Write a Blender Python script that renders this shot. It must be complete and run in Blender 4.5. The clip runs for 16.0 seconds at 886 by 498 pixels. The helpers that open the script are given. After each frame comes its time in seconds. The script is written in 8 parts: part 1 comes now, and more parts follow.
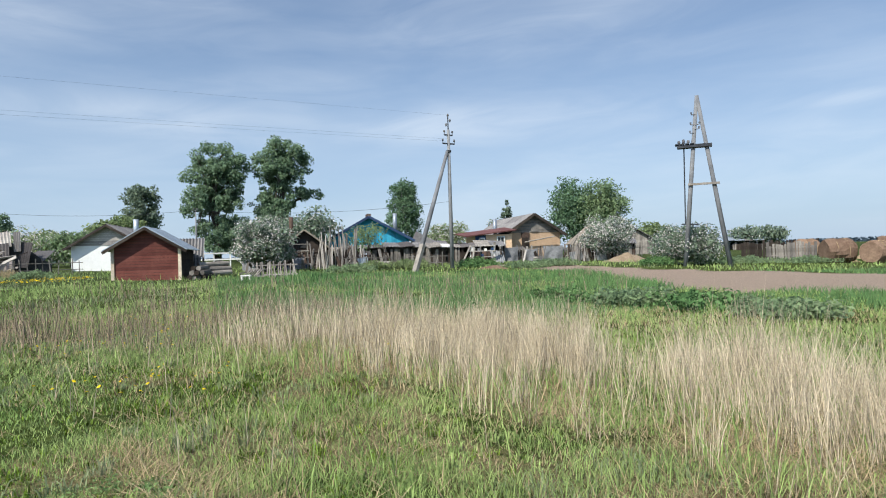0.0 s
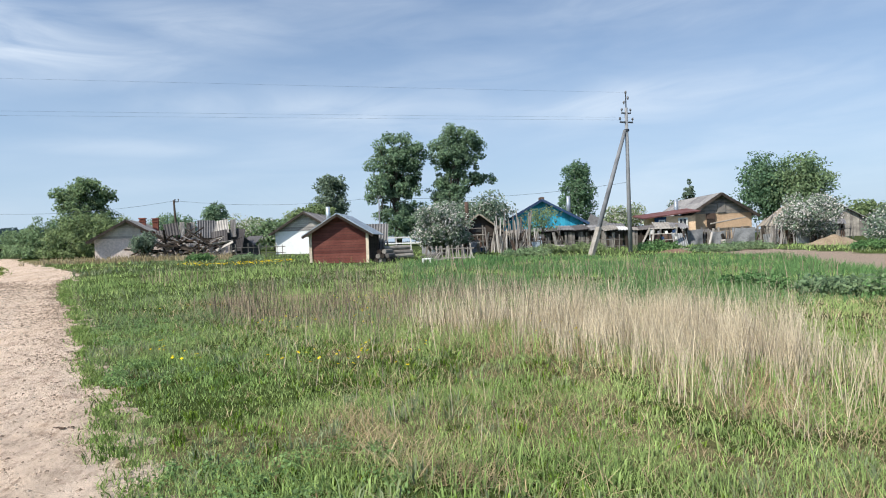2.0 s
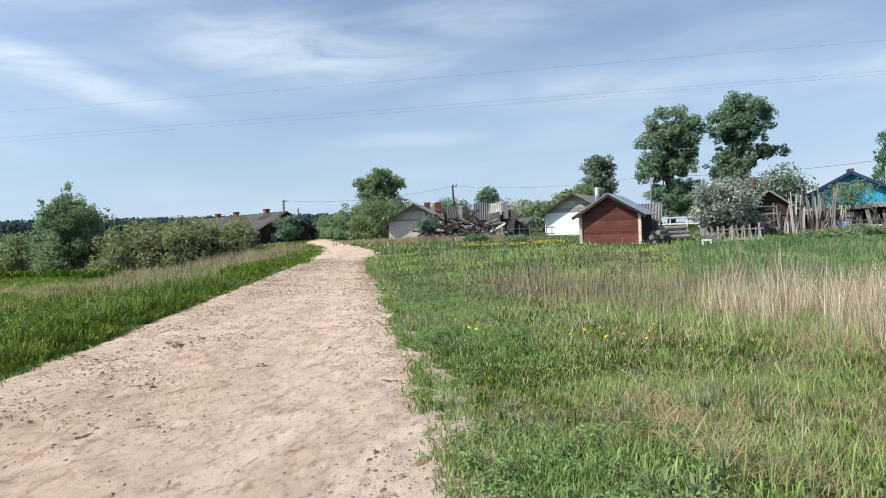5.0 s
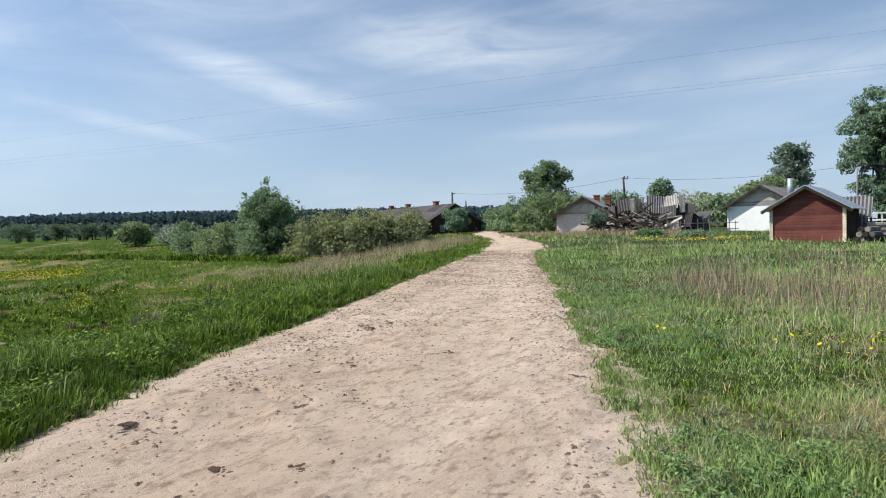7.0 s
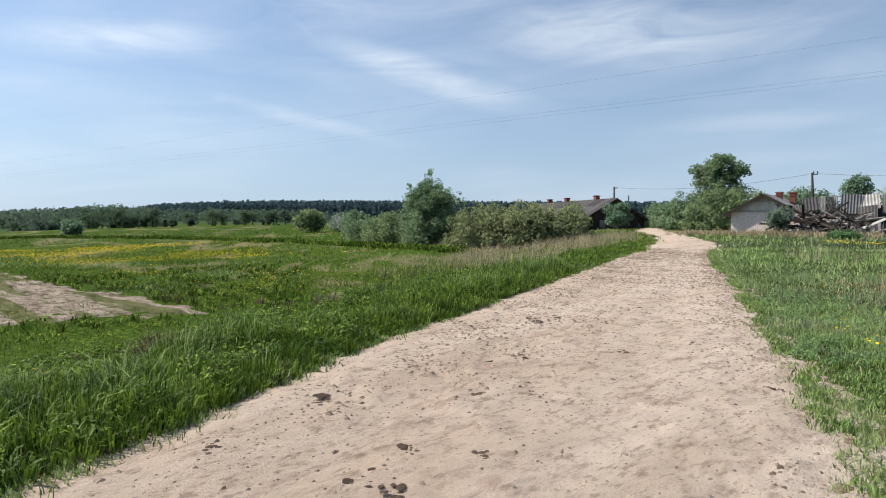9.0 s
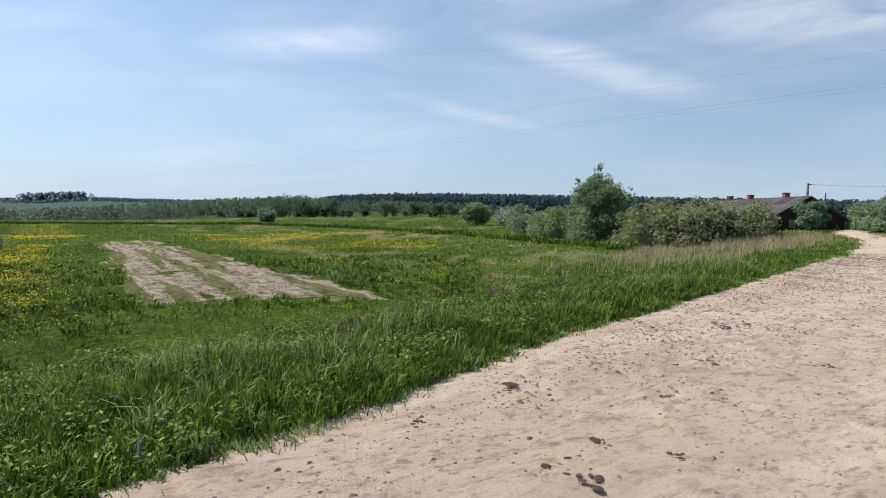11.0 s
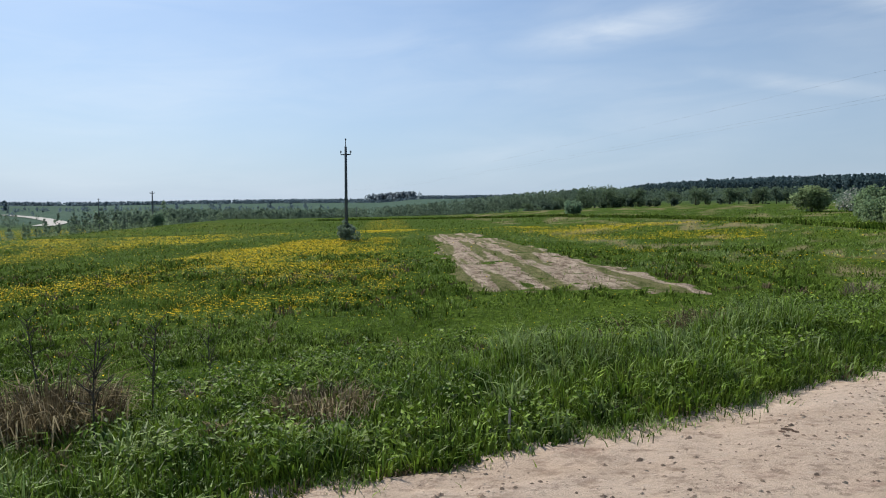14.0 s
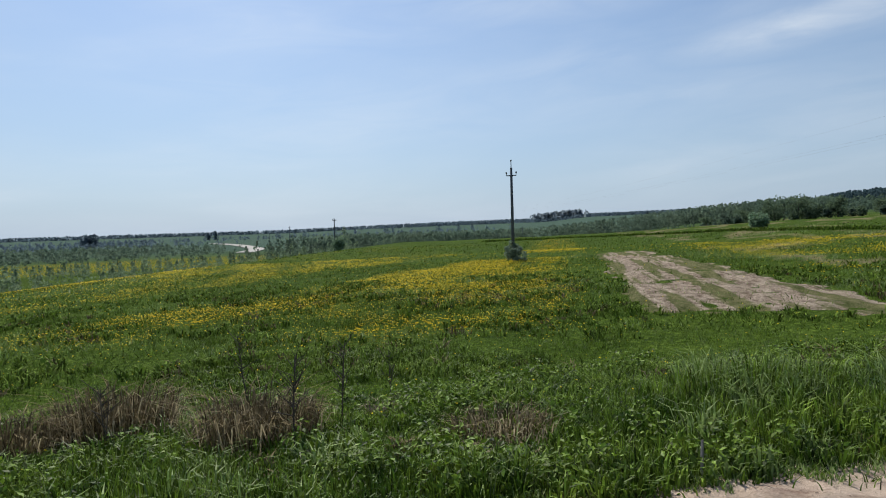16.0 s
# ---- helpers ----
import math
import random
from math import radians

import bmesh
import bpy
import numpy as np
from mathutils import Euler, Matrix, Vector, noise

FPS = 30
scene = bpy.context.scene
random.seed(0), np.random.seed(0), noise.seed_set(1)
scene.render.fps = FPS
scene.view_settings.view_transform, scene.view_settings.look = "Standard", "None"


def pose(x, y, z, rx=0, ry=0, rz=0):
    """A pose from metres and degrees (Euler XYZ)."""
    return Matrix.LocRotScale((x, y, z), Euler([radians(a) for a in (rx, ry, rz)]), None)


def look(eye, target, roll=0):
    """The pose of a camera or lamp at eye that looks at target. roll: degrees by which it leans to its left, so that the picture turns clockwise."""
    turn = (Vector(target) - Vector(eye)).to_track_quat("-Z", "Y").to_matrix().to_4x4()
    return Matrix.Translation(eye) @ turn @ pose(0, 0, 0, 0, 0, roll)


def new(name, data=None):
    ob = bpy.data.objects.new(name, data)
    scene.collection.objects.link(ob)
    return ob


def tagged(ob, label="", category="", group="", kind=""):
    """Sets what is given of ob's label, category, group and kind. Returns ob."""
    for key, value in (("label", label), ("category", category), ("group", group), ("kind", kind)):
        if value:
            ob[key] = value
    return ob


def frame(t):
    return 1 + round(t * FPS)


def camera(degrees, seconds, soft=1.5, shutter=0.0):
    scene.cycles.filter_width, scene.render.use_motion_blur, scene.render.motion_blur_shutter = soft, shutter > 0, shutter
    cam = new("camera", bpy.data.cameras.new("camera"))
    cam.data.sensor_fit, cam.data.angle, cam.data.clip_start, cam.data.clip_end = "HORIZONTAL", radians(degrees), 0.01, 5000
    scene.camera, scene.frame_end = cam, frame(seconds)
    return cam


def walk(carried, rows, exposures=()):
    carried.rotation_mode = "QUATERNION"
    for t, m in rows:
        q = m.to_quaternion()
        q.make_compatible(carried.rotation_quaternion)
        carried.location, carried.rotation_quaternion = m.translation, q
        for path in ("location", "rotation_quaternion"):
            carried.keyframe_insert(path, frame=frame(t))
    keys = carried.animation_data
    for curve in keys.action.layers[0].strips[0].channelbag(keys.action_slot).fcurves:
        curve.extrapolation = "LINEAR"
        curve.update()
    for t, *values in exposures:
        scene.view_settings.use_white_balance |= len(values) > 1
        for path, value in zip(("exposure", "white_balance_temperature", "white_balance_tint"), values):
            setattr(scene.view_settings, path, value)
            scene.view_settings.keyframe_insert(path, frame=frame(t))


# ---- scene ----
# ---- the camera and its walk: seconds, eye, yaw to the left of +y, pitch up, roll ----
cam = camera(69.67, 16.0, soft=1.05)
PATH = [
    (0, -0.043, -0.001, 1.596, -23.80, 0.60, -1.78),
    (0.5, -0.128, -0.017, 1.607, -19.51, 0.20, -1.88),
    (1, -0.183, -0.033, 1.615, -15.60, 0.07, -2.21),
    (1.5, -0.234, -0.041, 1.615, -12.13, -0.43, -1.97),
    (2, -0.289, -0.060, 1.623, -8.50, -0.41, -1.96),
    (2.5, -0.334, -0.065, 1.614, -4.55, -0.83, -2.08),
    (3, -0.374, -0.058, 1.617, -0.24, -0.83, -2.36),
    (3.5, -0.430, -0.072, 1.612, 3.18, -1.02, -2.21),
    (4, -0.471, -0.090, 1.604, 7.50, -1.57, -1.66),
    (4.5, -0.490, -0.133, 1.603, 11.29, -1.50, -1.88),
    (7, -0.761, -0.277, 1.612, 29.71, -1.47, -1.26),
    (7.5, -0.805, -0.309, 1.612, 32.55, -1.90, -0.93),
    (8, -0.858, -0.341, 1.608, 36.04, -1.36, -0.47),
    (8.5, -0.925, -0.348, 1.607, 39.65, -1.33, -0.32),
    (9, -0.977, -0.380, 1.600, 43.56, -2.00, 0.50),
    (11.5, -0.981, -0.807, 1.633, 63.05, -2.78, 1.69),
    (12, -1.008, -0.871, 1.634, 68.68, -2.85, 1.38),
    (12.5, -1.033, -0.910, 1.626, 72.65, -3.34, 0.82),
    (13, -1.060, -0.943, 1.616, 75.90, -3.96, 0.69),
    (13.5, -1.061, -0.988, 1.621, 79.46, -3.74, 0.66),
    (14, -1.050, -1.059, 1.621, 84.90, -4.07, 0.07),
    (14.5, -1.037, -1.116, 1.621, 90.42, -3.66, -0.45),
    (15, -1.022, -1.139, 1.625, 93.39, -4.01, -0.41),
    (15.5, -1.044, -1.136, 1.631, 96.44, -2.54, -0.80),
    (16, -1.066, -1.125, 1.627, 99.75, -2.06, -1.78),
]
walk(cam, [(t, pose(x, y, z, 90 + pitch, 0, yaw) @ pose(0, 0, 0, 0, 0, roll)) for t, x, y, z, yaw, pitch, roll in PATH],
     [(0.0, 0.3), (2.0, 0.38), (4.5, 0.4), (7.0, 0.23), (9.0, 0.23), (11.5, 0.15), (12.5, 0.09), (14.5, -0.06), (16.0, -0.15)])


# ---- the shape of the land ----
def sstep(a, b, v):
    t = np.clip((np.asarray(v, float) - a) / (b - a), 0, 1)
    return t * t * (3 - 2 * t)


def hash2(i, j, seed):
    n = np.sin(i * 127.1 + j * 311.7 + seed * 74.7) * 43758.5453
    return n - np.floor(n)


def vnoise(x, y, size, seed=0):
    """Smooth noise from 0 to 1 with lumps of that size in metres."""
    x, y = np.asarray(x, float) / size, np.asarray(y, float) / size
    i, j = np.floor(x), np.floor(y)
    u, v = x - i, y - j
    u, v = u * u * (3 - 2 * u), v * v * (3 - 2 * v)
    a, b = hash2(i, j, seed), hash2(i + 1, j, seed)
    c, d = hash2(i, j + 1, seed), hash2(i + 1, j + 1, seed)
    return (a * (1 - u) + b * u) * (1 - v) + (c * (1 - u) + d * u) * v


def road_mid(y):
    """The x of the road's middle line."""
    y = np.asarray(y, float)
    return -2.85 + 0.16 * sstep(5, 0, y) - 0.345 * y - 4.5 * sstep(32, 60, y) - np.interp(y, (5, 10, 13, 18, 25, 31, 37, 45), (0, 0.1, 0.16, 0.42, 0.45, 0.55, 1.3, 1.6))


def road_half(y):
    return np.interp(np.asarray(y, float), (3, 4, 7, 10, 13, 18, 24, 27, 30, 34, 45), (2.45, 2.53, 2.35, 2.2, 2.03, 1.78, 1.35, 1.5, 1.5, 1.15, 1.1))


def height(x, y):
    """The height of the land: a village on a gentle rise, a field below the road, a wide shallow valley, far hills."""
    x, y = np.asarray(x, float), np.asarray(y, float)
    r = np.hypot(x, y)
    z = 0.02 * np.clip(y, -22, 75) + 0.0066 * np.clip(y, -3, 75) - 0.0038 * np.clip(x, -20 - 20 * sstep(25, 45, y), 45) + 0.014 * np.clip(x + 20, -20 * sstep(25, 45, y), 0)
    west = road_mid(np.clip(y, -60, 62)) - road_half(0) - x
    north = sstep(12, 48, y)
    z = z - 1.0 * sstep(0.6, 9, west) * (1 - 0.75 * north)
    low = np.maximum(sstep(-29, -70, y) * sstep(-8, -40, x), sstep(125, 230, -x) * sstep(130, -30, y))
    z = z - 7.0 * low
    far_w = sstep(350, 2600, r)
    z = z + far_w * 14.0 * sstep(10, -30, x) * np.interp(np.degrees(np.arctan2(-x, y)), (66, 86, 100, 114), (1.9, 1.3, 1.0, 0.1))
    ridge = np.exp(-(((np.degrees(np.arctan2(-x, y)) - 42) / 35.0) ** 6)) * sstep(230, 520, r)
    z = z + ridge * 6.5
    bumps = 0.10 * (vnoise(x, y, 3.1, 1) - 0.5) + 0.05 * (vnoise(x, y, 0.9, 2) - 0.5)
    flat = 1 - sstep(0.3, 2.0, np.abs(x - road_mid(y)) - road_half(y))
    return z + bumps * (1 - 0.85 * flat) * sstep(400, 150, r)

# ---- sky, sun ----
SUN_AZ, SUN_EL = 122.0, 47.0
sun_way = Vector((-math.sin(radians(SUN_AZ)) * math.cos(radians(SUN_EL)), math.cos(radians(SUN_AZ)) * math.cos(radians(SUN_EL)), math.sin(radians(SUN_EL))))
sun = new("sun", bpy.data.lights.new("sun", "SUN"))
sun.data.energy, sun.data.angle, sun.data.color = 4.4, radians(0.6), (1.0, 0.95, 0.87)
sun.matrix_world = look(sun_way * 100, (0, 0, 0))


def node(tree, kind, links=None, **settings):
    n = tree.nodes.new(kind)
    for key, value in settings.items():
        setattr(n, key, value)
    for key, value in (links or {}).items():
        if isinstance(value, bpy.types.NodeSocket):
            tree.links.new(value, n.inputs[key])
        else:
            n.inputs[key].default_value = value
    return n


def ramp(tree, value, *stops):
    n = node(tree, "ShaderNodeValToRGB", {"Fac": value})
    ends = n.color_ramp.elements
    while len(ends) < len(stops):
        ends.new(0.5)
    for e, (at, colour) in zip(ends, stops):
        e.position, e.color = at, (*colour, 1) if len(colour) == 3 else colour
    return n.outputs["Color"]


def blend(tree, fac, a, b, how="MIX"):
    n = node(tree, "ShaderNodeMix", data_type="RGBA", blend_type=how)
    for at, value in ((0, fac), (6, a), (7, b)):
        if isinstance(value, bpy.types.NodeSocket):
            tree.links.new(value, n.inputs[at])
        else:
            n.inputs[at].default_value = value if at == 0 or len(value) == 4 else (*value, 1)
    return n.outputs[2]


world = bpy.data.worlds.new("sky")
scene.world = world
world.use_nodes = True
wt = world.node_tree
wt.nodes.clear()
sky = node(wt, "ShaderNodeTexSky", sky_type="NISHITA", sun_disc=False, sun_elevation=radians(SUN_EL), sun_rotation=radians(-SUN_AZ), altitude=150, air_density=1.0, dust_density=0.8, ozone_density=2.0)
way = node(wt, "ShaderNodeTexCoord").outputs["Generated"]
parts = node(wt, "ShaderNodeSeparateXYZ", {0: way})


def calc(how, a, b=0.0, clamp=False):
    n = node(wt, "ShaderNodeMath", {0: a, 1: b}, operation=how)
    n.use_clamp = clamp
    return n.outputs[0]


# Bearing to the left of +y and height above the horizon, in degrees.
west_way = calc("MULTIPLY", parts.outputs["X"], -1.0)
bearing = calc("MULTIPLY", calc("ARCTAN2", west_way, parts.outputs["Y"]), 57.2958)
rise = calc("MULTIPLY", calc("ARCSINE", parts.outputs["Z"]), 57.2958)
# Thin cirrus: drawn-out wisps in banks, and a faint veil everywhere.
spread = node(wt, "ShaderNodeCombineXYZ", {0: calc("MULTIPLY", bearing, 0.075), 1: calc("MULTIPLY", calc("ADD", rise, calc("MULTIPLY", bearing, 0.06)), 0.34), 2: 0.0}).outputs[0]
wisps = node(wt, "ShaderNodeTexNoise", {"Vector": spread, "Scale": 1.0, "Detail": 7.0, "Roughness": 0.58, "Distortion": 0.7}).outputs["Fac"]
veil = node(wt, "ShaderNodeTexNoise", {"Vector": spread, "Scale": 0.42, "Detail": 4.0, "Roughness": 0.5, "Distortion": 0.4}).outputs["Fac"]
# Banks of cirrus: bearing, height, half length, half width, slope, thickness.
BANKS = ((69.5, 14.6, 7.5, 1.3, -0.12, 1.0), (45.5, 13.4, 8.5, 1.5, 0.26, 1.0), (27.0, 16.2, 13.0, 2.6, 0.06, 1.0), (12.0, 18.5, 9.0, 2.0, 0.0, 0.5), (56.0, 9.2, 7.5, 0.8, 0.20, 0.62),
         (56.3, 17.0, 3.0, 0.5, 0.75, 0.4), (0.0, 11.8, 17.0, 2.0, 0.03, 0.55), (-28.0, 11.6, 17.0, 2.2, -0.02, 0.6), (-55.0, 11.0, 7.0, 0.8, 0.0, 0.45), (17.0, 8.6, 11.0, 0.9, 0.0, 0.35), (5.0, 9.0, 6.0, 1.2, 0.0, 0.35),
         (92.0, 19.0, 14.0, 2.0, 0.0, 0.4), (112.0, 12.0, 16.0, 1.6, 0.0, 0.3))
banks = None
for az, el, long, wide, slope, thick in BANKS:
    du = calc("SUBTRACT", bearing, az)
    dv = calc("SUBTRACT", calc("SUBTRACT", rise, el), calc("MULTIPLY", du, slope))
    far = calc("ADD", calc("POWER", calc("ABSOLUTE", calc("DIVIDE", du, long)), 2.0), calc("POWER", calc("ABSOLUTE", calc("DIVIDE", dv, wide)), 2.0))
    one = calc("MULTIPLY", calc("EXPONENT", calc("MULTIPLY", far, -1.0)), thick)
    banks = one if banks is None else calc("MAXIMUM", banks, one)
torn = ramp(wt, wisps, (0.30, (0.18, 0.18, 0.18)), (0.66, (1, 1, 1)))
thin = calc("MULTIPLY", ramp(wt, veil, (0.35, (0, 0, 0)), (0.7, (1, 1, 1))), calc("MULTIPLY", torn, 0.34))
cloud_amount = calc("MAXIMUM", calc("MULTIPLY", calc("MULTIPLY", banks, torn), 0.86), thin, True)
haze = ramp(wt, parts.outputs["Z"], (0.0, (1, 1, 1)), (0.10, (0.72, 0.72, 0.72)), (0.30, (0.30, 0.30, 0.30)), (0.75, (0, 0, 0)))
haze_amount = calc("MULTIPLY", haze, 0.85)
# Haze and thin cloud shine towards the sun.
toward = node(wt, "ShaderNodeVectorMath", {0: way, 1: sun_way}, operation="DOT_PRODUCT").outputs["Value"]
shine = calc("ADD", calc("MULTIPLY", calc("POWER", calc("MAXIMUM", toward, 0.0), 1.5), 0.32), 0.99)
SKY_WHITE = (8.2, 9.0, 9.9)
colour = blend(wt, 1.0, sky.outputs["Color"], (0.91, 1.03, 1.15), "MULTIPLY")
colour = blend(wt, haze_amount, colour, (4.75, 6.15, 8.0))
colour = blend(wt, cloud_amount, colour, SKY_WHITE)
colour = node(wt, "ShaderNodeVectorMath", {0: colour, "Scale": shine}, operation="SCALE").outputs[0]
back = node(wt, "ShaderNodeBackground", {"Color": colour, "Strength": 0.086})
node(wt, "ShaderNodeOutputWorld", {"Surface": back.outputs[0]})


# ---- materials ----
def material(name, dark, light, size=1.0, rough=0.8, metal=0.0, bump=0.3, grain=(1, 1, 1), wear=None, wear_at=0.62, vary=0.25, leaf=0.0, up=0.0, gloss=0.05, grime=1.0):
    """A rough surface between two colours: patches of that size, a finer grain stretched by grain, wear in a third colour, and a
    difference from piece to piece. leaf: how much light comes through. up: how far the surface is shaded as part of a level mass."""
    m = bpy.data.materials.new(name)
    m.use_nodes = True
    t = m.node_tree
    t.nodes.clear()
    at = node(t, "ShaderNodeTexCoord").outputs["Object"]
    big = node(t, "ShaderNodeTexNoise", {"Vector": at, "Scale": 1 / size, "Detail": 5.0, "Roughness": 0.6})
    drawn = node(t, "ShaderNodeMapping", {"Vector": at, "Scale": grain})
    fine = node(t, "ShaderNodeTexNoise", {"Vector": drawn.outputs[0], "Scale": 9 / size, "Detail": 4.0, "Roughness": 0.7})
    base = blend(t, ramp(t, big.outputs["Fac"], (0.3, (0, 0, 0)), (0.7, (1, 1, 1))), dark, light)
    shade = ramp(t, fine.outputs["Fac"], (0.25, (1 - 0.38 * grime,) * 3), (0.75, (1 + 0.25 * grime,) * 3))
    base = blend(t, 1.0, base, shade, "MULTIPLY")
    if wear:
        mask = ramp(t, fine.outputs["Fac"], (wear_at, (0, 0, 0)), (wear_at + 0.08, (1, 1, 1)))
        base = blend(t, mask, base, wear)
    if vary:
        luck = node(t, "ShaderNodeNewGeometry").outputs["Random Per Island"] if leaf else node(t, "ShaderNodeObjectInfo").outputs["Random"]
        base = blend(t, 1.0, base, ramp(t, luck, (0, (1 - vary,) * 3), (1, (1 + vary, 1 + vary, 1 + 0.8 * vary))), "MULTIPLY")
    relief = node(t, "ShaderNodeBump", {"Height": fine.outputs["Fac"], "Strength": bump, "Distance": 0.02})
    normal = relief.outputs[0]
    if up:
        raised = node(t, "ShaderNodeVectorMath", {0: normal, 1: (0, 0, up)}, operation="ADD")
        normal = node(t, "ShaderNodeVectorMath", {0: raised.outputs[0]}, operation="NORMALIZE").outputs[0]
    skin = node(t, "ShaderNodeBsdfPrincipled", {"Base Color": base, "Roughness": rough, "Metallic": metal, "Normal": normal, "Specular IOR Level": gloss}).outputs[0]
    if leaf:
        glow = node(t, "ShaderNodeBsdfTranslucent", {"Color": base})
        skin = node(t, "ShaderNodeMixShader", {0: leaf, 1: skin, 2: glow.outputs[0]}).outputs[0]
    node(t, "ShaderNodeOutputMaterial", {"Surface": skin})
    return m


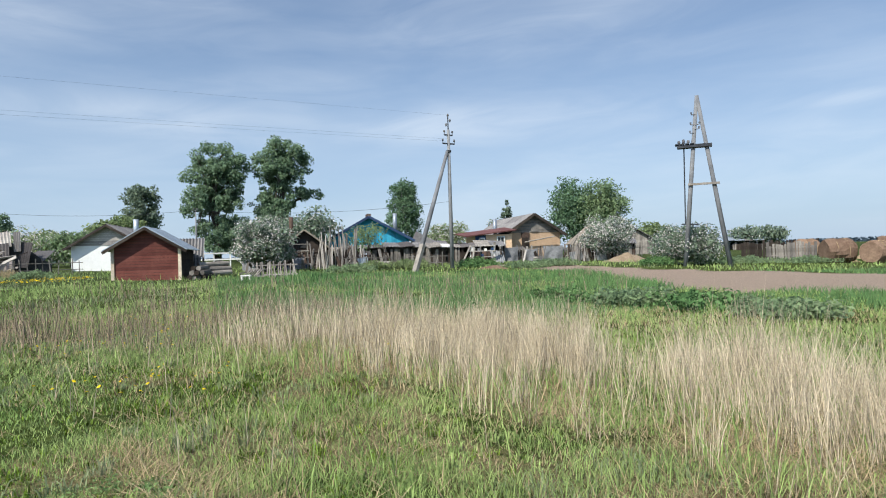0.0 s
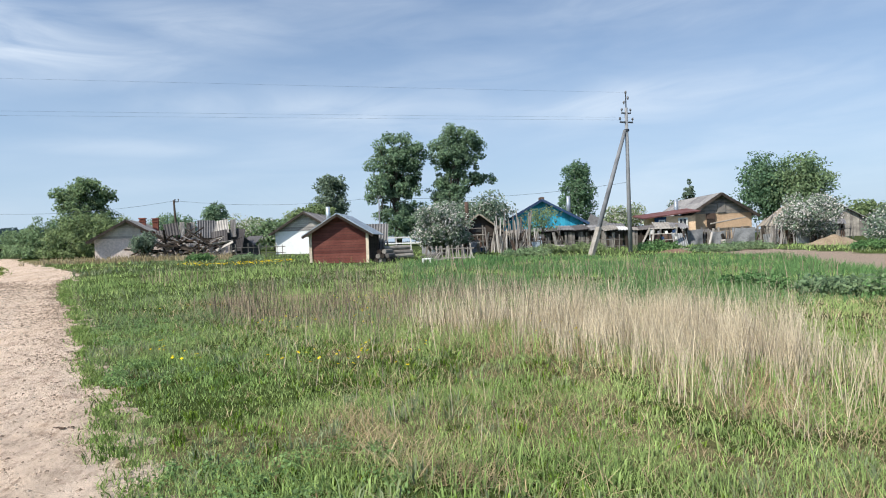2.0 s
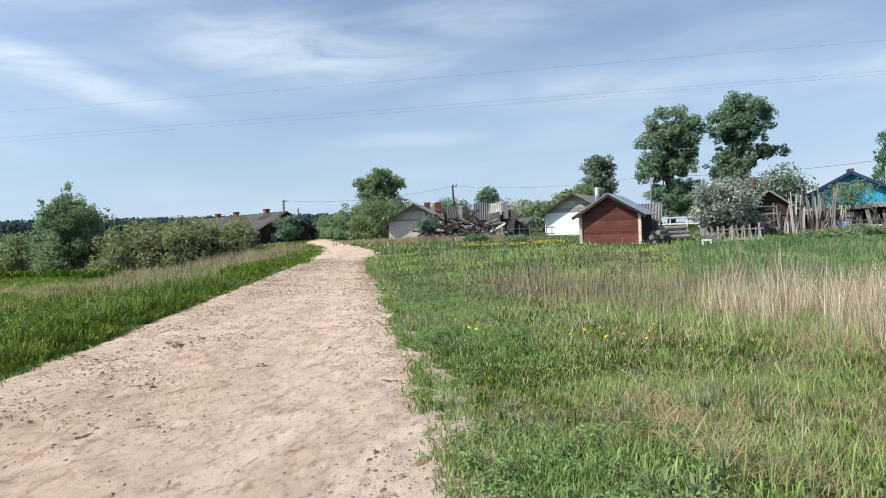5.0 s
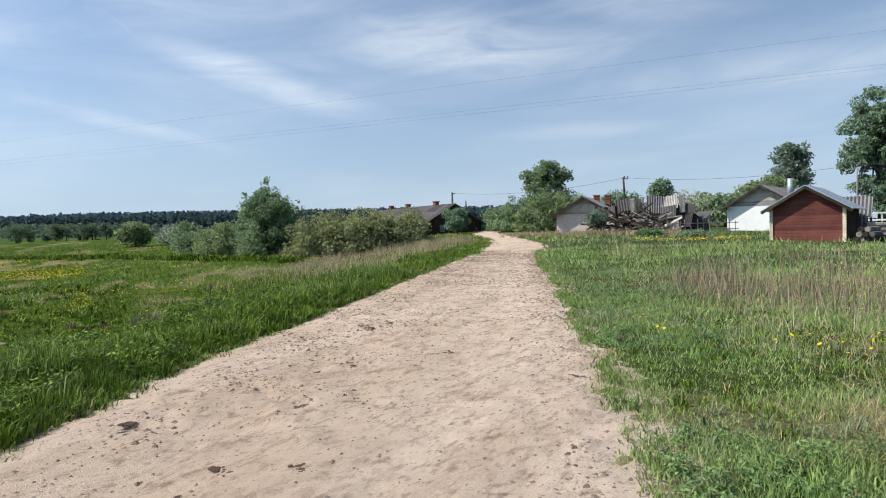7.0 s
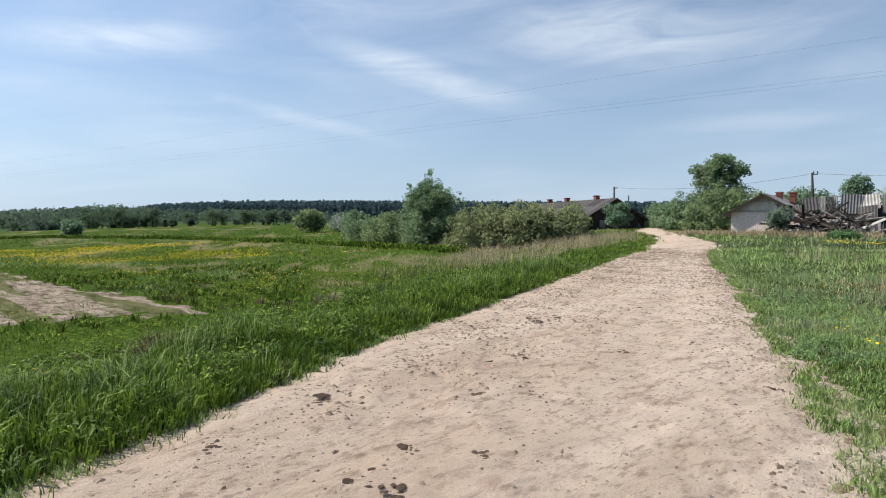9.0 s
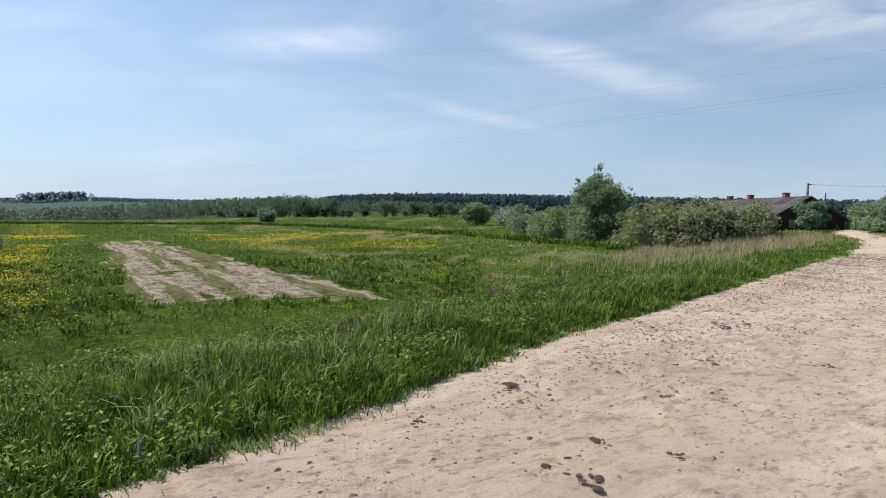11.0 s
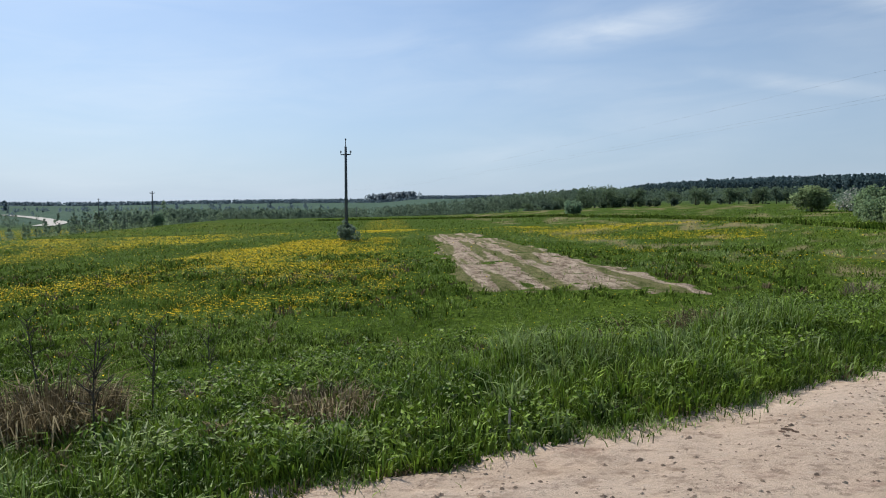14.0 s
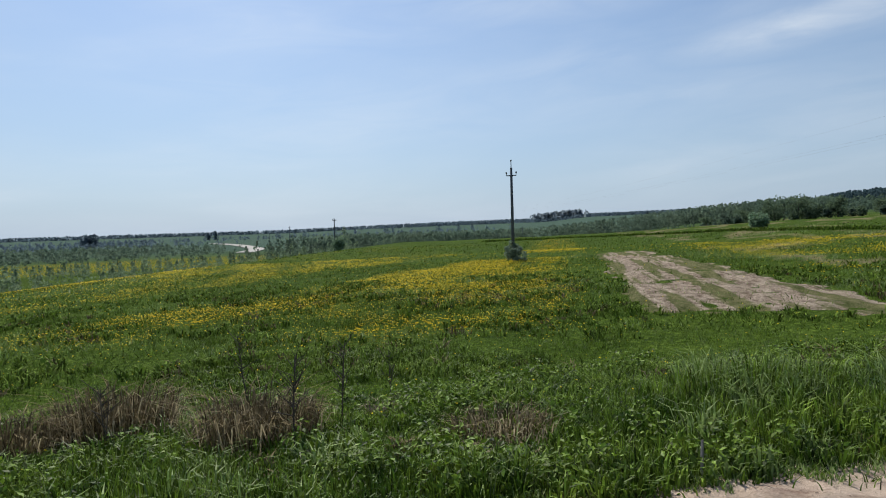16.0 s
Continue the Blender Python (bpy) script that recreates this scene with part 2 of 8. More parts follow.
M = {
    "red_plank": material("red plank", (0.155, 0.055, 0.046), (0.23, 0.090, 0.074), 0.8, 0.75, grain=(1, 8, 8), wear=(0.33, 0.17, 0.14), wear_at=0.68),
    "cream_board": material("cream board", (0.62, 0.52, 0.40), (0.75, 0.66, 0.52), 0.5, 0.7),
    "dark_wood": material("dark old wood", (0.035, 0.028, 0.024), (0.085, 0.07, 0.06), 0.6, 0.9, grain=(1, 1, 6)),
    "grey_wood": material("weathered grey wood", (0.16, 0.145, 0.135), (0.34, 0.315, 0.29), 0.5, 0.9, grain=(6, 6, 1), vary=0.4),
    "pale_wood": material("pale dry wood", (0.36, 0.33, 0.31), (0.56, 0.53, 0.50), 0.5, 0.9, grain=(6, 6, 1), vary=0.3),
    "pole_wood": material("weathered pole wood", (0.150, 0.158, 0.172), (0.27, 0.278, 0.292), 0.7, 0.9, grain=(5, 5, 0.5), wear=(0.10, 0.104, 0.112), wear_at=0.66),
    "zinc": material("zinc roof sheet", (0.33, 0.39, 0.46), (0.47, 0.53, 0.60), 1.2, 0.45, 0.35, bump=0.1, gloss=0.4),
    "slate": material("grey corrugated slate", (0.17, 0.165, 0.17), (0.31, 0.30, 0.30), 1.5, 0.9, grain=(1, 6, 1), wear=(0.10, 0.10, 0.08), wear_at=0.7),
    "white_wall": material("whitewashed wall", (0.72, 0.73, 0.74), (0.80, 0.81, 0.81), 2.0, 0.9, bump=0.05, grime=0.2),
    "pink_wall": material("pale pink plaster wall", (0.66, 0.545, 0.505), (0.78, 0.675, 0.63), 1.2, 0.9, wear=(0.40, 0.36, 0.33), wear_at=0.66),
    "brick": material("red brick", (0.20, 0.075, 0.055), (0.30, 0.12, 0.09), 0.3, 0.9),
    "blue_paint": material("bright blue painted boards", (0.03, 0.31, 0.50), (0.07, 0.42, 0.60), 0.8, 0.6, grain=(6, 1, 1)),
    "dark_blue": material("dark blue boards", (0.03, 0.06, 0.13), (0.06, 0.10, 0.19), 0.6, 0.7, grain=(6, 1, 1)),
    "orange_wall": material("orange plaster wall", (0.66, 0.45, 0.29), (0.76, 0.55, 0.37), 1.4, 0.9, wear=(0.55, 0.42, 0.33), wear_at=0.72, grime=0.5),
    "dark_red_roof": material("dark red painted roof sheet", (0.12, 0.055, 0.052), (0.20, 0.095, 0.09), 1.0, 0.6),
    "thatch": material("grey straw thatch", (0.30, 0.26, 0.21), (0.46, 0.41, 0.33), 0.9, 1.0, grain=(8, 1, 1), bump=0.6),
    "rust": material("rusty iron", (0.085, 0.058, 0.048), (0.165, 0.118, 0.095), 0.3, 0.8, 0.3),
    "iron": material("dark iron", (0.045, 0.05, 0.06), (0.09, 0.10, 0.115), 0.3, 0.6, 0.5),
    "ceramic": material("glazed insulator", (0.10, 0.10, 0.11), (0.22, 0.22, 0.23), 0.1, 0.25),
    "near_black": material("near-black surface", (0.035, 0.035, 0.037), (0.07, 0.07, 0.07), 0.6, 0.9),
    "white_paint": material("white painted wood", (0.70, 0.70, 0.68), (0.82, 0.82, 0.80), 0.5, 0.6),
    "cloth": material("grey plastic sheeting", (0.22, 0.23, 0.245), (0.42, 0.43, 0.45), 0.3, 0.6, vary=0.5),
    "straw": material("straw", (0.36, 0.26, 0.15), (0.52, 0.40, 0.25), 0.6, 1.0, bump=0.8),
    "hay": material("old brown hay", (0.15, 0.095, 0.068), (0.29, 0.20, 0.145), 0.5, 1.0, bump=1.0),
    "sand_heap": material("orange sand", (0.30, 0.225, 0.15), (0.41, 0.325, 0.23), 0.7, 1.0),
    "bark": material("grey brown bark", (0.07, 0.06, 0.05), (0.16, 0.14, 0.12), 0.4, 0.95, grain=(4, 4, 1), bump=0.8),
    "birch_bark": material("white birch bark", (0.45, 0.44, 0.42), (0.7, 0.69, 0.66), 0.4, 0.8, wear=(0.05, 0.05, 0.05), wear_at=0.6),
    "dung": material("dry cow dung", (0.115, 0.076, 0.056), (0.22, 0.155, 0.12), 0.05, 0.95, bump=0.8),
    "earth_crumb": material("earth crumbs", (0.22, 0.165, 0.125), (0.36, 0.275, 0.215), 0.1, 0.95, vary=0.4, leaf=0.01),
    "pebble": material("pebbles", (0.22, 0.18, 0.145), (0.42, 0.36, 0.30), 0.1, 0.9, vary=0.4, leaf=0.01),
    "glass": material("dark window glass", (0.03, 0.035, 0.04), (0.05, 0.055, 0.06), 1.0, 0.1, bump=0.0, gloss=0.5),
    "leaf_dark": material("dark green leaves", (0.170, 0.275, 0.178), (0.280, 0.385, 0.245), 2.0, 0.7, vary=0.4, leaf=0.52, up=0.8),
    "leaf_mid": material("green leaves", (0.182, 0.280, 0.155), (0.300, 0.392, 0.215), 3.0, 0.7, vary=0.4, leaf=0.5, up=0.8),
    "leaf_light": material("young yellow green leaves", (0.205, 0.282, 0.138), (0.318, 0.390, 0.195), 3.0, 0.7, vary=0.4, leaf=0.5, up=0.8),
    "leaf_grey": material("grey green leaves", (0.175, 0.245, 0.182), (0.270, 0.340, 0.248), 3.0, 0.7, vary=0.4, leaf=0.5, up=0.8),
    "leaf_birch": material("birch leaves", (0.110, 0.202, 0.122), (0.190, 0.292, 0.170), 2.0, 0.7, vary=0.4, leaf=0.45, up=0.4),
    "blossom": material("white fruit blossom", (0.62, 0.59, 0.57), (0.82, 0.79, 0.77), 1.0, 0.8, vary=0.25, leaf=0.3, up=0.5),
    # Needle green lightened and blued: the ridge's haze is in this colour.
    "needle": material("pine and spruce needles with haze tint", (0.066, 0.112, 0.122), (0.086, 0.136, 0.142), 30.0, 0.8, vary=0.08, leaf=0.42, up=0.8),
    "far_leaf": material("distant greenery", (0.104, 0.162, 0.118), (0.142, 0.202, 0.142), 25.0, 0.8, vary=0.22, leaf=0.5, up=3.0),
    "grove_leaf": material("leaves of the far grove", (0.100, 0.155, 0.090), (0.155, 0.215, 0.125), 6.0, 0.8, vary=0.3, leaf=0.5, up=1.4),
    "sapling_leaf": material("thin sapling leaves", (0.165, 0.240, 0.145), (0.215, 0.295, 0.180), 9.0, 0.8, vary=0.3, leaf=0.5, up=2.5),
    "brown_grass": material("brown dry tussock grass", (0.078, 0.060, 0.034), (0.27, 0.215, 0.125), 0.15, 0.9, vary=0.6, leaf=0.15, up=0.3),
    "straw_grass": material("pale dead grass", (0.33, 0.275, 0.165), (0.50, 0.425, 0.275), 1.2, 0.9, vary=0.35, leaf=0.4, up=0.8),
    "verge_pale": material("pale arching verge grass", (0.130, 0.215, 0.050), (0.310, 0.390, 0.140), 0.5, 0.5, vary=0.5, leaf=0.3, up=0.5, gloss=0.1),
    "hedge_leaf": material("olive green thicket leaves", (0.250, 0.295, 0.135), (0.350, 0.385, 0.205), 2.0, 0.7, vary=0.35, leaf=0.4, up=1.8),
    "pole_grey": material("dark blue grey pole", (0.085, 0.095, 0.108), (0.135, 0.148, 0.162), 0.7, 0.9, grain=(5, 5, 0.5)),
    "valley_sand": material("pale sandy road", (0.42, 0.40, 0.37), (0.50, 0.48, 0.45), 4.0, 0.9),
    "grass": material("meadow grass", (0.185, 0.300, 0.085), (0.345, 0.430, 0.165), 1.6, 0.6, vary=0.45, leaf=0.3, up=0.7, gloss=0.15),
    "lush_grass": material("lush roadside grass", (0.044, 0.100, 0.009), (0.225, 0.322, 0.046), 0.4, 0.5, vary=0.75, leaf=0.22, up=0.12, gloss=0.16),
    "field_grass": material("field grass", (0.066, 0.124, 0.014), (0.195, 0.268, 0.048), 1.2, 0.8, vary=0.75, leaf=0.12, up=0.4),
    "herb_leaf": material("grey green herb leaves", (0.150, 0.265, 0.095), (0.270, 0.385, 0.160), 0.5, 0.6, vary=0.45, leaf=0.35, up=0.5, gloss=0.1),
    "weed_green": material("rank green weeds", (0.088, 0.188, 0.072), (0.155, 0.265, 0.104), 1.5, 0.8, vary=0.4, leaf=0.3, up=0.6),
    "dark_slate": material("dark grey slate", (0.095, 0.088, 0.088), (0.18, 0.165, 0.162), 1.5, 0.9, grain=(1, 6, 1)),
    "pale_grass": material("grey green grass", (0.180, 0.242, 0.120), (0.300, 0.340, 0.200), 1.4, 0.8, vary=0.35, leaf=0.3, up=0.9),
    "dry_grass": material("dry matted grass", (0.36, 0.28, 0.165), (0.54, 0.44, 0.28), 0.9, 0.8, vary=0.4, leaf=0.25, up=0.6),
    "reed": material("dry reed stems", (0.40, 0.335, 0.235), (0.66, 0.575, 0.445), 0.5, 0.7, vary=0.45, leaf=0.25, up=0.5),
    "brown_stem": material("dead brown stalks", (0.19, 0.148, 0.112), (0.34, 0.275, 0.205), 1.5, 0.9, vary=0.5, leaf=0.1, up=0.4),
    "dandelion": material("yellow dandelion heads", (0.78, 0.56, 0.015), (0.88, 0.68, 0.03), 0.8, 0.7, vary=0.2, leaf=0.2, up=0.8),
    # Both far greens are shifted to blue: distance haze put into the leaf colour.
    "hazed_copse_leaf": material("far leaves tinted with painted blue haze", (0.205, 0.265, 0.315), (0.240, 0.300, 0.345), 60.0, 0.9, vary=0.06, leaf=0.5, up=8.0),
    "hazed_wood": material("far woods tinted with painted blue haze", (0.120, 0.178, 0.226), (0.142, 0.202, 0.246), 60.0, 0.9, vary=0.06, leaf=0.5, up=8.0),
}


# ---- geometry helpers ----
class Geo:
    """Points and faces of one mesh."""

    def __init__(self):
        self.v, self.f = [], []

    def add(self, points, faces, m=None):
        k = len(self.v)
        self.v += [tuple(m @ Vector(p)) if m else tuple(p) for p in points]
        self.f += [tuple(i + k for i in f) for f in faces]
        return self

    def box(self, x, y, z, sx, sy, sz, m=None):
        """A box round (x, y), standing on z."""
        a, b = sx / 2, sy / 2
        p = [(x - a, y - b, z), (x + a, y - b, z), (x + a, y + b, z), (x - a, y + b, z)]
        p += [(q[0], q[1], z + sz) for q in p]
        return self.add(p, [(3, 2, 1, 0), (4, 5, 6, 7), (0, 1, 5, 4), (1, 2, 6, 5), (2, 3, 7, 6), (3, 0, 4, 7)], m)

    def prism(self, outline, depth, m=None):
        """An outline of (x, z) points in the plane y = 0, drawn out to y = depth."""
        n = len(outline)
        p = [(x, 0, z) for x, z in outline] + [(x, depth, z) for x, z in outline]
        faces = [tuple(range(n)), tuple(range(2 * n - 1, n - 1, -1))] + [((i + 1) % n, i, i + n, (i + 1) % n + n) for i in range(n)]
        return self.add(p, faces, m)

    def beam(self, a, b, w, d, roll=0.0):
        """A squared timber from a to b."""
        a, b = Vector(a), Vector(b)
        m = Matrix.Translation(a) @ (b - a).to_track_quat("Z", "Y").to_matrix().to_4x4() @ pose(0, 0, 0, 0, 0, roll)
        return self.box(0, 0, 0, w, d, (b - a).length, m)

    def tube(self, points, radii, sides=6):
        points = [Vector(p) for p in points]
        k, n = len(self.v), len(points)
        for i, p in enumerate(points):
            ahead = (points[min(i + 1, n - 1)] - points[max(i - 1, 0)]).normalized()
            side = ahead.cross(Vector((0.31, 0.95, 0.1))).normalized()
            other = ahead.cross(side)
            for s in range(sides):
                a = 2 * math.pi * s / sides
                self.v.append(tuple(p + radii[i] * (math.cos(a) * side + math.sin(a) * other)))
        for i in range(n - 1):
            for s in range(sides):
                a, b = k + i * sides + s, k + i * sides + (s + 1) % sides
                self.f.append((a, b, b + sides, a + sides))
        self.f.append(tuple(k + s for s in range(sides))[::-1])
        self.f.append(tuple(k + (n - 1) * sides + s for s in range(sides)))
        return self

    def sheet(self, w, h, t, waves=0, m=None, amp=0.025):
        """A plate in the local x, y plane; waves run along x."""
        n = max(1, waves * 4)
        p = []
        for layer in (0, t):
            for j in (0, 1):
                p += [(w * i / n - w / 2, h * j, layer + (amp * math.sin(2 * math.pi * waves * i / n) if waves else 0)) for i in range(n + 1)]
        f, row = [], n + 1
        for i in range(n):
            f += [(i + 1, i, row + i, row + i + 1), (2 * row + i, 2 * row + i + 1, 3 * row + i + 1, 3 * row + i)]
            f += [(i, i + 1, 2 * row + i + 1, 2 * row + i), (row + i + 1, row + i, 3 * row + i, 3 * row + i + 1)]
        f += [(0, 2 * row, 3 * row, row), (n, row + n, 3 * row + n, 2 * row + n)]
        return self.add(p, f, m)

    def mesh(self, name, mat, smooth=False):
        me = bpy.data.meshes.new(name)
        me.from_pydata(self.v, [], self.f)
        me.materials.append(M[mat])
        if smooth:
            me.polygons.foreach_set("use_smooth", [True] * len(me.polygons))
        me.update()
        return me


def part(name, geo, mat, parent, label="", m=None, smooth=False):
    """One mesh object under a thing or a part."""
    ob = new(name, geo.mesh(name, mat, smooth) if isinstance(geo, Geo) else geo)
    ob.parent = parent
    if m:
        ob.matrix_basis = m
    return tagged(ob, label)


def thing(name, m, label, category, group="", kind=""):
    ob = new(name)
    ob.matrix_basis = m
    return tagged(ob, label, category, group, kind)


def triangles(name, points, faces, mat, smooth=False):
    """A mesh from arrays of points (n, 3) and triangles (n, 3)."""
    me = bpy.data.meshes.new(name)
    points, faces = np.asarray(points, np.float32), np.asarray(faces, np.int32)
    me.vertices.add(len(points))
    me.vertices.foreach_set("co", points.ravel())
    me.loops.add(faces.size)
    me.loops.foreach_set("vertex_index", faces.ravel())
    me.polygons.add(len(faces))
    me.polygons.foreach_set("loop_start", np.arange(0, faces.size, 3, dtype=np.int32))
    me.polygons.foreach_set("use_smooth", np.full(len(faces), smooth))
    me.materials.append(mat if not isinstance(mat, str) else M[mat])
    me.update(calc_edges=True)
    return me


def ground_at(x, y):
    return float(height(x, y))



# ---- the land ----
def plough_mask(x, y):
    """The ploughed strip east of the meadow, from 0 to 1."""
    wob = 1.6 * (vnoise(x, y, 3.0, 21) - 0.5) + 1.2 * (vnoise(x, y, 0.9, 22) - 0.5)
    near = np.interp(y, (5, 10, 12, 15, 18, 29, 36), (19.5, 17.4, 15.8, 14.0, 15.1, 18.3, 18.7))
    rear = np.interp(y, (5, 16, 19, 24, 32, 36), (28, 25.8, 24.8, 23.2, 22.3, 19.5))
    return sstep(-0.2, 1.0, x - near + wob) * sstep(0.4, -0.4, x - rear + 0.4 * wob) * sstep(36.5, 35, y) * sstep(2, 5, y)


def patch_mask(x, y):
    """The bare strip in the field below the road."""
    u = (-x - 17.0) / 35.0
    south, north = 1.1 + 1.1 * u, 7.7 - 1.9 * u
    wob = 0.7 * (vnoise(x, y, 2.2, 31) - 0.5) + 0.7 * (vnoise(x, y, 0.5, 32) - 0.5)
    return sstep(-0.3, 0.5, y - south + wob) * sstep(0.5, -0.3, y - north + wob) * sstep(0.0, 1.2, -x - 16.6 - 0.38 * (7.2 - y) + 1.5 * wob) * sstep(0.5, -1.5, -x - 53 + wob)


def yellow_mask(x, y):
    """Where dandelions stand thick."""
    above = y + 15.3 - (-x - 21.0) * 0.31
    a = sstep(-13.0, -21.0, x) * sstep(-50, -45, x) * sstep(0.6, -2.2, y + 1.2 * (vnoise(x, y, 2.0, 44) - 0.5)) * sstep(-0.8, 0.8, above + 1.5 * (vnoise(x, y, 2.5, 45) - 0.5)) * (0.25 + 0.75 * sstep(0.34, 0.6, vnoise(x, y, 2.6, 41) + 0.2 * sstep(6, 1, above)))
    b = 0.3 * sstep(-16, -24, x) * sstep(-85, -60, x) * sstep(8, 12, y) * sstep(30, 22, y) * sstep(0.45, 0.65, vnoise(x, y, 5.0, 42))
    stripes = 0.35 + 0.65 * sstep(0.4, 0.65, vnoise(x * 0.3, y - 0.31 * x, 2.2, 43))
    c = sstep(-17, -25, x) * sstep(-6.0, -8.0, above) * sstep(-115, -95, x) * sstep(-55, -45, y) * stripes * 0.36
    d = sstep(-55, -62, x) * sstep(-112, -100, x) * sstep(-5, -2, y) * sstep(2.5, 0.5, y) * 0.8
    e = sstep(195, 210, np.hypot(x, y)) * sstep(300, 280, np.hypot(x, y)) * sstep(-95, -105, y)
    return np.clip(np.maximum.reduce([a, b, c, d, e]), 0, 1)


def reed_mask(x, y):
    """Where dry reed stands."""
    turn = np.degrees(np.arctan2(x, y))
    r = np.hypot(x, y)
    wob = 1.6 * (vnoise(x, y, 1.3, 51) - 0.5) + 0.6 * (vnoise(x, y, 0.4, 53) - 0.5)
    inner = np.interp(turn, (5, 12, 25, 35, 45, 60, 85), (8.0, 7.2, 6.4, 5.2, 4.2, 3.7, 3.6))
    outer = np.interp(turn, (5, 12, 30, 45, 60, 85), (12.0, 11.6, 10.4, 8.6, 7.8, 7.6))
    gap = (1 - 0.75 * np.exp(-((turn - 40) / 3.5) ** 2)) * (1 - 0.2 * sstep(38, 50, turn))
    return sstep(-0.2, 1.3, r - inner + wob) * sstep(0.3, -1.2, r - outer + wob) * sstep(1, 18, turn + 6 * wob) * sstep(88, 78, turn) * gap


def dry_mask(x, y):
    """Where last year's grass lies bare."""
    r = np.hypot(x, y)
    a = sstep(0.56, 0.74, vnoise(x, y, 1.7, 61)) * 0.5 * sstep(16, 9, r)
    b = sstep(0.5, 0.75, vnoise(x, y, 6.0, 62)) * 0.5
    reeds = 0.85 * reed_mask(x, y)
    field = sstep(-9, -14, x) * sstep(7, 12, y) * sstep(0.35, 0.75, 0.5 * vnoise(0.5 * x, y, 2.4, 63) + 0.5 * vnoise(x, y, 0.8, 64)) * 0.55
    return np.clip(np.maximum.reduce([a * sstep(-3, -1, x - road_mid(y)), b * 0.4, reeds, field]), 0, 1)


def land_material():
    m = bpy.data.materials.new("meadow land")
    m.use_nodes = True
    t = m.node_tree
    t.nodes.clear()
    at = node(t, "ShaderNodeTexCoord").outputs["Object"]
    paint = node(t, "ShaderNodeAttribute", attribute_name="zone")
    zone = node(t, "ShaderNodeSeparateColor", {0: paint.outputs["Color"]})
    big = node(t, "ShaderNodeTexNoise", {"Vector": at, "Scale": 0.07, "Detail": 6.0, "Roughness": 0.6}).outputs["Fac"]
    mid = node(t, "ShaderNodeTexNoise", {"Vector": at, "Scale": 0.9, "Detail": 6.0, "Roughness": 0.7}).outputs["Fac"]
    fine = node(t, "ShaderNodeTexNoise", {"Vector": at, "Scale": 14.0, "Detail": 5.0, "Roughness": 0.75}).outputs["Fac"]
    base = node(t, "ShaderNodeAttribute", attribute_name="growth").outputs["Color"]
    green = blend(t, 1.0, base, ramp(t, big, (0.3, (0.75, 0.8, 0.75)), (0.7, (1.25, 1.2, 1.25))), "MULTIPLY")
    green = blend(t, 1.0, green, ramp(t, mid, (0.3, (0.6, 0.65, 0.6)), (0.7, (1.25, 1.2, 1.2))), "MULTIPLY")
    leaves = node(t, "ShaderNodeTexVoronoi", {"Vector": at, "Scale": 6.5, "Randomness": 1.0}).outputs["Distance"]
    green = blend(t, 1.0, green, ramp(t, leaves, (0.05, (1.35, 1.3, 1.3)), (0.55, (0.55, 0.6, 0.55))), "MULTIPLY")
    straw = blend(t, fine, (0.20, 0.15, 0.085), (0.42, 0.33, 0.20))
    def edged(mask, noise_value, soft=0.25):
        mixed = node(t, "ShaderNodeMath", {0: mask, 1: node(t, "ShaderNodeMath", {0: noise_value, 1: 0.5}, operation="ADD").outputs[0]}, operation="MULTIPLY").outputs[0]
        return ramp(t, mixed, (0.5 - soft, (0, 0, 0)), (0.5 + soft, (1, 1, 1)))
    colour = blend(t, edged(zone.outputs[0], mid), green, straw)
    cells = node(t, "ShaderNodeTexVoronoi", {"Vector": at, "Scale": 5.0}).outputs["Distance"]
    heads = node(t, "ShaderNodeMath", {0: ramp(t, cells, (0.22, (1, 1, 1)), (0.40, (0, 0, 0))), 1: ramp(t, node(t, "ShaderNodeMath", {0: zone.outputs[1], 1: mid}, operation="MULTIPLY").outputs[0], (0.10, (0, 0, 0)), (0.42, (1, 1, 1)))}, operation="MULTIPLY").outputs[0]
    colour = blend(t, heads, colour, (0.70, 0.47, 0.012))
    soil = blend(t, fine, (0.25, 0.19, 0.145), (0.42, 0.335, 0.265))
    colour = blend(t, edged(zone.outputs[2], fine, 0.2), colour, soil)
    # Far plain: its green is blued to stand in for haze, blended by distance.
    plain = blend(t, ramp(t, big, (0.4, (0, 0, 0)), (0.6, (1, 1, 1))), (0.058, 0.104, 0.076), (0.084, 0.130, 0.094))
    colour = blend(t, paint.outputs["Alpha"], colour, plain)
    colour = blend(t, 1.0, colour, ramp(t, fine, (0.25, (0.62, 0.62, 0.62)), (0.75, (1.3, 1.3, 1.3))), "MULTIPLY")
    rise = node(t, "ShaderNodeMath", {0: fine, 1: leaves}, operation="SUBTRACT").outputs[0]
    relief = node(t, "ShaderNodeBump", {"Height": rise, "Strength": 0.7, "Distance": 0.08})
    skin = node(t, "ShaderNodeBsdfPrincipled", {"Base Color": colour, "Roughness": 0.95, "Specular IOR Level": 0.02, "Normal": relief.outputs[0]})
    node(t, "ShaderNodeOutputMaterial", {"Surface": skin.outputs[0]})
    return m


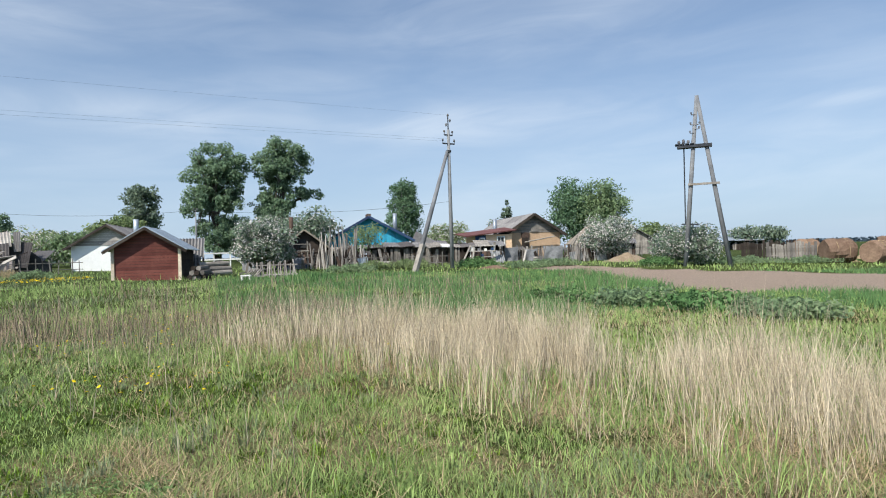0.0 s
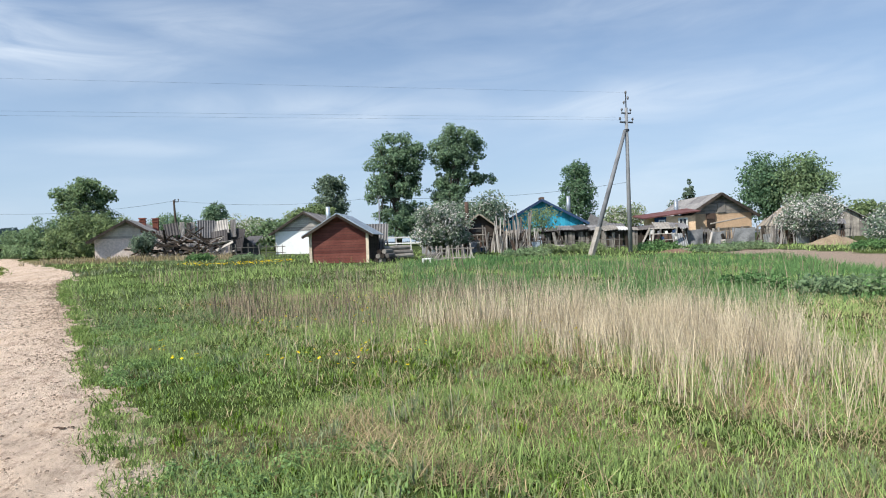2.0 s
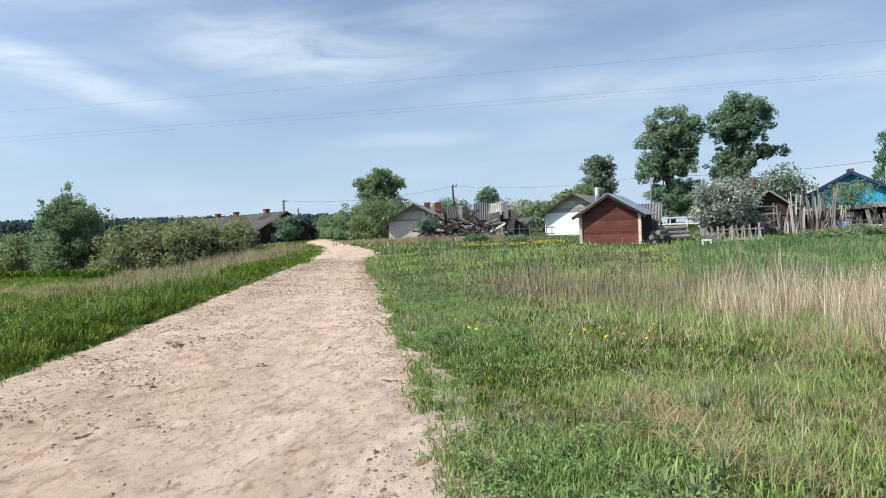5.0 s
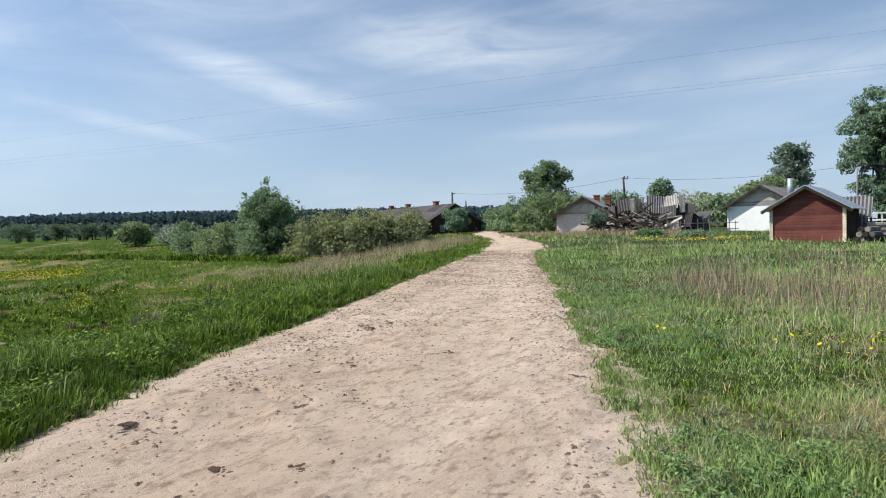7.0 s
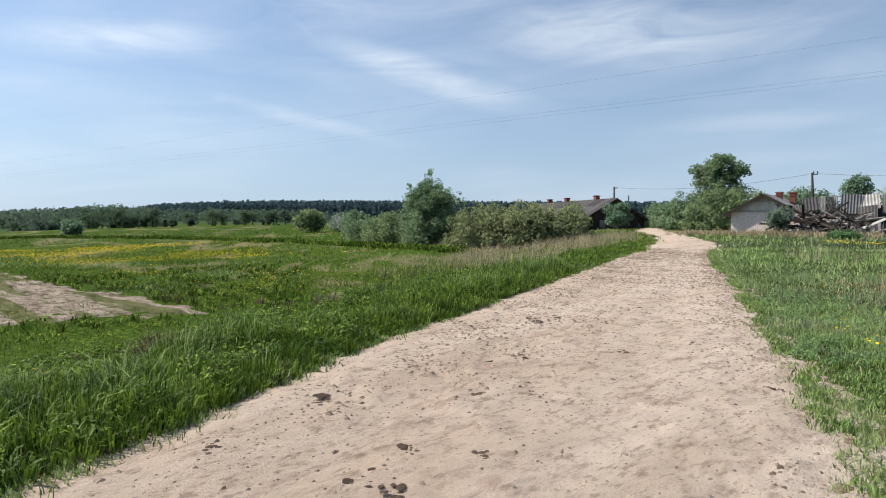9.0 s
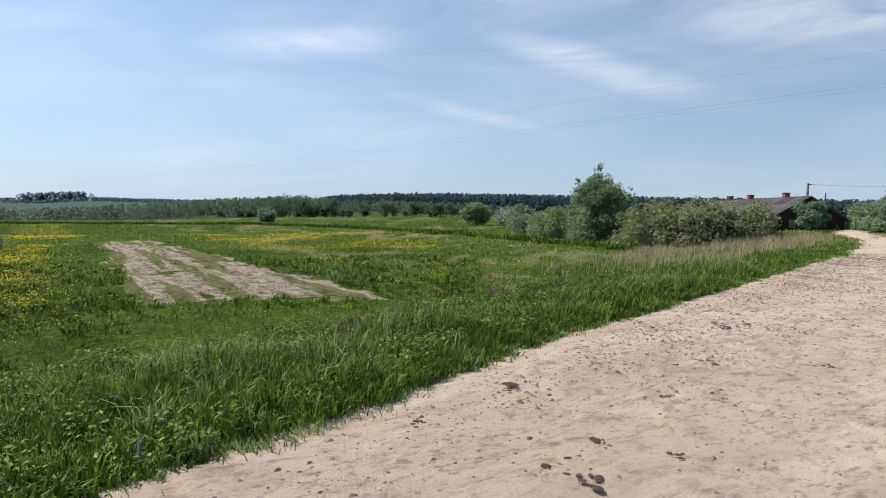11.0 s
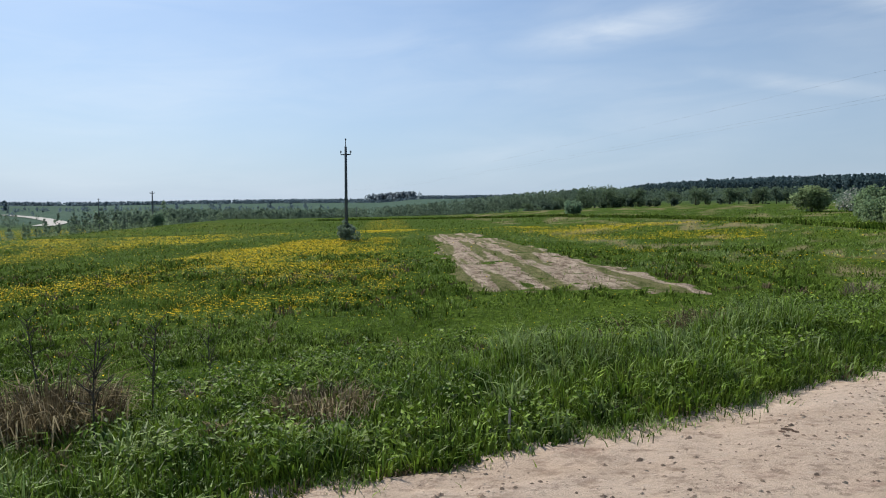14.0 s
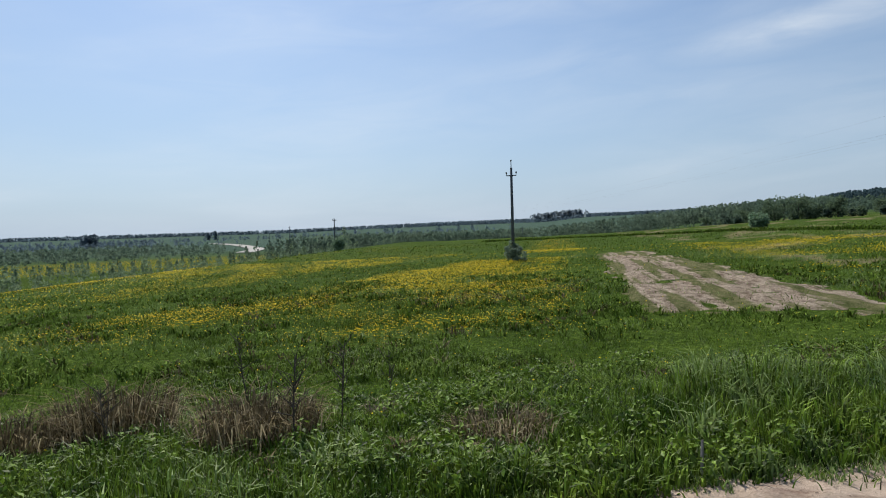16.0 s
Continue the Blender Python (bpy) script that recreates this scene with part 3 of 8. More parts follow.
def build_ground():
    """One sheet to the horizon: rings that widen outwards, round the spot where the road leaves the meadow."""
    spokes, rings = 480, np.r_[0.0, np.geomspace(0.6, 4800, 185)]
    a = np.linspace(0, 2 * np.pi, spokes, endpoint=False)
    x, y = np.outer(rings[1:], np.sin(a)).ravel(), np.outer(rings[1:], np.cos(a)).ravel()
    x, y = np.r_[0, x], np.r_[0, y]
    z = height(x, y)
    k = np.arange(len(rings) - 2)[:, None] * spokes + 1
    s, n = np.arange(spokes), (np.arange(spokes) + 1) % spokes
    p, q, r, u = (k + s).ravel(), (k + n).ravel(), (k + spokes + n).ravel(), (k + spokes + s).ravel()
    faces = np.concatenate([np.stack([p, u, r], 1), np.stack([p, r, q], 1), np.stack([np.zeros(spokes, int), 1 + s, 1 + n], 1)])
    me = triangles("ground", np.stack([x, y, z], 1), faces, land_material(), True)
    soil = plough_mask(x, y)
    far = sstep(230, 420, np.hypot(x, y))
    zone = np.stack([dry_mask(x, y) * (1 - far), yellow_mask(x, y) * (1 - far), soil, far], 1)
    paint = me.color_attributes.new("zone", "FLOAT_COLOR", "POINT")
    paint.data.foreach_set("color", zone.astype(np.float32).ravel())
    # The colour of what grows: pale meadow east of the road, lush field west of it, worn yards in the village.
    west = sstep(-1.0, 1.5, road_mid(np.clip(y, -60, 62)) - x)[:, None]
    yard = (sstep(24, 34, y) * sstep(-14, -8, x))[:, None]
    growth = np.array([0.100, 0.130, 0.040]) * (1 - west) + np.array([0.092, 0.146, 0.021]) * west
    growth = growth * (1 - 0.6 * yard) + np.array([0.105, 0.135, 0.062]) * 0.6 * yard
    # Verge soil, its colour darkened further for the shade between the tufts.
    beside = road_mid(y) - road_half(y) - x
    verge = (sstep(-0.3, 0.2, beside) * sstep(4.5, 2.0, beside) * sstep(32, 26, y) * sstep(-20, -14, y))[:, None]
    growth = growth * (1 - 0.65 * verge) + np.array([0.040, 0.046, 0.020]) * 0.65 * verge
    rim = np.abs(x - road_mid(y)) - road_half(y)
    rim = (sstep(-1.0, -0.6, rim) * sstep(0.42, 0.1, rim) * sstep(40, 30, y) * sstep(-20, -14, y))[:, None]
    growth = growth * (1 - rim) + np.array([0.36, 0.285, 0.21]) * rim
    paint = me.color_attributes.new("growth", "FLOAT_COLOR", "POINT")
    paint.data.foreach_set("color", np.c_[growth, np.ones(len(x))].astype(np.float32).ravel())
    ob = new("ground", me)
    return tagged(ob, "green meadow land with dry patches and dandelions", "ground", kind="structure")


ground = build_ground()


def strip_mesh(name, xs, ys, lift, mat, edge):
    """A sheet over the land on a grid of columns xs(y) and rows ys; edge(x, y) gives how far the border sinks into the soil."""
    n, k = xs.shape
    x, y = xs.ravel(), np.repeat(ys, k)
    z = height(x, y) + lift(x, y)
    i = (np.arange(n - 1)[:, None] * k + np.arange(k - 1)).ravel()
    faces = np.concatenate([np.stack([i, i + 1, i + k + 1], 1), np.stack([i, i + k + 1, i + k], 1)])
    return triangles(name, np.stack([x, y, z], 1), faces, mat, True)


def road_material():
    m = bpy.data.materials.new("sandy dirt road")
    m.use_nodes = True
    t = m.node_tree
    t.nodes.clear()
    at = node(t, "ShaderNodeTexCoord").outputs["Object"]
    along = node(t, "ShaderNodeMapping", {"Vector": at, "Rotation": (0, 0, radians(-19)), "Scale": (1, 0.16, 1)}).outputs[0]
    tracks = node(t, "ShaderNodeTexNoise", {"Vector": along, "Scale": 1.5, "Detail": 4.0, "Roughness": 0.6}).outputs["Fac"]
    drawn = node(t, "ShaderNodeMapping", {"Vector": at, "Rotation": (0, 0, radians(-19)), "Scale": (1, 0.42, 1)}).outputs[0]
    mid = node(t, "ShaderNodeTexNoise", {"Vector": drawn, "Scale": 2.2, "Detail": 8.0, "Roughness": 0.75}).outputs["Fac"]
    tread = node(t, "ShaderNodeMapping", {"Vector": at, "Rotation": (0, 0, radians(-19)), "Scale": (1, 0.5, 1)}).outputs[0]
    hoof = node(t, "ShaderNodeTexNoise", {"Vector": tread, "Scale": 7.0, "Detail": 4.0, "Roughness": 0.7}).outputs["Fac"]
    grit = node(t, "ShaderNodeTexNoise", {"Vector": at, "Scale": 70.0, "Detail": 4.0, "Roughness": 0.8}).outputs["Fac"]
    sand = blend(t, ramp(t, tracks, (0.35, (0, 0, 0)), (0.65, (1, 1, 1))), (0.46, 0.352, 0.262), (0.545, 0.435, 0.340))
    sand = blend(t, ramp(t, mid, (0.56, (0, 0, 0)), (0.68, (1, 1, 1))), sand, (0.345, 0.245, 0.185))
    sand = blend(t, 1.0, sand, ramp(t, hoof, (0.32, (0.66, 0.62, 0.60)), (0.45, (1.05, 1.05, 1.05))), "MULTIPLY")
    bent = node(t, "ShaderNodeVectorMath", {0: at, 1: node(t, "ShaderNodeVectorMath", {0: node(t, "ShaderNodeTexNoise", {"Vector": at, "Scale": 30.0, "Detail": 3.0}).outputs["Color"], 1: (0.06, 0.06, 0.0)}, operation="MULTIPLY").outputs[0]}, operation="ADD").outputs[0]
    stones = node(t, "ShaderNodeTexVoronoi", {"Vector": bent, "Scale": 22.0, "Randomness": 1.0})
    few = node(t, "ShaderNodeMath", {0: ramp(t, stones.outputs["Distance"], (0.07, (1, 1, 1)), (0.17, (0, 0, 0))), 1: ramp(t, node(t, "ShaderNodeSeparateColor", {0: stones.outputs["Color"]}).outputs[0], (0.66, (0, 0, 0)), (0.70, (1, 1, 1)))}, operation="MULTIPLY").outputs[0]
    sand = blend(t, node(t, "ShaderNodeMath", {0: few, 1: 0.8}, operation="MULTIPLY").outputs[0], sand, (0.27, 0.205, 0.16))
    trod = node(t, "ShaderNodeTexNoise", {"Vector": drawn, "Scale": 5.0, "Detail": 6.0, "Roughness": 0.8}).outputs["Fac"]
    sand = blend(t, 1.0, sand, ramp(t, trod, (0.33, (0.80, 0.77, 0.75)), (0.43, (1.10, 1.10, 1.10)), (0.58, (1.22, 1.22, 1.22))), "MULTIPLY")
    pits = node(t, "ShaderNodeTexNoise", {"Vector": tread, "Scale": 19.0, "Detail": 3.0, "Roughness": 0.6}).outputs["Fac"]
    worn = node(t, "ShaderNodeTexNoise", {"Vector": along, "Scale": 0.8, "Detail": 3.0, "Roughness": 0.5}).outputs["Fac"]
    pitted = node(t, "ShaderNodeMath", {0: ramp(t, pits, (0.57, (0, 0, 0)), (0.64, (1, 1, 1))), 1: ramp(t, worn, (0.35, (0.25, 0.25, 0.25)), (0.6, (1, 1, 1)))}, operation="MULTIPLY").outputs[0]
    sand = blend(t, node(t, "ShaderNodeMath", {0: pitted, 1: 0.6}, operation="MULTIPLY").outputs[0], sand, (0.27, 0.20, 0.15))
    pale = ramp(t, pits, (0.30, (1, 1, 1)), (0.40, (0, 0, 0)))
    sand = blend(t, node(t, "ShaderNodeMath", {0: pale, 1: 0.5}, operation="MULTIPLY").outputs[0], sand, (0.62, 0.51, 0.41))
    sand = blend(t, 1.0, sand, ramp(t, grit, (0.25, (0.78, 0.78, 0.78)), (0.75, (1.18, 1.18, 1.18))), "MULTIPLY")
    rough = node(t, "ShaderNodeMath", {0: node(t, "ShaderNodeMath", {0: hoof, 1: trod}, operation="ADD").outputs[0], 1: grit}, operation="ADD").outputs[0]
    relief = node(t, "ShaderNodeBump", {"Height": rough, "Strength": 0.7, "Distance": 0.035})
    skin = node(t, "ShaderNodeBsdfPrincipled", {"Base Color": sand, "Roughness": 0.95, "Specular IOR Level": 0.02, "Normal": relief.outputs[0]})
    node(t, "ShaderNodeOutputMaterial", {"Surface": skin.outputs[0]})
    return m


def edge_wobble(x, y):
    """How far the road's ragged border strays."""
    return 0.24 * (vnoise(x, y, 1.6, 71) - 0.5) + 0.22 * (vnoise(x, y, 0.3, 72) - 0.5) + 0.16 * (vnoise(x, y, 0.1, 76) - 0.5)


def road_lift(x, y):
    """The road's crown above the soil, with ruts and dents; its ragged border dips under."""
    off = np.abs(x - road_mid(y))
    edge = road_half(y) + 0.45 + edge_wobble(x, y)
    bed = 0.040 + 0.030 * (vnoise(x, y, 0.35, 73) - 0.5) + 0.042 * (vnoise(x, y, 0.13, 74) - 0.5) * sstep(0.3, 0.7, vnoise(x, y, 1.1, 75)) - 0.02 * np.exp(-((off - 0.85) / 0.3) ** 2)
    return bed - 0.03 * sstep(-0.9, -0.4, off - edge) - 0.10 * sstep(-0.4, 0.4, off - edge)


road_rows = np.r_[np.arange(-14, -3, 0.2), np.arange(-3, 12, 0.055), np.arange(12, 20, 0.12), np.arange(20, 66, 0.4)]
road_cols = road_mid(road_rows)[:, None] + (road_half(road_rows) + 1.0)[:, None] * np.linspace(-1, 1, 108)
road = new("road", strip_mesh("road", road_cols, road_rows, road_lift, road_material(), None))
tagged(road, "sandy dirt road with ruts and pebbles", "road", kind="structure")


def stubble_material():
    m = bpy.data.materials.new("bare straw strip")
    m.use_nodes = True
    t = m.node_tree
    t.nodes.clear()
    at = node(t, "ShaderNodeTexCoord").outputs["Object"]
    rows = node(t, "ShaderNodeMapping", {"Vector": at, "Location": (0, 1.7, 0), "Rotation": (0, 0, radians(2)), "Scale": (0.06, 1, 1)}).outputs[0]
    bands = node(t, "ShaderNodeTexNoise", {"Vector": rows, "Scale": 1.5, "Detail": 2.0, "Roughness": 0.5}).outputs["Fac"]
    drawn = node(t, "ShaderNodeMapping", {"Vector": at, "Scale": (0.45, 1, 1)}).outputs[0]
    flakes = node(t, "ShaderNodeTexNoise", {"Vector": drawn, "Scale": 3.4, "Detail": 7.0, "Roughness": 0.8}).outputs["Fac"]
    fine = node(t, "ShaderNodeTexNoise", {"Vector": at, "Scale": 15.0, "Detail": 4.0, "Roughness": 0.7}).outputs["Fac"]
    pale = blend(t, ramp(t, flakes, (0.38, (0, 0, 0)), (0.60, (1, 1, 1))), (0.16, 0.115, 0.078), (0.56, 0.46, 0.35))
    pale = blend(t, 1.0, pale, ramp(t, fine, (0.3, (0.62, 0.6, 0.6)), (0.7, (1.2, 1.2, 1.2))), "MULTIPLY")
    green = blend(t, ramp(t, flakes, (0.35, (0, 0, 0)), (0.65, (1, 1, 1))), (0.070, 0.088, 0.026), (0.235, 0.215, 0.105))
    mixed = node(t, "ShaderNodeMath", {0: node(t, "ShaderNodeMath", {0: bands, 1: 1.6}, operation="MULTIPLY").outputs[0], 1: node(t, "ShaderNodeMath", {0: flakes, 1: 0.35}, operation="MULTIPLY").outputs[0]}, operation="SUBTRACT").outputs[0]
    colour = blend(t, ramp(t, mixed, (0.56, (0, 0, 0)), (0.66, (1, 1, 1))), pale, green)
    relief = node(t, "ShaderNodeBump", {"Height": flakes, "Strength": 1.0, "Distance": 0.15})
    skin = node(t, "ShaderNodeBsdfPrincipled", {"Base Color": colour, "Roughness": 1.0, "Specular IOR Level": 0.02, "Normal": relief.outputs[0]})
    node(t, "ShaderNodeOutputMaterial", {"Surface": skin.outputs[0]})
    return m


patch_rows = np.arange(-1, 10.2, 0.16)
patch_cols = np.repeat(np.arange(-55, -15.5, 0.16)[None], len(patch_rows), 0)
bare = new("bare_strip", strip_mesh("bare_strip", patch_cols, patch_rows, lambda x, y: -0.06 + patch_mask(x, y) * (0.10 + 0.10 * (vnoise(x, y, 0.8, 81) - 0.5)), stubble_material(), None))
tagged(bare, "bare strip of pale matted straw in the field", "bare ground", kind="structure")

# ---- poles and wires ----
def crossarm(parent, z, half, turn, mat="iron"):
    arm = part("crossarm", Geo().beam((-half, 0, z), (half, 0, z), 0.09, 0.07), mat, parent, m=pose(0, 0, 0, 0, 0, turn))
    for x in (-half, half):
        part("insulator", Geo().tube([(x, 0, z + 0.02), (x, 0, z + 0.12), (x, 0, z + 0.17), (x, 0, z + 0.26)], [0.02, 0.02, 0.065, 0.05], 8), "ceramic", arm)


def utility_pole(x, y, tall, label, arms=((0, 0.42),), lean=(0, 0), radius=0.12, turn=0, mat="pole_wood"):
    z = ground_at(x, y)
    ob = thing("utility_pole", pose(x, y, z, 0, 0, 0), label, "utility pole", "power line poles")
    tip = (lean[0], lean[1], tall)
    part("shaft", Geo().tube([(0, 0, -0.4), (tip[0] * 0.5, tip[1] * 0.5, tall * 0.5), tip], [radius, radius * 0.86, radius * 0.68], 10), mat, ob, smooth=True)
    for down, half in arms:
        crossarm(ob, tall - down, half, turn)
    return ob


def main_pole():
    x, y = 15.2, 33.3
    ob = utility_pole(x, y, 7.95, "weathered grey wooden power pole with a leaning brace", (), turn=12)
    for z, half in ((7.15, 0.40), (7.65, 0.28)):
        crossarm(ob, z, half, 10)
    part("spike", Geo().tube([(0, 0, 7.8), (0, 0, 8.75)], [0.035, 0.03], 6), "iron", ob)
    for dx, z in ((0.0, 8.7), (0.12, 8.4), (-0.12, 8.15)):
        part("insulator", Geo().tube([(dx, 0, z), (dx, 0, z + 0.1), (dx, 0, z + 0.18)], [0.03, 0.065, 0.04], 8), "ceramic", ob)
    foot = Vector((12.3, 32.0, ground_at(12.3, 32.0) - 0.3)) - Vector((x, y, ground_at(x, y)))
    part("brace", Geo().tube([foot, foot.lerp(Vector((-0.1, 0, 6.7)), 0.5), (-0.1, 0, 6.7)], [0.14, 0.12, 0.09], 10), "pole_wood", ob, "leaning brace", smooth=True)
    near = foot + Vector((0.02, -0.14, 0.25))
    part("stump", Geo().beam(near, near.lerp(Vector((-0.1, -0.14, 6.7)), 0.22), 0.28, 0.2), "grey_wood", ob, "short wooden stump bound to the brace")
    part("binding", Geo().tube([(0, 0, 6.65), (0, 0, 6.77)], [0.14, 0.14], 10), "iron", ob)
    return ob


def transformer_tower():
    x, y = 26.85, 26.15
    z = ground_at(x, y)
    ob = thing("pole_tower", pose(x, y, z, 0, 0, -46), "A-shaped wooden pole tower with an iron platform", "pole tower")
    top = Vector((0.08, 0, 9.35))
    legs = [(Vector((-0.82, 0, -0.4)), "leg"), (Vector((1.55, 0, -0.4)), "leg")]
    for foot, name in legs:
        part(name, Geo().tube([foot, foot.lerp(top, 0.5), top], [0.135, 0.12, 0.10], 10), "pole_wood", ob, smooth=True)
    at = lambda f, k: f.lerp(top, (k + 0.4) / 9.55)
    for zz, out, name, mat, w in ((6.6, 0.85, "platform_beam", "iron", 0.2), (4.5, 0.15, "crossbar", "grey_wood", 0.14)):
        a, b = at(legs[0][0], zz), at(legs[1][0], zz)
        part(name, Geo().beam((a.x - out, -0.14, zz), (b.x + 0.3, -0.14, zz), w, w * 0.8), mat, ob)
        if name == "platform_beam":
            part(name, Geo().beam((a.x - out, 0.2, zz), (b.x + 0.3, 0.2, zz), w, w * 0.8), mat, ob)
    a = at(legs[0][0], 6.6)
    for i in range(4):
        part("deck_board", Geo().box(a.x - 0.85 + 0.26 * i, 0.02, 6.7, 0.2, 0.62, 0.05), "iron", ob)
    for i in range(4):
        part("insulator", Geo().tube([(a.x - 0.75 + 0.24 * i, 0, 6.72), (a.x - 0.75 + 0.24 * i, 0, 6.86), (a.x - 0.75 + 0.24 * i, 0, 6.95 + 0.06 * (i % 2))], [0.05, 0.09, 0.06], 8), "ceramic", ob)
    part("switch_rod", Geo().tube([(a.x - 0.55, 0, 2.35), (a.x - 0.5, 0, 6.65)], [0.035, 0.035], 6), "iron", ob, "long switch rod")
    part("bracket", Geo().beam((a.x - 0.75, 0, 2.35), (a.x + 0.12, 0, 2.3), 0.1, 0.07), "iron", ob)
    for k, side in ((8.3, -1), (7.75, 1), (7.75, -1), (7.3, -1), (7.5, 1)):
        p = at(legs[0][0], k)
        part("insulator", Geo().tube([(p.x, -0.1, k), (p.x + 0.22 * side, -0.1, k + 0.02), (p.x + 0.22 * side, -0.1, k + 0.14)], [0.02, 0.03, 0.06], 8), "ceramic", ob)
    return ob


def wire(a, b, sag, radius, label="thin overhead power wire"):
    a, b = Vector(a), Vector(b)
    points = [a.lerp(b, k / 40) - Vector((0, 0, 4 * sag * (k / 40) * (1 - k / 40))) for k in range(41)]
    ob = new("power_wire", Geo().tube(points, [radius] * 41, 4).mesh("power_wire", "iron"))
    return tagged(ob, label, "wire", "overhead wires")


main_pole()
transformer_tower()
utility_pole(-46.6, -3.87, 6.6, "dark wooden power pole rising from a small bush in the field", ((0.55, 0.36),), turn=75, mat="pole_grey")
part("spike", Geo().tube([(0, 0, 6.5), (0, 0, 7.1)], [0.03, 0.025], 6), "iron", scene.objects["utility_pole.001"])
part("insulator", Geo().tube([(0, 0, 7.02), (0, 0, 7.1), (0, 0, 7.17)], [0.03, 0.06, 0.04], 8), "ceramic", scene.objects["utility_pole.001"])
utility_pole(-117.7, -42.1, 3.75 - ground_at(-117.7, -42.1), "slim far wooden power pole beside a round bush", ((0.4, 0.5),), turn=60, mat="pole_grey", radius=0.14)
utility_pole(-201.9, -87.4, 11.5, "slim far wooden power pole in the valley", ((0.4, 0.5),), turn=60, mat="pole_grey", radius=0.14)
utility_pole(-435.0, -203.0, 8.5, "slim far wooden power pole in the valley", ((0.4, 0.5),), turn=60, mat="pole_grey", radius=0.16)
utility_pole(-15.2, 59.5, 4.75, "grey wooden pole behind the ruined house", ((0.15, 0.15),), radius=0.12, lean=(-0.25, 0), mat="dark_wood")
utility_pole(19.6, 43.0, 4.6, "slim grey wooden pole among the sheds", (), radius=0.07)
utility_pole(-241.0, -12.0, 8.5, "far wooden power pole at the end of the wires", ((0.3, 0.5),), turn=10, mat="pole_grey", radius=0.12)
utility_pole(2.5, 55.0, 4.4, "slim grey wooden pole by the poplars", ((0.1, 0.12),), radius=0.07)


def leaning_poles():
    x, y = -34.9, 63.5
    z = ground_at(x, y)
    ob = thing("utility_pole", pose(x, y, z), "grey wooden pole propped by two slanting struts", "utility pole", "power line poles")
    part("shaft", Geo().tube([(-0.9, 0, -0.3), (-0.9, 0, 4.6)], [0.15, 0.11], 8), "grey_wood", ob)
    part("strut", Geo().tube([(1.3, 0, -0.3), (-0.75, 0, 3.3)], [0.14, 0.1], 8), "grey_wood", ob)
    part("strut", Geo().tube([(2.3, 0.3, -0.3), (0.75, 0.2, 2.6)], [0.14, 0.1], 8), "grey_wood", ob)
    part("strut", Geo().tube([(0.75, 0.2, 2.3), (0.75, 0.2, 3.6)], [0.08, 0.06], 8), "grey_wood", ob)
    part("crossarm", Geo().beam((-0.95, 0, 4.45), (-0.5, 0, 4.45), 0.1, 0.1), "iron", ob)


leaning_poles()
pz = ground_at(15.2, 33.3)
for dx, dz, far in ((0.0, 8.8, 8.6), (-0.35, 7.35, 7.6), (0.35, 7.35, 7.3)):
    wire((15.2, 33.3 + dx, pz + dz), (-241, -12 + dx * 1.5, ground_at(-241, -12) + far + 7), 1.2, 0.0024)
gz = ground_at(-15.2, 59.5)
wire((-15.3, 59.5, gz + 4.7), (2.5, 55, ground_at(2.5, 55) + 4.4), 0.5, 0.011)
wire((-15.3, 59.5, gz + 4.7), (-35.65, 63.5, ground_at(-34.9, 63.5) + 4.5), 0.6, 0.011)
wire((2.5, 55, ground_at(2.5, 55) + 4.4), (19.6, 43, ground_at(19.6, 43) + 4.5), 0.5, 0.010)

# ---- houses and sheds ----
rnd = random.Random(7)


def gable_outline(w, wall, ridge, shift=0.0):
    return [(-w / 2, 0), (w / 2, 0), (w / 2, wall), (shift, ridge), (-w / 2, wall)]


def cut_row(w, wall, ridge, z0, z1):
    """The outline of a level board between z0 and z1 in a gable of that shape."""
    def half(z):
        return w / 2 if z <= wall else w / 2 * max(0.0, (ridge - z) / (ridge - wall))
    a, b = half(z0), half(z1)
    if a < 0.06:
        return None
    points = [(-a, z0), (a, z0)]
    if z0 < wall < z1:
        points += [(w / 2, wall)]
    points += [(b, z1), (-b, z1)] if b > 0.01 else [(0, ridge)]
    if z0 < wall < z1:
        points += [(-w / 2, wall)]
    return points


def boarded_gable(parent, w, wall, ridge, y, row, mat, z0=0.0, gap=0.012, proud=0.03):
    """Level boards on a gable wall, one object each."""
    z = z0
    while z < ridge - 0.03:
        points = cut_row(w, wall, ridge, z + gap, min(z + row, ridge - 0.01))
        if points:
            part("plank", Geo().prism(points, proud + rnd.uniform(0, 0.012), pose(0, y - proud, 0)), mat, parent)
        z += row


def upright_boards(parent, w, y, row, mat, low, high, slope=None, proud=0.025, side=None):
    """Upright boards; slope(x) gives their top."""
    n = int(w / row)
    for i in range(n):
        x = -w / 2 + (i + 0.5) * w / n
        top = slope(x) if slope else high
        if top - low > 0.08:
            part("plank", Geo().box(x, y - proud / 2, low, w / n * 0.93, proud + rnd.uniform(0, 0.01), top - low + rnd.uniform(-0.02, 0.01)), mat, parent)


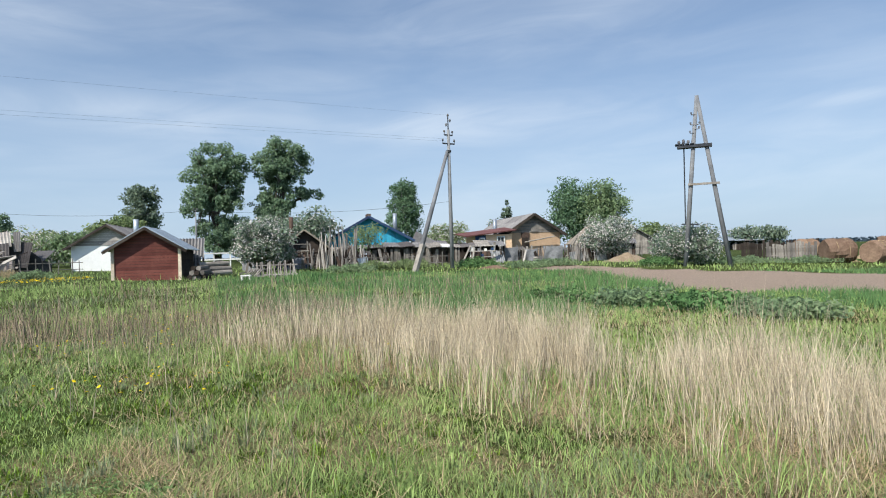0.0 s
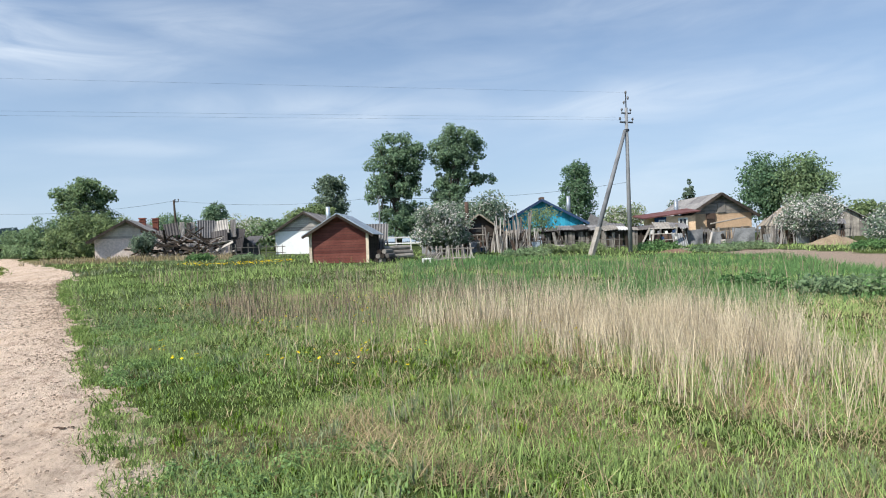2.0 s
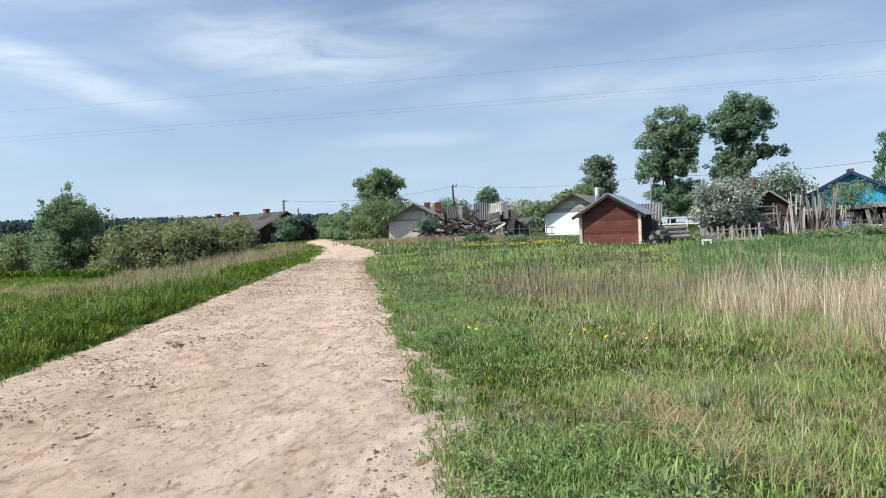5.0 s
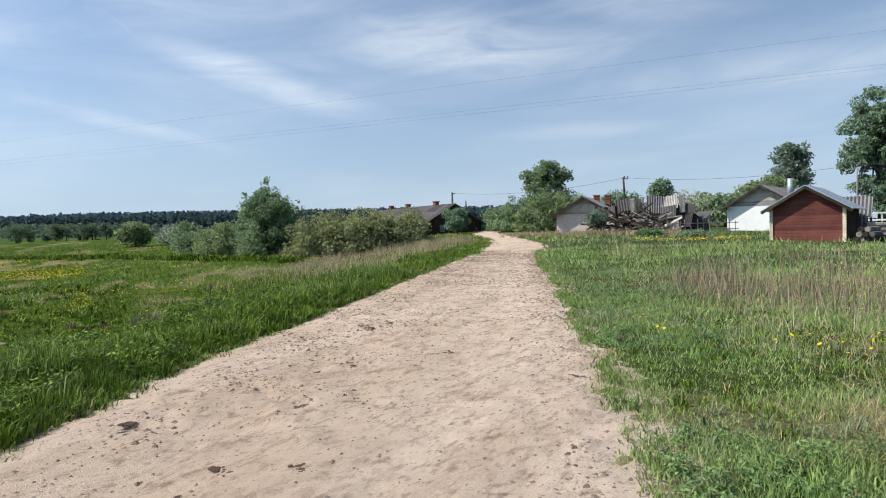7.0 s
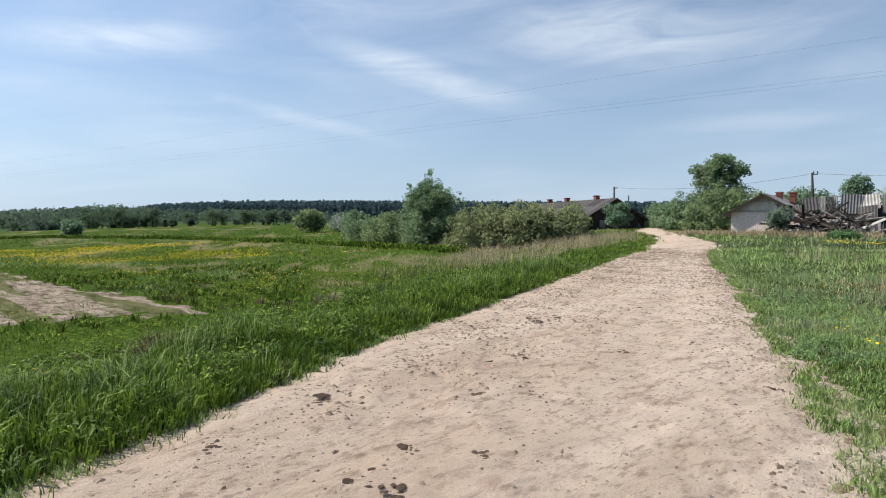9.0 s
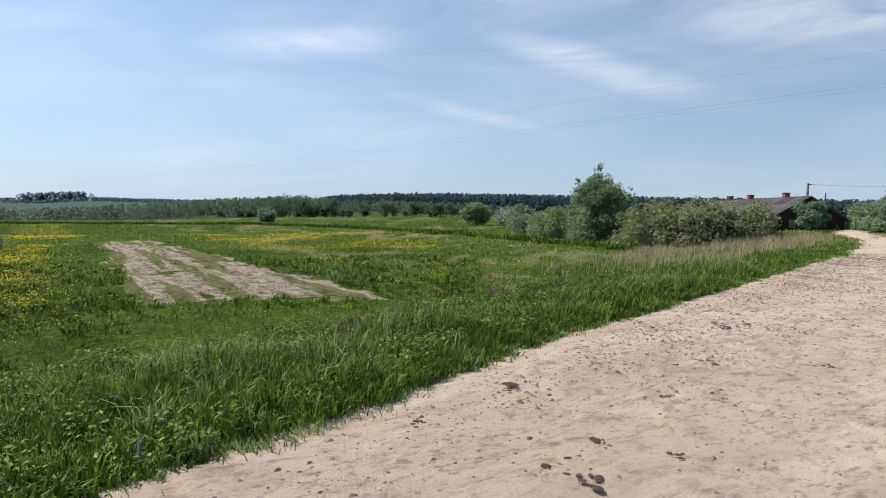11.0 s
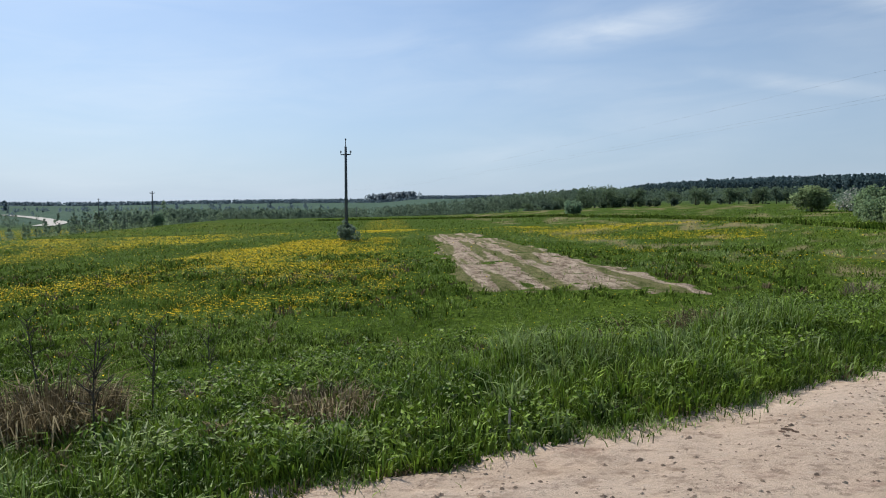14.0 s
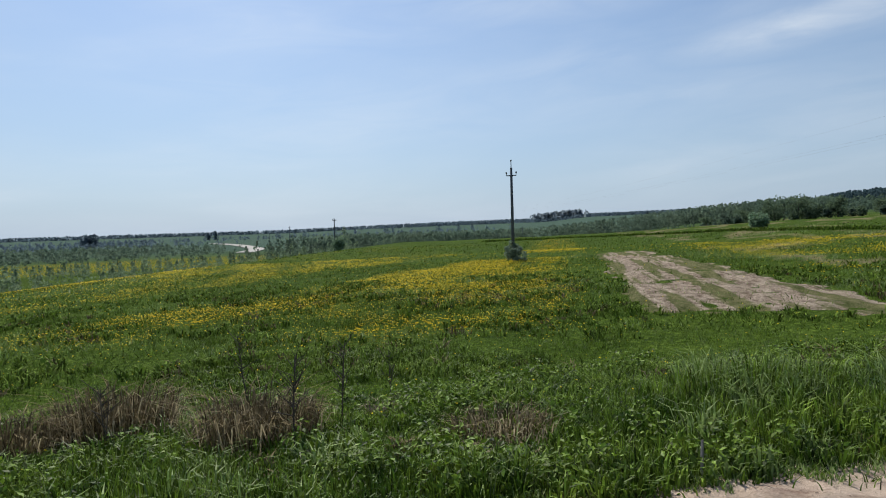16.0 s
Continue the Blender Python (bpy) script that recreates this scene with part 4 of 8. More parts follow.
def roof_slope(parent, w, wall, ridge, depth, over, side, mat, thick=0.05, waves=0, rows=1, label=""):
    """One slope of a gable roof, as a plate or as rows of wavy sheets."""
    run = w / 2
    rise = ridge - wall
    long = math.hypot(run, rise)
    out = over * 0.9
    tilt = math.degrees(math.atan2(rise, run))
    total = depth + 2 * over
    if not waves:
        m = pose(0, 0, 0, 0, 0, 0) @ Matrix.Translation((side * (run + out * math.cos(radians(tilt))), depth / 2, wall - out * math.sin(radians(tilt)))) @ pose(0, 0, 0, 0, -side * -tilt if side > 0 else -tilt, 0)
        geo = Geo().box(-side * (long + out) / 2, 0, 0.01, long + out, total, thick)
        return part("roof_slope", geo, mat, parent, label, m)
    n = max(1, int(total / 1.0))
    for k in range(n):
        for r in range(rows):
            piece = (long + out) / rows
            m = Matrix.Translation((side * (run + out * math.cos(radians(tilt))), -over + (k + 0.5) * total / n, wall - out * math.sin(radians(tilt)))) @ pose(0, 0, 0, 0, -tilt if side < 0 else tilt, 0) @ pose(-side * piece * r, 0, 0.012 * r + rnd.uniform(0, 0.012), 0, 0, 90 if side > 0 else -90)
            part("roof_sheet", Geo().sheet(total / n * 1.02, piece * 1.04, 0.012, waves, m=None), mat, parent, label, m)


def shell(parent, w, wall, ridge, depth, mat, thick=0.12, gables=True, inner=0.0):
    """Four walls with thickness; front and back go up into the gables."""
    front = gable_outline(w, wall, ridge)
    part("wall_front", Geo().prism(front, thick), mat, parent)
    part("wall_back", Geo().prism(front, thick, pose(0, depth - thick, 0)), mat, parent)
    for s in (-1, 1):
        part("wall_side", Geo().box(s * (w - thick) / 2, depth / 2, 0, thick, depth - 2 * thick, wall), mat, parent)


def chimney(parent, x, y, z, w, tall, mat, cap=True):
    c = part("chimney", Geo().box(x, y, z, w, w, tall), mat, parent)
    if cap:
        part("cap", Geo().box(x, y, z + tall, w * 1.25, w * 1.25, 0.08), mat, c)
    return c


def pipe(parent, x, y, z, r, tall, mat="zinc"):
    p = part("chimney_pipe", Geo().tube([(x, y, z), (x, y, z + tall)], [r, r], 12), mat, parent, smooth=True)
    return p


def window(parent, x, y, z, w, h, m=None):
    win = part("window", Geo().box(x, y - 0.02, z, w, 0.06, h), "glass", parent, "small window with white frame", m)
    for dx in (-w / 2, w / 2):
        part("frame", Geo().box(x + dx, y - 0.05, z - 0.05, 0.1, 0.08, h + 0.1), "white_paint", win)
    for dz in (-0.05, h - 0.05):
        part("frame", Geo().box(x, y - 0.055, z + dz, w + 0.1, 0.08, 0.1), "white_paint", win)
    part("bar", Geo().box(x, y - 0.05, z, 0.05, 0.05, h), "white_paint", win)
    return win


def site(x, y, yaw=0.0, sink=0.08):
    return pose(x, y, ground_at(x, y) - sink, 0, 0, yaw)


def red_shed():
    w, wall, ridge, depth = 3.05, 1.62, 2.55, 3.4
    ob = thing("shed", site(-0.72, 33.0, -11, 0.05), "dark red plank shed with cream corner boards and zinc roof", "shed")
    shell(ob, w, wall, ridge, depth, "dark_wood")
    boarded_gable(ob, w - 0.04, wall, ridge, 0, 0.135, "red_plank", proud=0.02)
    for s in (-1, 1):
        part("corner_board", Geo().box(s * (w / 2 - 0.06), -0.05, 0, 0.14, 0.06, wall + 0.02), "cream_board", ob, "cream painted corner board")
        roof_slope(ob, w, wall, ridge, depth, 0.38, s, "zinc", 0.04)
        part("eave_board", Geo().beam((s * (w / 2 + 0.3), -0.36, wall - 0.24), (0, -0.36, ridge - 0.05), 0.03, 0.14), "dark_wood", ob)
    # East side planks: shade painted in, dark wood colour in place of red.
    for i in range(11):
        part("plank", Geo().box(w / 2 + 0.015, depth / 2, 0.02 + 0.145 * i, 0.03, depth - 0.02, 0.13), "dark_wood", ob)
    return ob


def white_house():
    w, wall, ridge, depth = 4.5, 1.75, 3.15, 7.0
    ob = thing("house", site(-3.35, 48.0, -11), "low whitewashed house with a grey board gable and slate roof", "house")
    shell(ob, w, wall, ridge, depth, "white_wall", 0.2)
    boarded_gable(ob, w - 0.02, wall, ridge, 0, 0.16, "pale_wood", z0=wall + 0.02, proud=0.03)
    for s in (-1, 1):
        roof_slope(ob, w, wall, ridge, depth, 0.45, s, "slate", waves=7, rows=2)
        part("eave_board", Geo().beam((s * (w / 2 + 0.36), -0.44, wall - 0.24), (0, -0.44, ridge - 0.04), 0.03, 0.16), "dark_wood", ob)
    pipe(ob, 1.35, 1.8, ridge - 0.9, 0.17, 1.35)
    return ob


def log_shed():
    w, wall, ridge, depth = 3.4, 1.15, 2.45, 4.0
    ob = thing("shed", site(8.35, 41.2, -8), "old dark log shed with a small loft opening and straw-edged roof", "shed")
    shell(ob, w, wall, ridge, depth, "dark_wood")
    for i in range(6):
        part("log", Geo().tube([(-w / 2 - 0.1, -0.06, 0.1 + 0.19 * i), (w / 2 + 0.1, -0.06, 0.1 + 0.19 * i)], [0.1, 0.1], 8), "dark_wood", ob)
    # No hole here: a black panel stands for the shaded inside of the loft.
    part("loft_opening", Geo().box(-0.15, -0.03, 1.35, 0.55, 0.05, 0.55), "near_black", ob)
    for s in (-1, 1):
        roof_slope(ob, w, wall, ridge, depth, 0.4, s, "thatch", 0.09)
    pipe(ob, -0.75, 0.9, 1.7, 0.14, 1.7, "rust")
    return ob


def blue_house():
    w, wall, ridge, depth = 6.6, 2.0, 3.8, 9.0
    ob = thing("house", site(15.5, 50.2, -12), "house with a bright blue board gable and dark roof edge", "house")
    shell(ob, w, wall, ridge, depth, "blue_paint", 0.18)
    upright_boards(ob, w - 0.04, 0, 0.2, "blue_paint", 0.02, 0, lambda x: wall + (ridge - wall) * (1 - abs(x) / (w / 2)) - 0.03)
    for s in (-1, 1):
        roof_slope(ob, w, wall, ridge, depth, 0.5, s, "slate", waves=7, rows=2)
        part("eave_board", Geo().beam((s * (w / 2 + 0.42), -0.5, wall - 0.26), (0, -0.5, ridge - 0.02), 0.04, 0.2), "dark_blue", ob)
    part("roof_slope", Geo().beam((w / 2 + 0.3, 0.3, wall - 0.16), (w / 2 + 2.0, 0.3, wall - 1.05), 0.05, 1.6), "slate", ob, "low grey roof over the side porch")
    part("porch", Geo().box(w / 2 + 0.85, 0.6, 0, 1.7, 1.2, 1.1), "blue_paint", ob, "blue boarded side porch")
    part("ridge_cap", Geo().box(0, 0.2, ridge, 0.35, 1.3, 0.22), "rust", ob)
    pipe(ob, 2.35, 1.4, 2.4, 0.17, 1.75)
    return ob


def orange_house():
    w, wall, ridge, depth = 5.0, 2.25, 3.85, 9.0
    ob = thing("house", site(29.2, 47.0, -10), "orange plastered house with grey board gable and lean-to porch", "house")
    shell(ob, w, wall, ridge, depth, "orange_wall", 0.2)
    boarded_gable(ob, w - 0.02, wall, ridge, 0, 0.15, "grey_wood", z0=wall + 0.02, proud=0.03)
    part("loft_door", Geo().box(0.1, -0.08, 2.35, 0.62, 0.06, 0.75), "grey_wood", ob)
    for s in (-1, 1):
        roof_slope(ob, w, wall, ridge, depth, 0.5, s, "slate", waves=7, rows=3)
        part("eave_board", Geo().beam((s * (w / 2 + 0.42), -0.5, wall - 0.28), (0, -0.5, ridge - 0.02), 0.04, 0.22), "dark_wood", ob)
    porch = part("porch", Geo().box(-3.9, 0.4, 0, 3.2, 2.8, 2.15), "orange_wall", ob, "orange plastered lean-to porch")
    part("roof_slope", Geo().sheet(4.5, 3.0, 0.09, 0, pose(-4.25, -1.4, 2.2, 6, -6, 0)), "dark_red_roof", ob, "dark red sheet roof over the porch")
    window(ob, -3.3, -1.0, 1.2, 0.62, 0.75)
    part("blue_boarding", Geo().box(-5.05, -1.03, 0.0, 0.9, 0.06, 2.1), "dark_blue", porch, "dark blue boards")
    window(ob, -4.95, -1.06, 1.3, 0.4, 0.55)
    part("door", Geo().box(-0.75, -0.06, 0.1, 0.62, 0.08, 1.75), "dark_wood", ob, "dark wooden door")
    part("lintel", Geo().box(-0.75, -0.09, 1.85, 0.72, 0.08, 0.45), "rust", ob)
    part("log", Geo().tube([(-0.9, -0.3, 1.45), (1.8, -0.5, 1.9)], [0.06, 0.05], 6), "grey_wood", ob)
    pipe(ob, -2.9, 1.6, 1.9, 0.17, 1.7)
    return ob


def slate_barn():
    w, wall, ridge, depth = 4.2, 1.5, 2.75, 6.0
    ob = thing("barn", site(42.0, 49.5, -32), "long grey board barn with a sagging slate roof", "barn")
    shell(ob, w, wall, ridge, depth, "grey_wood")
    upright_boards(ob, w, 0, 0.22, "grey_wood", 0, 0, lambda x: wall + (ridge - wall) * (1 - abs(x) / (w / 2)) - 0.03)
    for s in (-1, 1):
        roof_slope(ob, w, wall, ridge, depth, 0.4, s, "slate", waves=7, rows=2)
    return ob


def thatched_barn():
    x, y = 33.6, 44.3
    ob = thing("barn", site(x, y, -36), "low barn under a grey thatched hip roof", "barn")
    part("wall", Geo().box(0, 1.6, 0, 4.0, 3.0, 1.35), "grey_wood", ob)
    g = Geo()
    eave = [(-2.5, -0.3, 1.25), (2.6, -0.3, 1.2), (2.6, 3.5, 1.25), (-2.5, 3.5, 1.25)]
    g.add(eave + [(-0.5, 1.5, 2.95), (1.4, 1.6, 2.85)], [(0, 1, 5, 4), (1, 2, 5), (2, 3, 4, 5), (3, 0, 4), (3, 2, 1, 0)])
    part("thatch_roof", g, "thatch", ob, "matted grey straw roof")
    for i in range(9):
        part("pole", Geo().tube([(-2.6 + 0.6 * i, -0.6 + rnd.uniform(-0.3, 0.3), 1.2 + rnd.uniform(-0.2, 0.2)), (-1.9 + 0.5 * i, 0.5, 1.75 + rnd.uniform(0, 0.5))], [0.05, 0.04], 6), "grey_wood", ob)
    return ob


def low_shed(x, y, yaw, w, d, front, rear, mat, roof, label):
    ob = thing("shed", site(x, y, yaw), label, "shed", "low sheds behind the fence")
    for s in (-1, 1):
        part("wall_side", Geo().box(s * (w / 2 - 0.04), d / 2, 0, 0.08, d, min(front, rear)), mat, ob)
    part("wall_back", Geo().box(0, d - 0.04, 0, w - 0.16, 0.08, rear), mat, ob)
    for i in range(int(w / 0.17)):
        if rnd.random() > 0.14:
            x = -w / 2 + (i + 0.5) * 0.17
            part("plank", Geo().box(0, 0, -0.05, 0.155, 0.03, front + rnd.choice((-0.02, -0.02, -0.06, -0.3))), rnd.choice((mat, mat, "grey_wood", "dark_wood")), ob, m=pose(x, 0.02 + rnd.uniform(-0.02, 0.02), 0, rnd.uniform(-2, 2), rnd.uniform(-3, 3), 0))
    tilt = math.degrees(math.atan2(rear - front, d))
    n = max(2, int(w / 1.0))
    for k in range(n):
        m = pose(-w / 2 + (k + 0.5) * w / n, -0.25 + rnd.uniform(-0.2, 0.1), front + rnd.uniform(0, 0.09), tilt + rnd.uniform(-3, 2), rnd.uniform(-6, 6), rnd.uniform(-4, 4))
        part("roof_sheet", Geo().sheet(w / n * 1.12, d + rnd.uniform(0.4, 0.8), 0.03, 5, m, 0.02), rnd.choice((roof, roof, "dark_slate", "grey_wood")), ob)
    return ob


def dark_house():
    w, wall, ridge, depth = 7.6, 1.6, 3.65, 18.0
    ob = thing("house", site(-34.4, 61.0, 62, 0.5), "long dark log house with a grey slate roof and three chimneys", "house")
    shell(ob, w, wall, ridge, depth, "dark_wood")
    upright_boards(ob, w, 0, 0.25, "dark_wood", 1.6, 0, lambda x: wall + (ridge - wall) * (1 - abs(x) / (w / 2)) - 0.03)
    for s in (-1, 1):
        roof_slope(ob, w, wall, ridge, depth, 0.6, s, "dark_slate", waves=6, rows=3)
    for y in (4.0, 10.6, 15.0):
        chimney(ob, 0.35, y, ridge - 0.5, 0.5, 0.95, "brick")
    for x in (-1.4, 0.2):
        part("window", Geo().box(x, -0.05, 0.6, 0.7, 0.06, 0.8), "grey_wood", ob, "boarded window")
    return ob


def corrugated(name, m, w, h, mat, parent):
    return part(name, Geo().sheet(w, h, 0.012, max(4, int(w / 0.16)), m, amp=0.03), mat, parent)


def ruined_house():
    w, wall, ridge, depth = 4.1, 1.55, 2.75, 4.6
    ob = thing("ruined_house", site(-14.6, 44.6, 4, 0.1), "half collapsed pale house with a broken slate roof and loose boards", "ruined house")
    shell(ob, w, wall, ridge, depth, "pink_wall", 0.3)
    boarded_gable(ob, w - 0.02, wall, ridge, 0, 0.17, "pale_wood", z0=wall + 0.02, proud=0.03)
    for k in range(4):
        for r in range(2):
            run, rise = w / 2, ridge - wall
            tilt = math.degrees(math.atan2(rise, run))
            for s in (-1, 1):
                if s > 0 and (k, r) in ((0, 1), (1, 1)):
                    continue
                long = (math.hypot(run, rise) + 0.4) / 2
                m = Matrix.Translation((0, -0.45 + 1.3 * k + 0.65, ridge + 0.02)) @ pose(0, 0, 0, 0, s * tilt, 0) @ pose(s * long * r, 0, 0.02 * (1 - r), 0, 0, -90 if s > 0 else 90)
                part("roof_sheet", Geo().sheet(1.32, long * 1.05, 0.012, 7), "slate", ob, "", m)
    for s in (-1, 1):
        part("eave_board", Geo().beam((s * (w / 2 + 0.36), -0.46, wall - 0.22), (0, -0.46, ridge - 0.02), 0.03, 0.16), "dark_wood", ob)
    for dx in (0.35, 1.05):
        c = chimney(ob, dx, 2.2 + dx, ridge - 0.75, 0.36, 0.95, "brick")
        part("band", Geo().box(dx, 2.2 + dx, ridge + 0.0, 0.43, 0.43, 0.08), "brick", c)
    # The fallen half: broken wall stumps, standing and leaning sheets, and a heap of boards.
    for x, ww, h in ((2.4, 0.6, 1.0), (3.2, 0.9, 0.7), (4.2, 0.9, 0.9), (5.2, 0.8, 0.8), (6.0, 0.7, 1.1)):
        part("wall_stump", Geo().box(x, 0.4, -0.1, ww, 0.35, h), "pink_wall", ob, "broken wall stump")
    # Black panel added behind the heap so that its gaps look shaded.
    part("wall_back", Geo().box(4.4, 2.2, 0, 4.6, 0.2, 1.6), "near_black", ob)
    part("gable_stub", Geo().prism([(-0.6, 0), (1.9, 0), (1.9, 0.65), (0.9, 1.45), (-0.4, 2.2), (-0.6, 2.2)], 1.2, pose(6.3, 1.7, 0)), "near_black", ob)
    sheets = ((2.5, 1.4, 1.7, 66, 10, 0.95, 0.95, "dark_slate"), (2.2, 0.9, 1.2, 48, 20, 1.0, 1.2, "dark_slate"), (3.15, 1.5, 1.2, 82, -6, 0.34, 1.45, "pale_wood"), (3.45, 1.45, 1.25, 84, 5, 0.3, 1.35, "grey_wood"), (3.8, 1.5, 1.15, 80, -3, 0.36, 1.5, "pale_wood"),
              (4.65, 1.5, 1.5, 80, 3, 1.15, 1.25, "slate"), (5.7, 1.5, 1.75, 72, -4, 1.05, 1.0, "pale_wood"), (5.6, 1.1, 1.1, 68, -12, 1.1, 0.95, "dark_slate"), (6.5, 1.5, 1.5, 84, -24, 0.42, 1.25, "pale_wood"), (6.75, 1.3, 0.5, 78, -38, 0.8, 1.6, "dark_slate"),
              (4.2, 0.9, 0.9, 40, 14, 1.1, 0.8, "slate"), (5.2, 0.6, 0.7, 46, -20, 1.0, 0.8, "dark_slate"), (3.3, 0.6, 0.9, 36, 22, 0.9, 0.9, "dark_slate"), (7.35, 1.9, 0.9, 30, -30, 1.2, 1.3, "slate"))
    for x, y, z, tilt, yaw, ww, h, mat in sheets:
        corrugated("roof_sheet", pose(x, y, z, tilt, rnd.uniform(-9, 9), yaw), ww, h, mat, ob)
    for k in range(180):
        u = rnd.random()
        x = 0.6 + 5.9 * u
        top = 1.55 * math.sin(math.pi * min(1, 0.15 + 0.8 * u)) * rnd.uniform(0.15, 1.0)
        a = Vector((x, rnd.uniform(-0.9, 1.6), top))
        turn, lift = rnd.uniform(0, 2 * math.pi), rnd.uniform(-0.5, 0.8)
        long = rnd.uniform(0.5, 1.8)
        b = a + long * Vector((math.cos(turn), 0.5 * math.sin(turn), lift))
        b.z = max(b.z, 0.02)
        part("board", Geo().beam(a, b, rnd.uniform(0.06, 0.15), rnd.uniform(0.025, 0.06), rnd.uniform(0, 180)), rnd.choice(("grey_wood", "pale_wood", "dark_wood", "dark_wood", "dark_wood", "rust")), ob)
    for a, b in (((1.6, -0.5, 1.1), (4.6, -0.3, 0.75)), ((0.9, -0.6, 0.85), (3.0, -0.9, 0.5)), ((3.2, -0.4, 1.25), (6.0, 0.2, 1.0)), ((2.8, 0.2, 1.4), (4.4, -0.6, 0.35))):
        part("rafter", Geo().beam(a, b, 0.14, 0.12), "dark_wood", ob)
    return ob


red_shed()
white_house()
log_shed()
blue_house()
orange_house()
slate_barn()
thatched_barn()
dark_house()
ruined_house()
low_shed(15.2, 42.2, -14, 4.2, 2.4, 1.25, 1.5, "grey_wood", "slate", "low grey board shed with a patched flat roof")
low_shed(11.9, 42.8, -14, 2.8, 2.0, 1.15, 1.35, "dark_wood", "slate", "low dark board shed beside the stacked poles")
low_shed(17.4, 40.0, -16, 1.7, 1.6, 1.2, 1.4, "grey_wood", "white_paint", "small grey board hutch with a pale sheet roof")
low_shed(20.6, 42.0, -20, 5.2, 2.6, 1.2, 1.55, "dark_wood", "slate", "long dark shed with a slate lean-to roof")
low_shed(24.3, 42.5, -24, 2.4, 1.6, 0.85, 1.05, "dark_wood", "slate", "low dark shed with a sagging slate roof")
low_shed(33.2, 41.0, -38, 3.0, 2.0, 1.25, 1.5, "rust", "slate", "brown board shed with a loose flat roof")
low_shed(60.0, 52.0, -48, 4.0, 4.0, 1.1, 2.3, "grey_wood", "zinc", "grey board shed with a bright sheet roof")


# ---- fences, heaps and yard clutter ----
def stake_fence(name, label, line, step, tall, mat, lean=4.0, w=0.08, rails=True, gaps=0.0, thick=0.03):
    """Stakes along a line of (x, y) points, one object each, with rails behind."""
    x0, y0 = line[0]
    base = ground_at(x0, y0)
    ob = thing(name, pose(x0, y0, base), label, "fence")
    for (ax, ay), (bx, by) in zip(line, line[1:]):
        long = math.hypot(bx - ax, by - ay)
        yaw = math.degrees(math.atan2(by - ay, bx - ax))
        n = int(long / step)
        for i in range(n):
            if rnd.random() < gaps:
                continue
            f = (i + 0.5) / n
            x, y = ax + f * (bx - ax), ay + f * (by - ay)
            h = tall * rnd.uniform(0.82, 1.1)
            m = pose(x - x0, y - y0, ground_at(x, y) - base - 0.1, rnd.uniform(-lean, lean), rnd.uniform(-lean, lean), yaw)
            part("stake", Geo().box(0, 0, 0, w * rnd.uniform(0.7, 1.2), thick, h + 0.1), mat, ob, m=m)
        if rails:
            for k in (0.3, 0.75):
                part("rail", Geo().beam((ax - x0, ay - y0 + 0.04, ground_at(ax, ay) - base + tall * k), (bx - x0, by - y0 + 0.04, ground_at(bx, by) - base + tall * k), 0.06, 0.04), mat, ob)
    return ob


stake_fence("board_fence", "patched grey board fence before the orange house", [(22.9, 41.8), (27.6, 40.6), (31.2, 38.6)], 0.19, 1.15, "grey_wood", 3, 0.15)
stake_fence("stick_fence", "rough fence of thin grey sticks", [(27.3, 39.6), (32.4, 37.0)], 0.21, 1.25, "grey_wood", 9, 0.05, gaps=0.15)
stake_fence("board_fence", "upright grey board fence near the hay bales", [(34.9, 28.6), (37.4, 27.0)], 0.17, 1.15, "grey_wood", 2, 0.15)
stake_fence("board_fence", "dark far board fence", [(39.5, 34.5), (46.0, 33.0)], 0.22, 1.2, "dark_wood", 2, 0.2)
stake_fence("stick_fence", "low grey stick fence by the yard", [(9.6, 36.4), (13.2, 36.0), (16.5, 36.8)], 0.3, 0.9, "grey_wood", 7, 0.05, gaps=0.25)
stake_fence("stick_fence", "grey stakes of a garden fence beside the ruin", [(-8.5, 43.5), (-4.5, 44.5)], 0.35, 0.9, "grey_wood", 5, 0.05, gaps=0.2)


def stake_bundle(x, y, label, n=26, spread=1.0, tall=(1.2, 2.7)):
    ob = thing("stake_stack", site(x, y, -12, 0.0), label, "stake stack")
    for i in range(n):
        a = Vector((rnd.uniform(-spread, spread), rnd.uniform(-0.3, 0.3), -0.02))
        b = a + Vector((rnd.uniform(-0.25, 0.25), rnd.uniform(-0.15, 0.15), rnd.uniform(*tall)))
        part("stake", Geo().tube([a, b], [0.05, 0.03], 5), rnd.choice(("grey_wood", "pale_wood")), ob)
    return ob


stake_bundle(9.75, 37.6, "tall stack of upright grey poles and slabs", 46, 1.0, (1.0, 2.6))
stake_bundle(10.9, 38.3, "loose upright grey slabs leaning together", 18, 0.7, (0.8, 1.7))
stake_bundle(8.3, 38.3, "grey stakes standing beside the log shed", 9, 0.6, (0.9, 1.7))
stake_bundle(28.0, 38.2, "bundle of crooked grey sticks at the fence", 14, 0.8, (0.9, 1.5))


def ladder_rack(x, y):
    ob = thing("rack", site(x, y, -10, 0), "grey wooden rack with crossbars beside the log shed", "rack")
    for dx in (-0.45, 0.45):
        part("post", Geo().box(dx, 0, -0.05, 0.08, 0.08, 1.75), "grey_wood", ob)
    for k in range(4):
        part("bar", Geo().box(0, -0.05, 0.3 + 0.4 * k, 1.1, 0.05, 0.06), "grey_wood", ob)


ladder_rack(7.55, 38.6)


